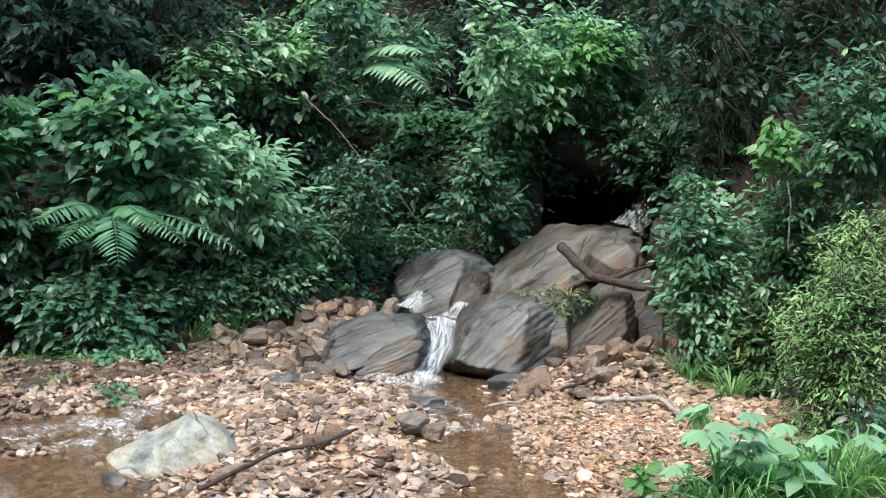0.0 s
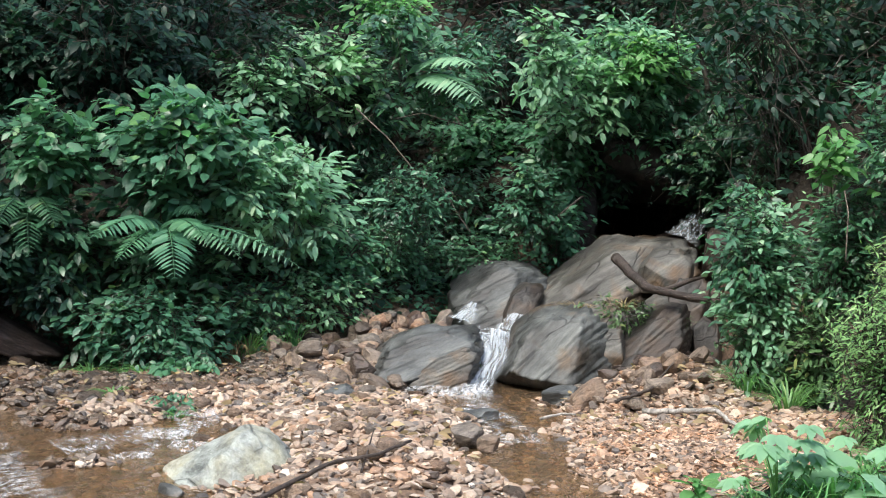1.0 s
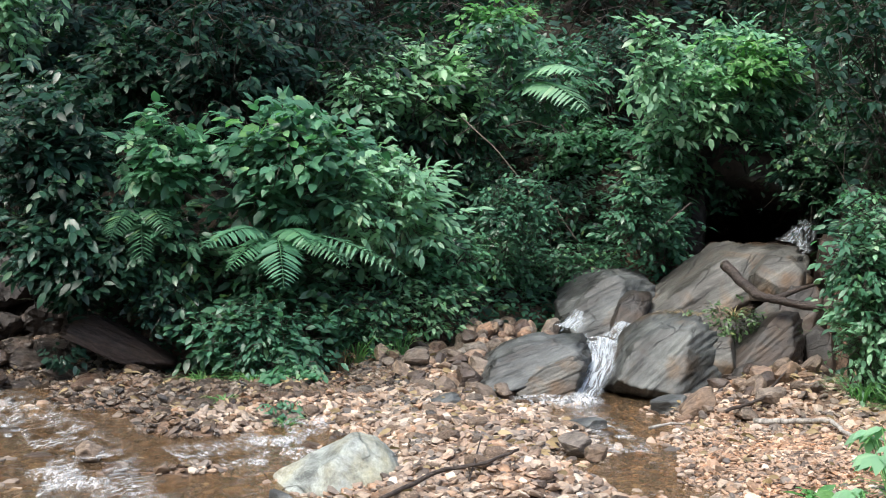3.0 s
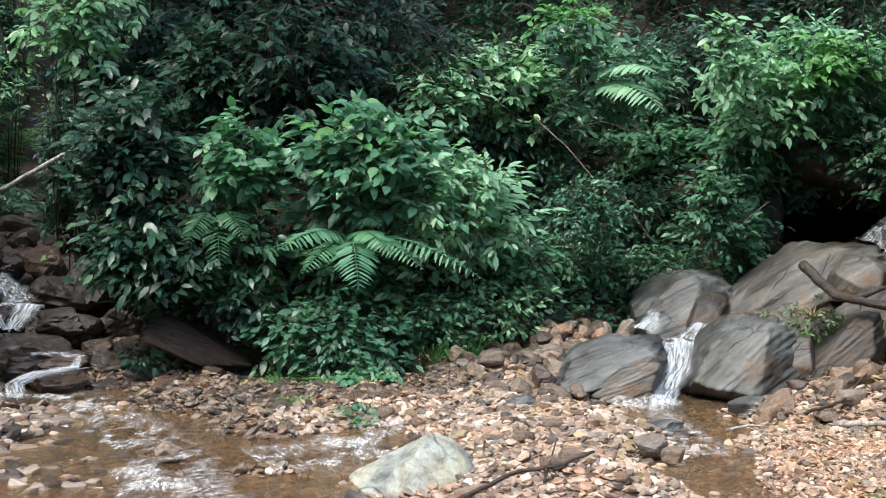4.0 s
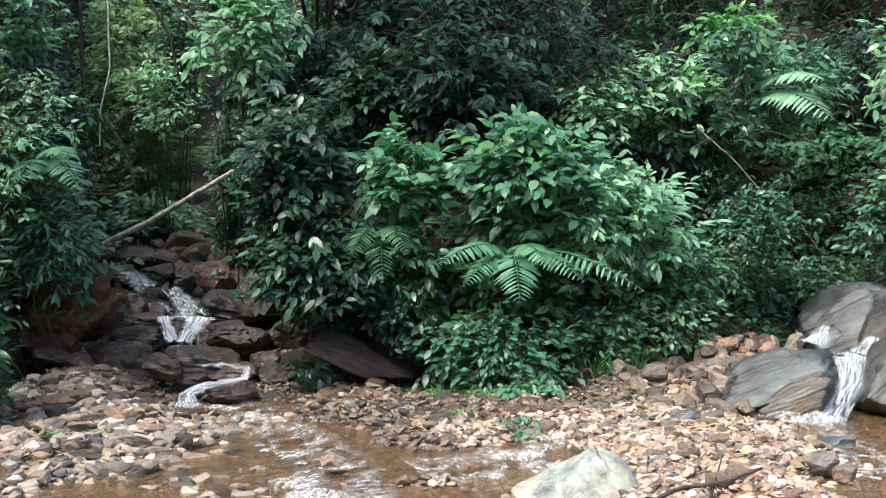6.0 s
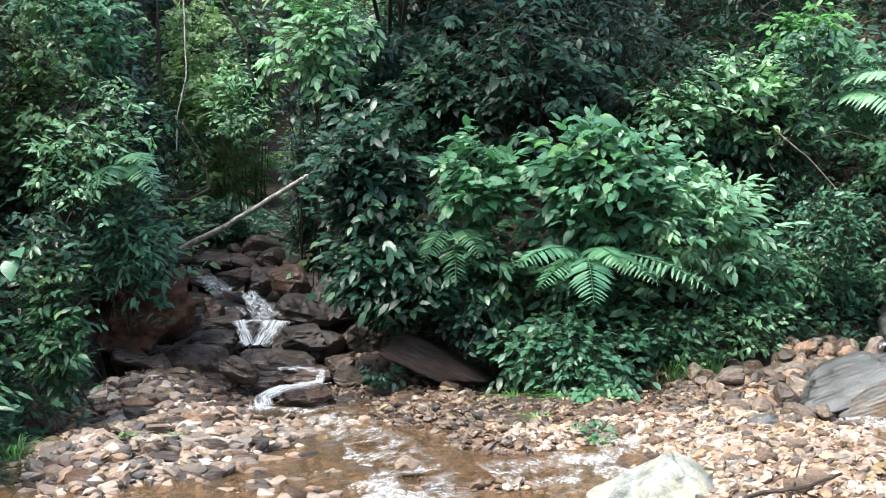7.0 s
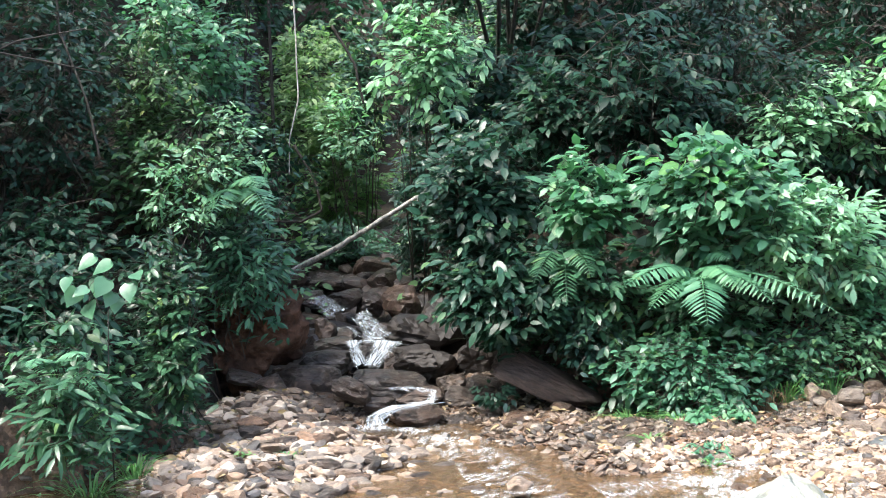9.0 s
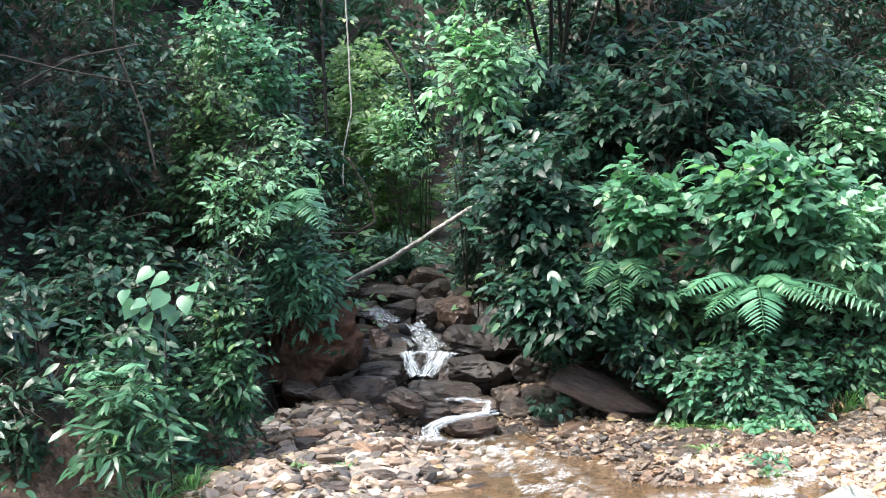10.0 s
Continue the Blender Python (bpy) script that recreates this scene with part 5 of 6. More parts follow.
crown(3.68, 12.36, 1.16, 0.77, 0.77, 0.7, 221, (0.085, 0.046), M_leaf_bright, "leafy herb on the slope by the rocks", 945, 7)
crown(3.18, 14.25, 2.74, 1.69, 1.19, 1.4, 222, (0.102, 0.061), M_leaf_bright, "green shrub behind the fern", 2025, 7)
crown(1.58, 13.31, 2.28, 1.78, 1.38, 1.4, 223, (0.119, 0.066), M_leaf_fresh, "green shrub with pale and yellow leaves", 2160, 7)
crown(1.87, 12.66, 1.36, 0.93, 1.48, 1.0, 224, (0.076, 0.041), M_leaf, "dark small-leaved shrub on the slope", 2025, 8)
crown(2.22, 12.3, 0.91, 0.96, 0.75, 0.7, 225, (0.064, 0.031), M_leaf_bright, "low green herbs at the foot of the slope", 1755, 8)
# the large thicket between the two streams
THICKET = "shrubs of the thicket between the streams"
crown(0.12, 10.9, 1.75, 1.44, 1.19, 1.2, 231, (0.145, 0.094), M_leaf_bright, "big shrub with large broad green leaves", 1400, 6, group=THICKET)
crown(0.07, 10.6, 1.96, 1.13, 0.68, 0.8, 232, (0.162, 0.097), M_leaf_young, "fresh light green leaves at the top of the thicket", 94, 5, group=THICKET)
crown(-0.93, 10.86, 1.82, 0.86, 0.96, 1.0, 233, (0.14, 0.084), M_leaf_bright, "shrub with large drooping leaves", 760, 6, group=THICKET)
crown(-1.8, 11.05, 1.84, 1.2, 1.29, 1.4, 234, (0.128, 0.071), M_leaf_shade, "dark bluish-green shrub over the stream", 1620, 7, group=THICKET)
crown(-1.56, 10.79, 1.06, 1.3, 0.9, 1.1, 235, (0.128, 0.066), M_leaf_shade, "overhanging shrub with oval leaves above the bank", 1620, 7, group=THICKET)
crown(1.03, 11.15, 1.43, 1.01, 1.05, 1.0, 236, (0.119, 0.056), M_leaf_pale, "shrub with slender pale green leaves", 1150, 7, group=THICKET)
crown(0.98, 11.46, 1.37, 1.08, 1.28, 1.0, 237, (0.119, 0.061), M_leaf_pale, "dense green shrub beside the fern", 1215, 7, group=THICKET)
crown(-0.46, 10.69, 0.46, 0.92, 0.87, 0.7, 238, (0.12, 0.062), M_leaf, "low leafy plants at the foot of the thicket", 520, 7, group=THICKET)
crown(0.18, 10.8, 0.51, 0.93, 0.93, 0.7, 297, (0.125, 0.07), M_leaf, "low leafy plants at the foot of the thicket", 600, 7, group=THICKET)
crown(0.65, 10.88, 0.47, 0.84, 0.61, 0.6, 298, (0.08, 0.042), M_leaf_fresh, "low leafy plants at the foot of the thicket", 800, 7, group=THICKET)
crown(-0.91, 10.66, 0.71, 0.64, 0.55, 0.5, 299, (0.1, 0.055), M_leaf_dark, "leaves hanging over the bank", 420, 7, group=THICKET)
crown(-0.14, 10.4, 0.44, 1.25, 0.76, 0.5, 239, (0.085, 0.051), M_leaf_bright, "bright low herbs at the water's edge", 877, 7, group=THICKET)
crown(-0.92, 10.76, 1.05, 1.02, 0.88, 0.8, 240, (0.119, 0.061), M_leaf, "dark leaves in the heart of the thicket", 1080, 7, group=THICKET)
crown(1.37, 11.42, 0.88, 1.08, 0.69, 0.7, 241, (0.085, 0.046), M_leaf_bright, "small green shrub at the stones", 1215, 7, group=THICKET)
# canopy shade on the high slope is carried by the leaf colour
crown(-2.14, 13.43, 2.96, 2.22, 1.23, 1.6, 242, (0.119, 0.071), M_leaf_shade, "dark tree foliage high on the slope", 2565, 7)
crown(-0.17, 14, 3.05, 2.29, 1.56, 1.6, 243, (0.119, 0.061), M_leaf_shade, "foliage on the slope with deep shade put into its dark colour", 2565, 7)
crown(1.41, 12.72, 2.54, 1.45, 1.1, 1.2, 244, (0.119, 0.066), M_leaf_pale, "green shrub with light leaf backs", 1350, 7)
crown(2.16, 13.23, 3.31, 0.92, 0.46, 0.7, 245, (0.119, 0.061), M_leaf_young, "light green shoots under the canopy", 405, 7)
# the left bank and the gully
heart_vine(-3.55, 7.45, 1.32, 251)
crown(-3.86, 7.4, 0.7, 0.9, 1.0, 0.7, 252, (0.125, 0.056), M_leaf, "green herbs with pointed leaves on the stream bank", 420, 6)
crown(-3.65, 7.2, 0.54, 0.74, 0.81, 0.5, 305, (0.15, 0.04), M_leaf, "long-leaved herbs hanging over the water", 260, 6)
crown(-4.47, 8.3, 1.02, 1.28, 1.28, 0.7, 253, (0.1, 0.05), M_leaf_shade, "dark leafy shrub on the stream bank", 1500, 7)
crown(-4.64, 7.6, 1.22, 0.62, 0.62, 0.6, 254, (0.16, 0.05), M_leaf_dark, "plant with long narrow leaves", 240, 8)
crown(-4.48, 7.3, 0.49, 0.45, 0.91, 0.5, 306, (0.11, 0.05), M_leaf_dark, "low plants on the bare earth bank", 260, 6)
crown(-3.68, 8.8, 0.81, 0.6, 1.33, 0.6, 255, (0.1, 0.044), M_leaf, "shrub hanging down the earth bank", 1000, 7)
crown(-3.84, 9.0, 1.23, 0.7, 0.91, 0.5, 307, (0.09, 0.042), M_leaf_dark, "dark shrub above the hanging leaves", 900, 7)
crown(-4.38, 10.0, 2.79, 0.73, 1.1, 0.6, 308, (0.075, 0.034), M_leaf_olive, "small pale leaves on arching twigs", 900, 8)
crown(-3.88, 9.6, 1.94, 0.83, 1.05, 0.6, 309, (0.075, 0.034), M_leaf_pale, "small pale leaves on hanging twigs", 520, 8)
crown(-3.68, 10.2, 1.33, 0.74, 0.88, 0.6, 310, (0.1, 0.035), M_leaf_fresh, "slender leaves hanging over the earth bank", 700, 8)
crown(-4.22, 10.16, 2.25, 1.55, 1.37, 1.2, 256, (0.085, 0.046), M_leaf_olive, "twiggy shrub with many small pale leaves", 3240, 8)
crown(-3.8, 10.75, 1.4, 1.02, 1.32, 1.0, 257, (0.119, 0.051), M_leaf_fresh, "green shrub overhanging the gully", 1000, 7)
# deep shade over the western bank is put into this leaf colour
crown(-5.3, 9.55, 2.7, 2.2, 2.0, 1.4, 258, (0.075, 0.04), M_leaf_shade, "tangled foliage with the bank's shade put into its dark colour", 2000, 8)
crown(-4.81, 12.08, 3.33, 1.46, 1.46, 1.2, 259, (0.111, 0.061), M_leaf_bright, "bright green leaves high over the gully", 1350, 7)
# sky gloss on these leaves is part of their pale colour
crown(-2.55, 12.34, 3.2, 1.17, 1.25, 1.1, 260, (0.128, 0.071), M_leaf_pale, "green shrub at the gully's edge, leaf shine put into its pale colour", 520, 7)
crown(-1.91, 11.34, 1.93, 0.98, 1.23, 1.1, 261, (0.128, 0.066), M_leaf_dark, "dark shrub at the gully's edge", 1350, 7)
crown(-1.62, 10.77, 1.14, 1.1, 0.85, 0.9, 262, (0.135, 0.064), M_leaf_dark, "shrub with long leaves bending over the rocks", 1215, 7)
GLADE = "far foliage up the gully"
crown(-5.5, 20.27, 2.22, 1.44, 1.71, 2.2, 271, (0.15, 0.075), M_glade, "yellow-green foliage up the gully with sunlight put into its colour", 1700, 8, group=GLADE)
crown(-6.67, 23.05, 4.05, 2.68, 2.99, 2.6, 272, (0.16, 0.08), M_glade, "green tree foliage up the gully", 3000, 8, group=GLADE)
crown(-5.32, 19.28, 3.21, 1.2, 1.11, 1.6, 273, (0.15, 0.08), M_glade, "pale leaves up the gully with its light put into their colour", 1200, 8, group=GLADE)
crown(-5.59, 16.05, 2.21, 0.94, 2.03, 1.8, 274, (0.111, 0.061), M_leaf_fresh, "green shrub up the gully", 1300, 8, group=GLADE)
crown(-3.29, 15.66, 1.86, 0.75, 1.85, 1.8, 275, (0.111, 0.061), M_leaf_dark, "dark shrub on the gully's side", 2160, 8, group=GLADE)

# crowns, most with light on the foliage put into a paler leaf colour
crown(0.57, 10.75, 1.46, 0.9, 1.06, 0.6, 340, (0.12, 0.056), M_leaf_pale, "pale leaves on the thicket's sunny side, sunlight in their colour", 560, 7, group=THICKET)
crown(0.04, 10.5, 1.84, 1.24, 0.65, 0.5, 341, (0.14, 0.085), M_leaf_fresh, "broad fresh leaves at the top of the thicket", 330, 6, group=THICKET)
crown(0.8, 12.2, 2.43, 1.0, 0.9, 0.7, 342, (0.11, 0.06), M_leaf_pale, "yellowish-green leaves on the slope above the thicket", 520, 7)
crown(-2.47, 12.4, 3.33, 1.08, 0.92, 0.8, 343, (0.12, 0.06), M_leaf_pale, "pale leaves at the gully's edge, their shine put into the colour", 480, 7)
crown(-4.82, 9.0, 1.54, 1.39, 0.84, 0.6, 344, (0.09, 0.045), M_leaf_shade, "dark leaves above the bank herbs", 1300, 7)
crown(3.93, 8.5, 1.17, 0.79, 1.06, 0.6, 345, (0.08, 0.04), M_leaf_bright, "bank shrub with small bright leaves", 900, 7)
crown(3.81, 12.0, 2.52, 1.28, 1.33, 0.8, 346, (0.11, 0.06), M_leaf_pale, "pale yellowish leaves above the cave", 700, 7)
crown(-4.83, 17.5, 1.41, 1.55, 0.85, 1.0, 347, (0.13, 0.06), M_leaf, "dark undergrowth in the upper gully", 700, 7, group=GLADE)

crown(1.16, 11.2, 0.58, 1.39, 0.67, 0.6, 348, (0.075, 0.04), M_leaf_pale, "light green herbs at the foot of the slope", 700, 7)
crown(-0.06, 10.35, 0.26, 1.17, 0.52, 0.4, 349, (0.085, 0.045), M_leaf_bright, "light green herbs at the thicket's foot", 420, 6, group=THICKET)
crown(1.83, 12.0, 0.93, 1.04, 0.73, 0.6, 350, (0.075, 0.038), M_leaf_fresh, "small green herbs on the slope", 800, 7)

crown(2.14, 11.7, 1.42, 0.95, 0.8, 0.6, 353, (0.075, 0.038), M_leaf_fresh, "small green herbs beside the bare earth", 900, 7)
crown(3.31, 11.9, 1.41, 0.86, 1.01, 0.6, 354, (0.085, 0.044), M_leaf_fresh, "bluish-green herbs on the slope above the rocks", 1000, 7)
crown(3.31, 11.5, 2.77, 0.68, 0.95, 0.6, 355, (0.125, 0.06), M_leaf_pale, "long pale leaves of a shrub above the cave", 420, 7)
crown(2.04, 12.0, 2.99, 0.91, 0.51, 0.5, 356, (0.12, 0.06), M_leaf_fresh, "fresh shoots above the tall fern", 300, 7)

crown(5.81, 10.6, 2.52, 0.79, 1.24, 0.7, 358, (0.085, 0.046), M_leaf_dark, "dark leaves on the steep bank above the cave", 1300, 7)
crown(5.77, 11.8, 2.76, 1.36, 1.14, 0.7, 359, (0.085, 0.046), M_leaf, "leaves of a shrub high over the ravine", 1300, 7)
crown(4.58, 9.8, 1.22, 0.54, 0.64, 0.5, 360, (0.08, 0.042), M_leaf_dark, "dark leaves beside the rocks", 500, 7)
crown(-4.47, 10.6, 3.39, 0.78, 0.68, 0.6, 361, (0.09, 0.05), M_leaf_bright, "bright leaves high on the western bank", 520, 7)
# light falling into the gully is put into this pale leaf colour
crown(-4.16, 15.5, 2.83, 0.96, 1.1, 0.8, 362, (0.1, 0.05), M_leaf_pale, "pale leaves in the gully, the light on them in their colour", 420, 7, group=GLADE)

# more leaves over the bare places of the slope
crown(2.47, 12.76, 1.38, 1.56, 0.89, 0.8, 281, (0.085, 0.045), M_leaf, "dark low shrubs on the slope", 1900, 8)
crown(2.87, 12.27, 0.9, 1.19, 0.54, 0.6, 282, (0.07, 0.035), M_leaf_fresh, "low green herbs above the rocks", 1100, 8)
crown(5.47, 10.91, 2.13, 1.15, 1.41, 1.2, 283, (0.09, 0.05), M_leaf, "dark shrub on the steep bank", 2400, 8)
crown(4.99, 10.47, 1.38, 0.69, 0.74, 0.7, 284, (0.08, 0.042), M_leaf, "green shrub beside the upper waterfall", 1000, 8)
crown(4.43, 12.86, 1.89, 1.05, 0.93, 0.9, 285, (0.09, 0.05), M_leaf, "dark leaves hanging over the cave", 1500, 8)
crown(3.14, 13.44, 2.04, 1.3, 0.89, 1.0, 286, (0.1, 0.055), M_leaf_bright, "green shrub under the tall fern", 1300, 8)
crown(5.03, 11.99, 1.74, 0.94, 0.61, 0.8, 287, (0.08, 0.042), M_leaf_dark, "dark twigs hanging over the upper waterfall", 1300, 8)
crown(-0, 11, 1.01, 1.22, 0.85, 0.8, 288, (0.1, 0.055), M_leaf, "dark leaves behind the fern", 1100, 7, group=THICKET)
# the next two crowns hold the shade behind the thicket in their colour
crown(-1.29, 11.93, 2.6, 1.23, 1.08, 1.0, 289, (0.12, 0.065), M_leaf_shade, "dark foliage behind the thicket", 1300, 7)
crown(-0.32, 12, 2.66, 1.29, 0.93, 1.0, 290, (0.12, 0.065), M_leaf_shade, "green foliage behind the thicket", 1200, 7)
crown(-4.58, 12.17, 1.98, 1.17, 1.28, 1.2, 291, (0.09, 0.05), M_leaf, "green foliage over the gully", 1100, 8)

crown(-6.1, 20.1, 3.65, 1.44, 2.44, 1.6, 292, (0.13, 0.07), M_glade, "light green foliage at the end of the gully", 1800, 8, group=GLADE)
crown(-4.41, 17.45, 3.55, 0.77, 2.01, 1.2, 293, (0.12, 0.06), M_leaf, "green foliage on the gully's side", 1200, 8, group=GLADE)
crown(-5.06, 18.32, 1.39, 1.62, 0.81, 1.2, 294, (0.12, 0.06), M_leaf_fresh, "dark undergrowth on the gully floor", 1200, 8, group=GLADE)

crown(4.45, 12.11, 2.69, 1.55, 1.11, 0.9, 295, (0.11, 0.055), M_leaf_pale, "pale leaves at the top of the tall shrub", 1400, 7)
crown(2.39, 12.37, 2.62, 1.51, 0.97, 0.8, 296, (0.11, 0.055), M_leaf_fresh, "fresh green shrub around the tall fern", 600, 7)
undergrowth("undergrowth", 4, 7000, (-9, 13.5, -2.5, 27), lambda x, y: (np.abs(x * 10.5 / y + 2.75) < 1.6) & (np.abs(x * 10.5 / y + 2.75) > 0.3), 1.0, (0.13, 0.07), M_glade, "light green undergrowth along the upper gully")

undergrowth("bank_herbs", 6, 5200, (-1.6, 10.2, 3.3, 13), lambda x, y: (over_bank(x, y) > -0.12 + 0.2 * wobble(x, y, 2, 99)) & (over_bank(x, y) < 0.6), 0.4, (0.07, 0.036), M_leaf_fresh, "small green herbs along the foot of the bank")
undergrowth("bank_herbs", 7, 3500, (3.6, 7.2, 6.5, 10.5), lambda x, y: (over_bank(x, y) > -0.2 + 0.2 * wobble(x, y, 2, 99)) & (over_bank(x, y) < 0.8), 0.4, (0.06, 0.026), M_leaf_bright, "small green herbs along the foot of the sunny bank")
undergrowth("bank_herbs", 8, 2500, (-5.5, 7.0, -3.4, 10.5), lambda x, y: (over_bank(x, y) > -0.15 + 0.2 * wobble(x, y, 2, 99)) & (over_bank(x, y) < 0.8), 0.4, (0.075, 0.036), M_leaf_fresh, "small green herbs along the stream bank")
for i, (x, y, z, w, h) in enumerate(((-8.7, 25.56, 6.7, 1.88, 3.29), (-7.7, 27.96, 6.97, 2.02, 3.78), (-5.61, 25.39, 6.52, 1.81, 3.17), (-8.01, 26.83, 4.87, 2.17, 2.17))):
    crown(x, y, z, w, h, 2.5, 320 + i, (0.2, 0.11), (M_leaf_fresh, M_leaf_bright)[i % 2], "far sunlit tree foliage at the gully's end", 1500, 8, group=GLADE)

# paleness here stands in for light on the small leaves
crown(-3.74, 10.13, 2.19, 0.74, 1.16, 0.5, 300, (0.075, 0.036), M_leaf_pale, "small pale leaves with light put into their colour", 520, 8)
crown(-4.78, 11.44, 3.24, 0.75, 1.18, 0.6, 301, (0.1, 0.055), M_leaf_fresh, "green leaves high over the gully", 420, 7)

# leaf colour of these two stands in for shade high on the slope
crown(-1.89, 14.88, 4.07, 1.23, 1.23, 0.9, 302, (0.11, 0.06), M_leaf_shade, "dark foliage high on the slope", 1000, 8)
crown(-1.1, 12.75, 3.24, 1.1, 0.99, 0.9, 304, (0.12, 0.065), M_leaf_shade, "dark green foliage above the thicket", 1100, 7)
crown(-3.03, 16.73, 4.74, 1.03, 1.03, 0.9, 303, (0.12, 0.06), M_leaf, "green foliage high beside the gully", 800, 8)

# trees added to shade slope and west bank, their crowns out of view
for i, (x, y, z) in enumerate(((-7.4, 12.2, 6.4), (-1.7, 12.4, 5.9), (-7.3, 8.1, 6.0))):
    crown(x, y, z, 3.6, 1.8, 3.4, 330 + i, (0.2, 0.1), M_leaf_dark, "tree crown added out of view to shade the slope", 2600, 8, name="tree", category="tree", group="trees over the slope", stem=0.03, twig=0.5)

# filling shrubs further up the slope
SIDE = "shrubs on the forest slope"
KINDS = [
    shrub("shrub", 101, 1.7, 0.9, 125, 8, (0.105, 0.055), M_leaf_dark, "dense green shrub with drooping oval leaves on the slope", group=SIDE),
    # the next two kinds have the slope's shade in their leaf colour
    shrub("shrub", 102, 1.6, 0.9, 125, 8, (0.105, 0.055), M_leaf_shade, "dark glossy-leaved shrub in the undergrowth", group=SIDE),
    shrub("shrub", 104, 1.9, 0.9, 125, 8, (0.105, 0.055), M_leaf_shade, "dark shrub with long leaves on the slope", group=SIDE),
]
rng_s = np.random.default_rng(5)


def scatter_shrubs():
    first = set(KINDS)
    for row in range(9):
        for x in np.arange(-10, 9, 1.15):
            px = x + rng_s.uniform(-0.4, 0.4)
            s = 1.3 + row * 1.0 + rng_s.uniform(-0.3, 0.3)
            py = float(np.interp(px, _bx, _by)) + s
            px = px * max(py, 10.5) / 10.5
            if (py > 14 and abs(px * 10.5 / py + 2.75) < 1.4) or py > 24 or abs(math.atan2(px, py)) > 0.62 or ground_z(px, py) > 1.6 + 0.26 * py:
                continue
            k = KINDS[int(rng_s.integers(len(KINDS)))]
            sc = rng_s.uniform(0.8, 1.25)
            m = pose(px, py, ground_z(px, py) - 0.05, rng_s.uniform(-8, 8), rng_s.uniform(-8, 8), rng_s.uniform(0, 360))
            if k in first:
                first.discard(k)
                k.matrix_basis = m
            else:
                k = copy_thing(k, m)
            k.scale = (sc, sc, sc)


scatter_shrubs()


# ---- ferns ----
def frond(name, root, tip, arch, width, seed, parent, mat, pairs=19):
    """One fern frond from root to tip: a bowed stalk with two rows of toothed leaflets."""
    rng = np.random.default_rng(seed)
    a_, b_ = np.array(root, float), np.array(tip, float)
    ts = np.linspace(0, 1, 13)
    line = [a_ + (b_ - a_) * t + np.array([0, -0.1 * arch, arch]) * math.sin(math.pi * min(1, t * 0.95)) for t in ts]
    line = np.array(line)
    stalk = part_of(name, tubes("frond", [(line.tolist(), 0.006, 0.002)], mat, 4), parent)
    at, dirs, size = [], [], []
    for i in range(pairs):
        t = 0.14 + 0.86 * (i + 0.5) / pairs
        p = np.array([np.interp(t, ts, line[:, k]) for k in range(3)])
        d = np.array([np.interp(min(1, t + 0.06), ts, line[:, k]) for k in range(3)]) - np.array([np.interp(t - 0.06, ts, line[:, k]) for k in range(3)])
        d /= np.linalg.norm(d)
        side = np.cross(d, (0, -0.35, 1.0))
        side /= np.linalg.norm(side)
        ln = width * (math.sin(math.pi * min(1, 0.2 + t * 0.8)) ** 0.8 + 0.06)
        for s in (-1, 1):
            pd = side * s + d * 0.35 - np.array([0, 0, 0.18])
            pd /= np.linalg.norm(pd)
            at.append(p)
            dirs.append(pd + rng.normal(size=3) * 0.07)
            size.append(ln * rng.uniform(0.92, 1.08))
    at, dirs = np.array(at), np.array(dirs)
    turn = frames_of(dirs, 1.0, rng, 0.08)
    v, f = leaf_shape(1.0, 0.19, 0.1, 0.22)
    part_of("leaflet", scatter_leaves("leaflet", (v, f), at, turn, np.array(size), mat), stalk)["kind"] = "stuff"


def fern(root, fronds, seed, label, mat=None):
    ob = new("fern")
    x, y, z = root
    gy = y
    while ground_z(x * gy / y, gy) < z - 0.05 and gy < y + 0.45:
        gy += 0.05
    ob.location = (x * gy / y, gy, z)
    base = Vector((0, 0, 0))
    o = Vector(ob.location)
    for i, (tx, ty, tz, arch, w) in enumerate(fronds):
        frond("frond", base, Vector((tx, ty, tz)) - o, arch, w, seed + i, ob, mat or M_fern)
    return tagged(ob, label, "fern")


fern((-0.02, 10.25, 1.23), [(0.04, 9.75, 0.84, 0.1, 0.22), (-0.58, 10, 1.12, 0.1, 0.17), (-0.39, 9.95, 0.96, 0.06, 0.14), (0.99, 10.05, 0.9, 0.12, 0.15), (0.27, 9.95, 1.11, 0.1, 0.16), (0.22, 10.4, 1.29, 0.12, 0.13), (0.53, 10, 0.98, 0.1, 0.16)], 31, "light green fern with arching feathery fronds in the thicket")
fern((2.11, 12, 2.56), [(2.69, 11.3, 2.25, 0.16, 0.26), (2.65, 11.5, 2.6, 0.16, 0.24), (2.45, 11.8, 2.79, 0.2, 0.18)], 41, "tall green fern high on the slope", M_leaf_pale)
fern((-1.06, 10.45, 1.42), [(-1.02, 10.15, 0.97, 0.1, 0.17), (-1.27, 10.12, 1.15, 0.1, 0.15), (-0.82, 10.17, 1.19, 0.1, 0.14)], 51, "dark fern half hidden among the leaves", M_leaf)
fern((-3.52, 9.79, 1.93), [(-3.12, 9.4, 1.66, 0.14, 0.16), (-3.23, 9.46, 1.92, 0.12, 0.15), (-3.55, 9.24, 1.7, 0.12, 0.15)], 61, "hanging fern over the earth bank", M_leaf_fresh)
fern((-3.8, 7.26, 0.7), [(-3.45, 7, 0.9, 0.1, 0.09), (-3.73, 6.85, 0.85, 0.1, 0.09), (-3.39, 7.02, 0.7, 0.08, 0.08)], 71, "small fern among the bank herbs")


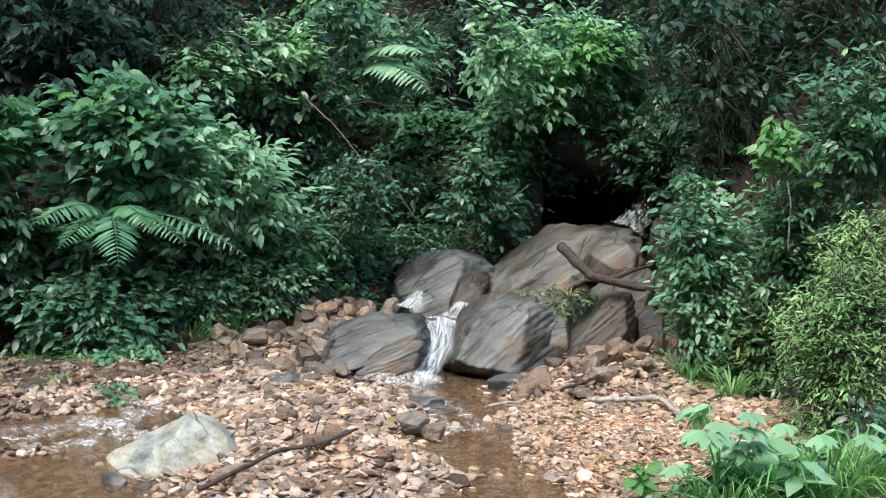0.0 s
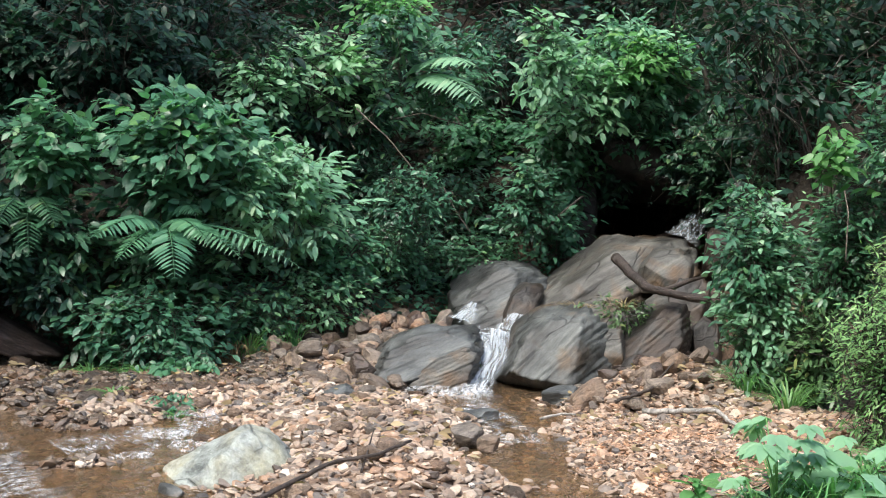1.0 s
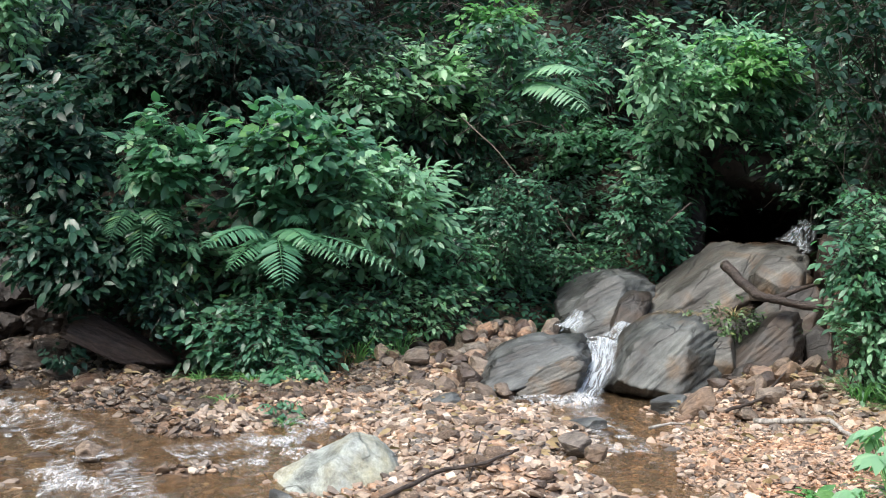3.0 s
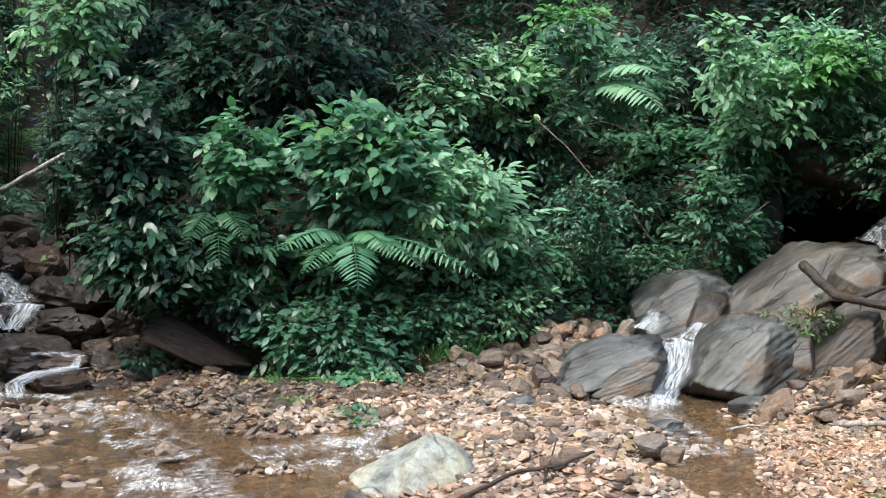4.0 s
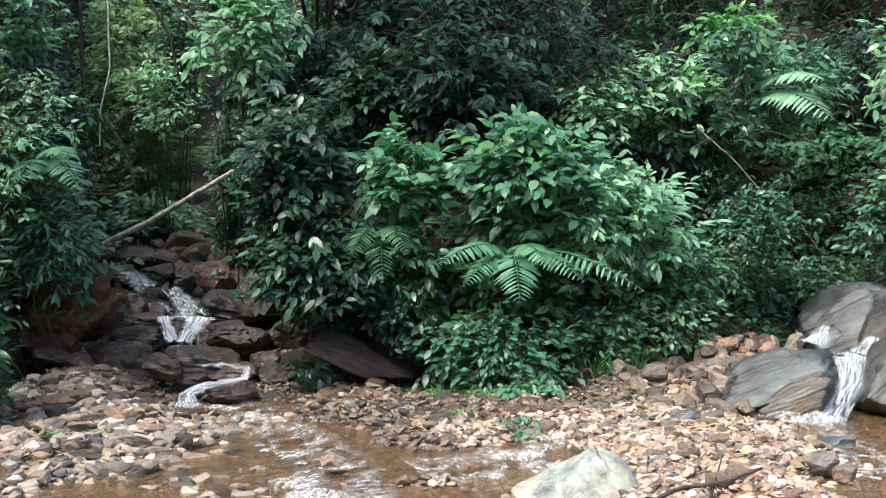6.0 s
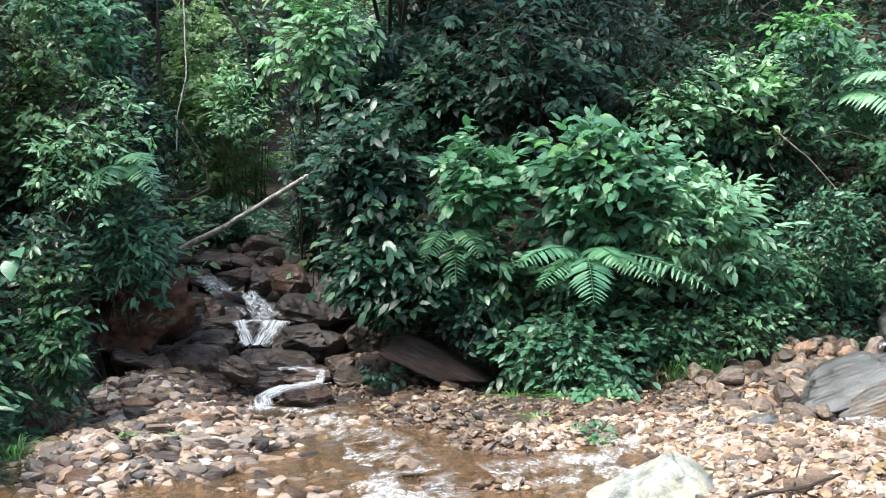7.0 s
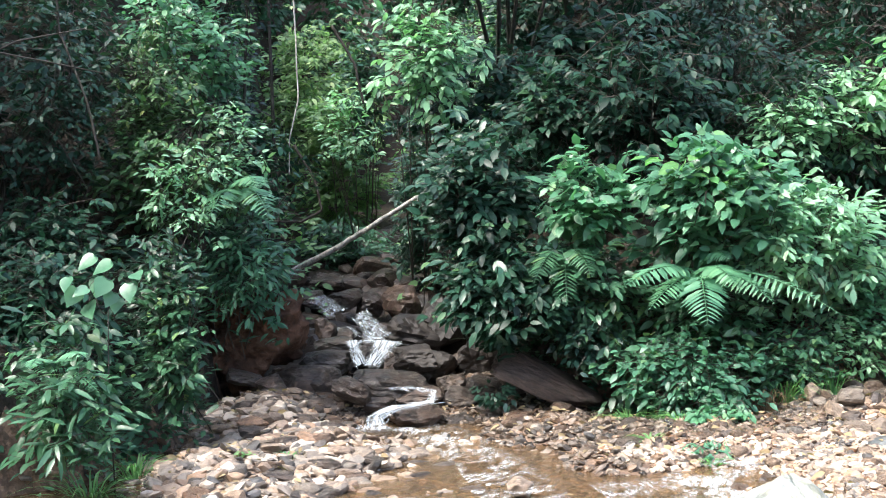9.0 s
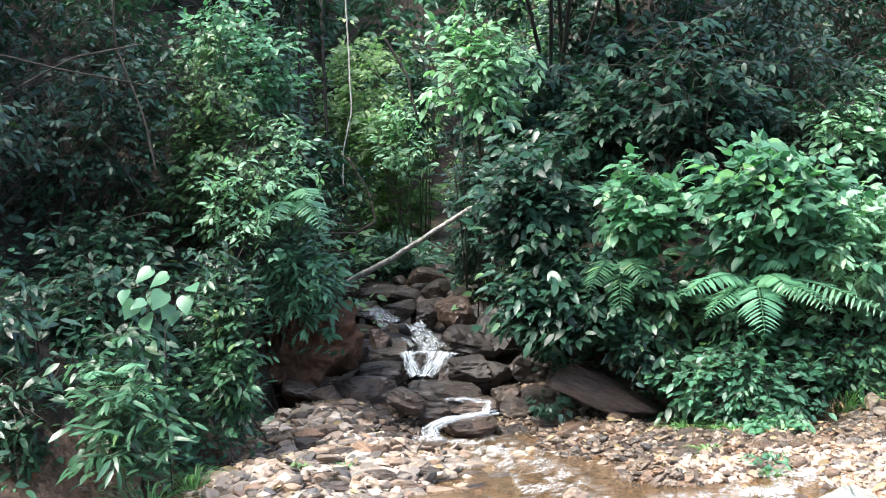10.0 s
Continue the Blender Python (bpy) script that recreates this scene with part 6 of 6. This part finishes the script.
# ---- grass and herbs ----
def tuft(name, x, y, count, height, spread, width, mat, label, seed, bend=0.6, z=None, category="grass", group=""):
    """A clump of arching blades, each a folded, tapered strip."""
    rng = np.random.default_rng(seed)
    v, f = [], []
    for _ in range(count):
        a_ = rng.uniform(0, 6.283)
        r = spread * 0.25 * rng.uniform(0, 1)
        b_ = np.array([math.cos(a_) * r, math.sin(a_) * r, -0.02])
        d = np.array([math.cos(a_), math.sin(a_), 0])
        hgt, sp, w = height * rng.uniform(0.5, 1.1), spread * rng.uniform(0.3, 1.1), width * rng.uniform(0.7, 1.2)
        side = np.array([-d[1], d[0], 0])
        o = len(v)
        for i in range(6):
            t = i / 5
            p = b_ + d * sp * t ** 1.6 + np.array([0, 0, hgt * (t - bend * t ** 3)])
            ww = w * (1 - t ** 2) + 0.001
            v += [p - side * ww / 2, p + np.array([0, 0, -ww * 0.2]), p + side * ww / 2]
        for i in range(5):
            for j in range(2):
                k = o + i * 3 + j
                f.append((k, k + 1, k + 4, k + 3))
    ob = new(name, mesh_of(name, v, f, mat))
    ob.location = (x, y, ground_z(x, y) if z is None else z)
    return tagged(ob, label, category, group)


FORE = "grass tufts of the foreground bank"
for i, (x, y, z, n, h, s, w) in enumerate((
        (2.75, 5.49, 0.15, 90, 0.6, 0.45, 0.014), (3.03, 5.54, 0.15, 110, 0.74, 0.5, 0.016), (3.26, 5.48, 0.15, 110, 0.76, 0.5, 0.016),
        (2.58, 5.44, 0.12, 80, 0.34, 0.4, 0.012), (3.54, 5.65, 0.15, 90, 0.55, 0.45, 0.016), (2.73, 5.18, 0.15, 90, 0.5, 0.45, 0.014))):
    tuft("grass_tuft", x, y, n, h, s, w, M_grass, "fresh green grass tuft with arching blades", 700 + i, group=FORE)


def palmate(x, y, z, seed, leaves, height, size, mat, label):
    """A herb whose leaves have five spread lobes."""
    rng = np.random.default_rng(seed)
    root = new("herb")
    gz = ground_z(x, y)
    root.location = (x, y, gz)
    v0, f0 = leaf_shape(1.0, 0.42, 0.15, 0.25)
    for i in range(leaves):
        a_ = rng.uniform(0, 6.283)
        top = np.array([math.cos(a_) * height * 0.45 * rng.uniform(0.2, 1), math.sin(a_) * height * 0.45 * rng.uniform(0.2, 1), height * rng.uniform(0.55, 1.0)])
        stalk = part_of("stalk", tubes("stalk", [([(0, 0, -0.03), top * [0.3, 0.3, 0.6], top], 0.006, 0.003)], M_grass, 4), root)
        d0 = np.array([math.cos(a_), math.sin(a_) - 0.6, -0.25])
        d0 /= np.linalg.norm(d0)
        side = np.cross(d0, (0, 0, 1))
        angs = (-1.2, -0.6, 0, 0.6, 1.2)
        turn = frames_of(np.array([d0 * math.cos(g) + side * math.sin(g) for g in angs]), 1.0, rng, 0.1)
        v, f = [top], []
        for k in range(5):
            s = size * (1.0, 0.85, 0.6)[abs(k - 2)] * rng.uniform(0.9, 1.1)
            o = len(v) - 1
            v += list((v0[1:] @ turn[k].T) * s + top)
            f += [tuple(q + o if q else 0 for q in t) for t in f0]
        part_of("leaf", mesh_of("leaf", v, f, mat), stalk)
    return tagged(root, label, "herb", "broad-leaved herbs of the foreground bank")


for i, (x, y, z, n, h, s) in enumerate(((2.76, 5.6, 0.15, 10, 0.6, 0.15), (2.63, 5.51, 0.12, 6, 0.38, 0.11), (2.9, 5.63, 0.15, 8, 0.58, 0.12), (3.13, 5.51, 0.15, 7, 0.5, 0.12), (3.36, 5.45, 0.15, 7, 0.5, 0.12))):
    # glare on the foreground herbs is put into the pale leaf colour
    palmate(x, y, z, 740 + i, n, h, s, M_leaf_pale, "pale green herb with lobed leaves, bright light in its colour")
crown(3.07, 5.38, 0.27, 0.35, 0.3, 0.3, 750, (0.22, 0.11), M_leaf_pale, "herb with large pointed pale leaves", 12, 3, name="herb", category="herb", group="broad-leaved herbs of the foreground bank", twig=0.1)
crown(3.09, 5.72, 0.12, 1.05, 0.31, 0.5, 752, (0.06, 0.03), M_leaf_bright, "low bright green herbs on the bank", 1500, 7, name="herb", category="herb", group="broad-leaved herbs of the foreground bank", twig=0.12)
crown(2.5, 5.89, 0.14, 0.17, 0.2, 0.15, 751, (0.12, 0.07), M_leaf_young, "seedling with two pale green leaves", 6, 3, name="herb", category="herb", group="broad-leaved herbs of the foreground bank", twig=0.06)
for i, (x, y, z, n, h, s, w, mat, lab) in enumerate((
        (0.5, 10.69, 0.31, 60, 0.5, 0.35, 0.012, M_straw, "dry straw-coloured grass hanging from the bank"), (0.64, 10.78, 0.32, 50, 0.5, 0.4, 0.014, M_grass, "long green grass at the thicket's foot"),
        (1.01, 10.95, 0.3, 30, 0.5, 0.25, 0.014, M_grass, "long green grass at the thicket's foot"), (-0.58, 10.38, 0.07, 60, 0.22, 0.3, 0.01, M_grass, "short green grass on the gravel"),
        (-0.18, 10.2, 0.07, 60, 0.2, 0.3, 0.01, M_grass, "short green grass on the gravel"), (0.05, 8.9, -0.01, 40, 0.16, 0.16, 0.012, M_grass, "small green weed between the stones"),
        (-0.37, 9.39, -0.01, 40, 0.14, 0.2, 0.012, M_grass, "small green weed between the stones"), (-2.71, 8.37, 0.04, 25, 0.14, 0.12, 0.014, M_grass, "small green weed between the stones"),
        (3.91, 8.44, 0.07, 60, 0.4, 0.4, 0.012, M_grass, "grass at the foot of the bank"), (3.98, 7.96, 0.07, 60, 0.45, 0.4, 0.012, M_grass, "grass at the foot of the bank"),
        (-3.76, 7.62, 0.17, 60, 0.4, 0.4, 0.014, M_grass, "grass hanging at the stream bank"), (-3.72, 8.2, 0.22, 50, 0.35, 0.3, 0.012, M_grass, "grass hanging at the stream bank"),
        (4.01, 10.24, 0.45, 60, 0.22, 0.25, 0.01, M_grass, "grass growing in a cleft of the rocks"), (3.65, 10.27, 0.6, 40, 0.18, 0.25, 0.01, M_straw, "dry grass in a cleft of the rocks"), (3.29, 10.39, 0.58, 40, 0.14, 0.25, 0.01, M_straw, "dry grass in a cleft of the rocks"))):
    tuft("grass_tuft", x, y, n, h, s, w, mat, lab, 760 + i, z=z if i in (12, 13, 14) else None)
crown(-2.96, 8.23, 0.05, 0.13, 0.11, 0.12, 781, (0.05, 0.03), M_glade, "small yellow-leaved plant between the stones", 24, 4, name="herb", category="herb", twig=0.06)
crown(0.12, 10, 0.14, 0.69, 0.26, 0.4, 782, (0.08, 0.045), M_leaf_bright, "light green herbs at the edge of the gravel", 260, 6, name="herb", category="herb", twig=0.12)
crown(0.03, 9, 0.03, 0.31, 0.16, 0.2, 783, (0.05, 0.028), M_leaf_bright, "small weed at the stones", 90, 6, name="herb", category="herb", twig=0.08)
crown(-1.68, 10.77, 0.24, 0.38, 0.23, 0.3, 784, (0.07, 0.04), M_leaf_dark, "small weed under the slab", 120, 6, name="herb", category="herb", twig=0.08)


# ---- wood: sticks, logs, vines, trunks ----
def wood(name, pts, r0, r1, mat, label, category, twigs=(), sides=8, group=""):
    fine = []
    pts = np.array(pts, float)
    t = np.linspace(0, 1, len(pts))
    rng = np.random.default_rng(int(abs(pts[0, 0]) * 100) + len(name))
    for s in np.linspace(0, 1, 6 * len(pts)):
        fine.append(np.array([np.interp(s, t, pts[:, k]) for k in range(3)]) + rng.normal(size=3) * min(r0, 0.02) * 0.14)
    lines = [(fine, r0, r1)] + [(tw, r1 * 0.9, r1 * 0.4) for tw in twigs]
    return tagged(new(name, tubes(name, lines, mat, sides)), label, category, group)


def lying(*pts, lift=0.03):
    return [(x, y, ground_z(x, y) + lift) for x, y, _ in pts]


wood("stick", lying((0.41, 6.31, 0), (0.82, 6.64, 0), (1.03, 6.62, 0), (1.25, 6.77, 0), lift=0.085), 0.014, 0.008, M_wetwood, "dark wet driftwood stick lying on the pebbles", "stick",
     [[(0.96, 6.55, 0.13), (1.07, 6.88, 0.28)]])
wood("stick", lying((3.09, 8.26, 0.1), (3.28, 8.03, 0.1), (3.35, 7.68, 0.1), (3.3, 7.24, 0.1), lift=0.06), 0.022, 0.012, M_pole, "pale curved stick at the edge of the gravel bar", "stick")
wood("stick", lying((2.44, 8.45, 0.05), (2.6, 8.5, 0.05), (2.63, 8.29, 0.05), lift=0.07), 0.012, 0.006, M_pole, "thin stick across the shallow water", "stick")
wood("stick", lying((2.97, 8.48, 0.1), (3.24, 8.53, 0.1), (3.57, 8.83, 0.1), lift=0.1), 0.014, 0.007, M_wetwood, "thin dark branch among the stones", "stick")
wood("fallen_log", [(3.65, 10.5, 1), (3.7, 10.25, 0.88), (3.74, 10, 0.79), (3.92, 9.95, 0.75), (4.21, 9.9, 0.69)], 0.045, 0.03, M_wetwood, "dark wet log lying across the rocks", "log",
     [[(3.86, 9.97, 0.76), (4.12, 10.1, 0.83), (4.33, 10.2, 0.87)]], 10)
wood("leaning_pole", [(-4.38, 13.51, 1.14), (-3.76, 13.38, 1.42), (-3.22, 13.21, 1.71), (-2.64, 12.93, 2.01)], 0.032, 0.02, M_pole, "pale bare tree pole leaning across the gully", "pole")
VINES = "vines and bare stems"
for i, (r, mat, pts) in enumerate((
        (0.009, M_pole, [(-3.86, 12.41, 4.06), (-3.84, 12.42, 3.45), (-3.83, 12.42, 2.9), (-3.92, 12.39, 2.51), (-3.93, 12.39, 2.12)]),
        (0.02, M_bark, [(-4.04, 14.44, 3.93), (-3.8, 14.51, 3.48), (-3.71, 14.53, 3.03)]),
        (0.016, M_bark, [(-4.18, 13.36, 2.52), (-3.98, 13.42, 2.16), (-3.91, 13.44, 1.83), (-4.12, 13.38, 1.71), (-4.52, 13.25, 1.73)]),
        (0.008, M_twig, [(1.65, 11.99, 2.25), (1.93, 11.84, 1.98), (2.18, 11.8, 1.68), (2.45, 11.85, 1.37)]),
        (0.007, M_bark, [(2.02, 12.03, 2.17), (2.27, 11.99, 2.23), (2.63, 11.91, 2.12)]),
        (0.006, M_twig, [(2.18, 11.8, 1.24), (2.26, 11.79, 1.5), (2.25, 11.89, 1.65)]),
        (0.006, M_twig, [(2.68, 11.7, 1.14), (2.54, 11.73, 1.34), (2.45, 11.85, 1.55)]),
        (0.012, M_bark, [(3.46, 11.8, 1.23), (3.56, 11.67, 1.37), (3.74, 11.72, 1.5)]),
        (0.025, M_bark, [(4.89, 11.61, 2.5), (4.85, 11.63, 2.71), (4.79, 11.65, 2.92)]),
        (0.005, M_twig, [(4.17, 7.63, 1.15), (4.18, 7.63, 1.46), (4.2, 7.73, 1.6)]),
        (0.012, M_bark, [(5.13, 10.85, 2.25), (5.19, 10.82, 2.65), (5.24, 10.8, 2.89)]),
        (0.01, M_bark, [(0.01, 12.6, 2.53), (-0.02, 12.6, 2.96), (-0.07, 12.6, 3.49)]),
        (0.006, M_twig, [(0.09, 12.5, 2.47), (0.01, 12.5, 2.74), (-0.15, 12.6, 3.12)]),
        (0.01, M_bark, [(-4.39, 9.21, 2.18), (-4.46, 9.17, 2.6), (-4.68, 9.18, 3.16), (-4.69, 9.17, 3.5)]),
        (0.008, M_bark, [(-5.25, 8.75, 2.83), (-4.9, 8.95, 3.05), (-4.46, 9.17, 3.15)]),
        (0.008, M_bark, [(-5.38, 8.66, 3.07), (-4.96, 8.8, 2.95), (-4.35, 9.22, 2.82)]),
        (0.01, M_pole, [(-3.73, 7.53, 0.39), (-3.75, 7.52, 0.64), (-3.74, 7.52, 0.8)]),
        (0.03, M_bark, [(-5.6, 17.11, 1.63), (-5.63, 17.1, 2.93), (-5.66, 17.09, 5)]),
        (0.022, M_bark, [(-4.96, 14.16, 1.76), (-5.02, 14.14, 2.71), (-4.92, 14.17, 4.43)]))):
    wood("vine", pts, r, r * 0.7, mat, "thin bare stem among the leaves", "vine", group=VINES, sides=6)


ROOTS = "roots hanging from the earth bank"
for i, pts in enumerate((
        [(-4.25, 10.62, 1.09), (-4.2, 10.5, 0.84), (-4.27, 10.5, 0.58)],
        [(-4.14, 10.62, 1.06), (-4.08, 10.5, 0.9), (-4.16, 10.5, 0.73)],
        [(-4.06, 10.62, 1.05), (-4.02, 10.5, 0.85), (-4, 10.5, 0.65)],
        [(-3.95, 10.62, 1.08), (-3.89, 10.5, 0.85), (-3.95, 10.5, 0.62)],
        [(-3.93, 10.62, 0.98), (-3.9, 10.5, 0.81), (-3.84, 10.5, 0.62)],
        [(-3.81, 10.62, 1.05), (-3.81, 10.5, 0.81), (-3.75, 10.5, 0.55)],
        [(-3.74, 10.62, 1.11), (-3.67, 10.5, 0.88), (-3.75, 10.5, 0.64)])):
    wood("root", pts, 0.008, 0.004, M_bark, "thin dark root hanging down the bare earth", "root", group=ROOTS, sides=5)


crown(3.61, 10.23, 0.56, 0.75, 0.37, 0.4, 785, (0.05, 0.025), M_leaf_olive, "low weeds growing between the rocks", 420, 6, name="herb", category="herb", twig=0.1)


# ---- fallen leaves ----
def litter():
    rng = np.random.default_rng(881)
    pts = np.stack([rng.uniform(-4, 4, 3000), rng.uniform(6.2, 11.5, 3000)], -1)
    pts = pts[(rng.uniform(0, 1, len(pts)) < stone_density(pts[:, 0], pts[:, 1])) & (land(pts[:, 0], pts[:, 1]) > 0.0)][:700]
    at = np.column_stack([pts, land(pts[:, 0], pts[:, 1]) + rng.uniform(0.03, 0.07, len(pts))])
    a_ = rng.uniform(0, 6.283, len(at))
    dirs = np.stack([np.cos(a_), np.sin(a_), rng.uniform(-0.3, 0.3, len(at))], -1)
    ob = new("leaf_litter", scatter_leaves("leaf_litter", leaf_shape(0.07, 0.03, 0.25, 0.3), at, frames_of(dirs, 1.0, rng, 0.6), rng.uniform(0.5, 1.3, len(at)), M_straw))
    tagged(ob, "dry brown fallen leaves on the stones", "leaf litter", kind="stuff")


litter()


def motions():
    """The water runs: strands slide down the falls, foam flecks drift, broken water bobs."""
    for ob, pts, aside, start, period in FALLS:
        rows, t = [], -start
        while t < 10.0 + period:
            for s, dt, deep in ((0.0, 0.0, 0.02), (0.5, 0.4, -0.03), (1.0, 0.75, 0.02), (0.5, 0.9, 0.25)):
                tt = t + dt * period
                p, d = along(pts, s)
                side = Vector(np.cross(d, (0, -0.6, 0.8))).normalized()
                q = Vector(p) + side * aside + Vector((0, deep, -0.3 * max(0, deep)))
                turn = Vector(d).to_track_quat("Z", "Y").to_matrix().to_4x4()
                rows.append((tt, Matrix.Translation(q) @ turn))
            t += period
        inside = [r for r in rows if 0.0 < r[0] < 10.0]
        walk(ob, [(0.0, inside[0][1])] + inside + [(10.0, inside[-1][1])])
    for k, (ob, run, a_, bob) in enumerate(FLECKS):
        if bob:
            x, y, z = run[0]
            rows = [(0.4 * i, pose(x + bob * math.sin(i * 1.9 + k), y + bob * math.cos(i * 1.3 + k), z + 0.3 * bob * math.sin(i * 2.4 + k), 0, 0, a_ + 4 * math.sin(i * 1.1 + k))) for i in range(26)]
        else:
            rows = []
            for i in range(11):
                p, d = along(run, a_ + 0.055 * i)
                rows.append((float(i), pose(p[0] + 0.08 * math.sin(k * 2.3 + i * 0.6), p[1], 0.012, 0, 0, 20 * math.sin(k + i * 0.5))))
        walk(ob, rows)


motions()
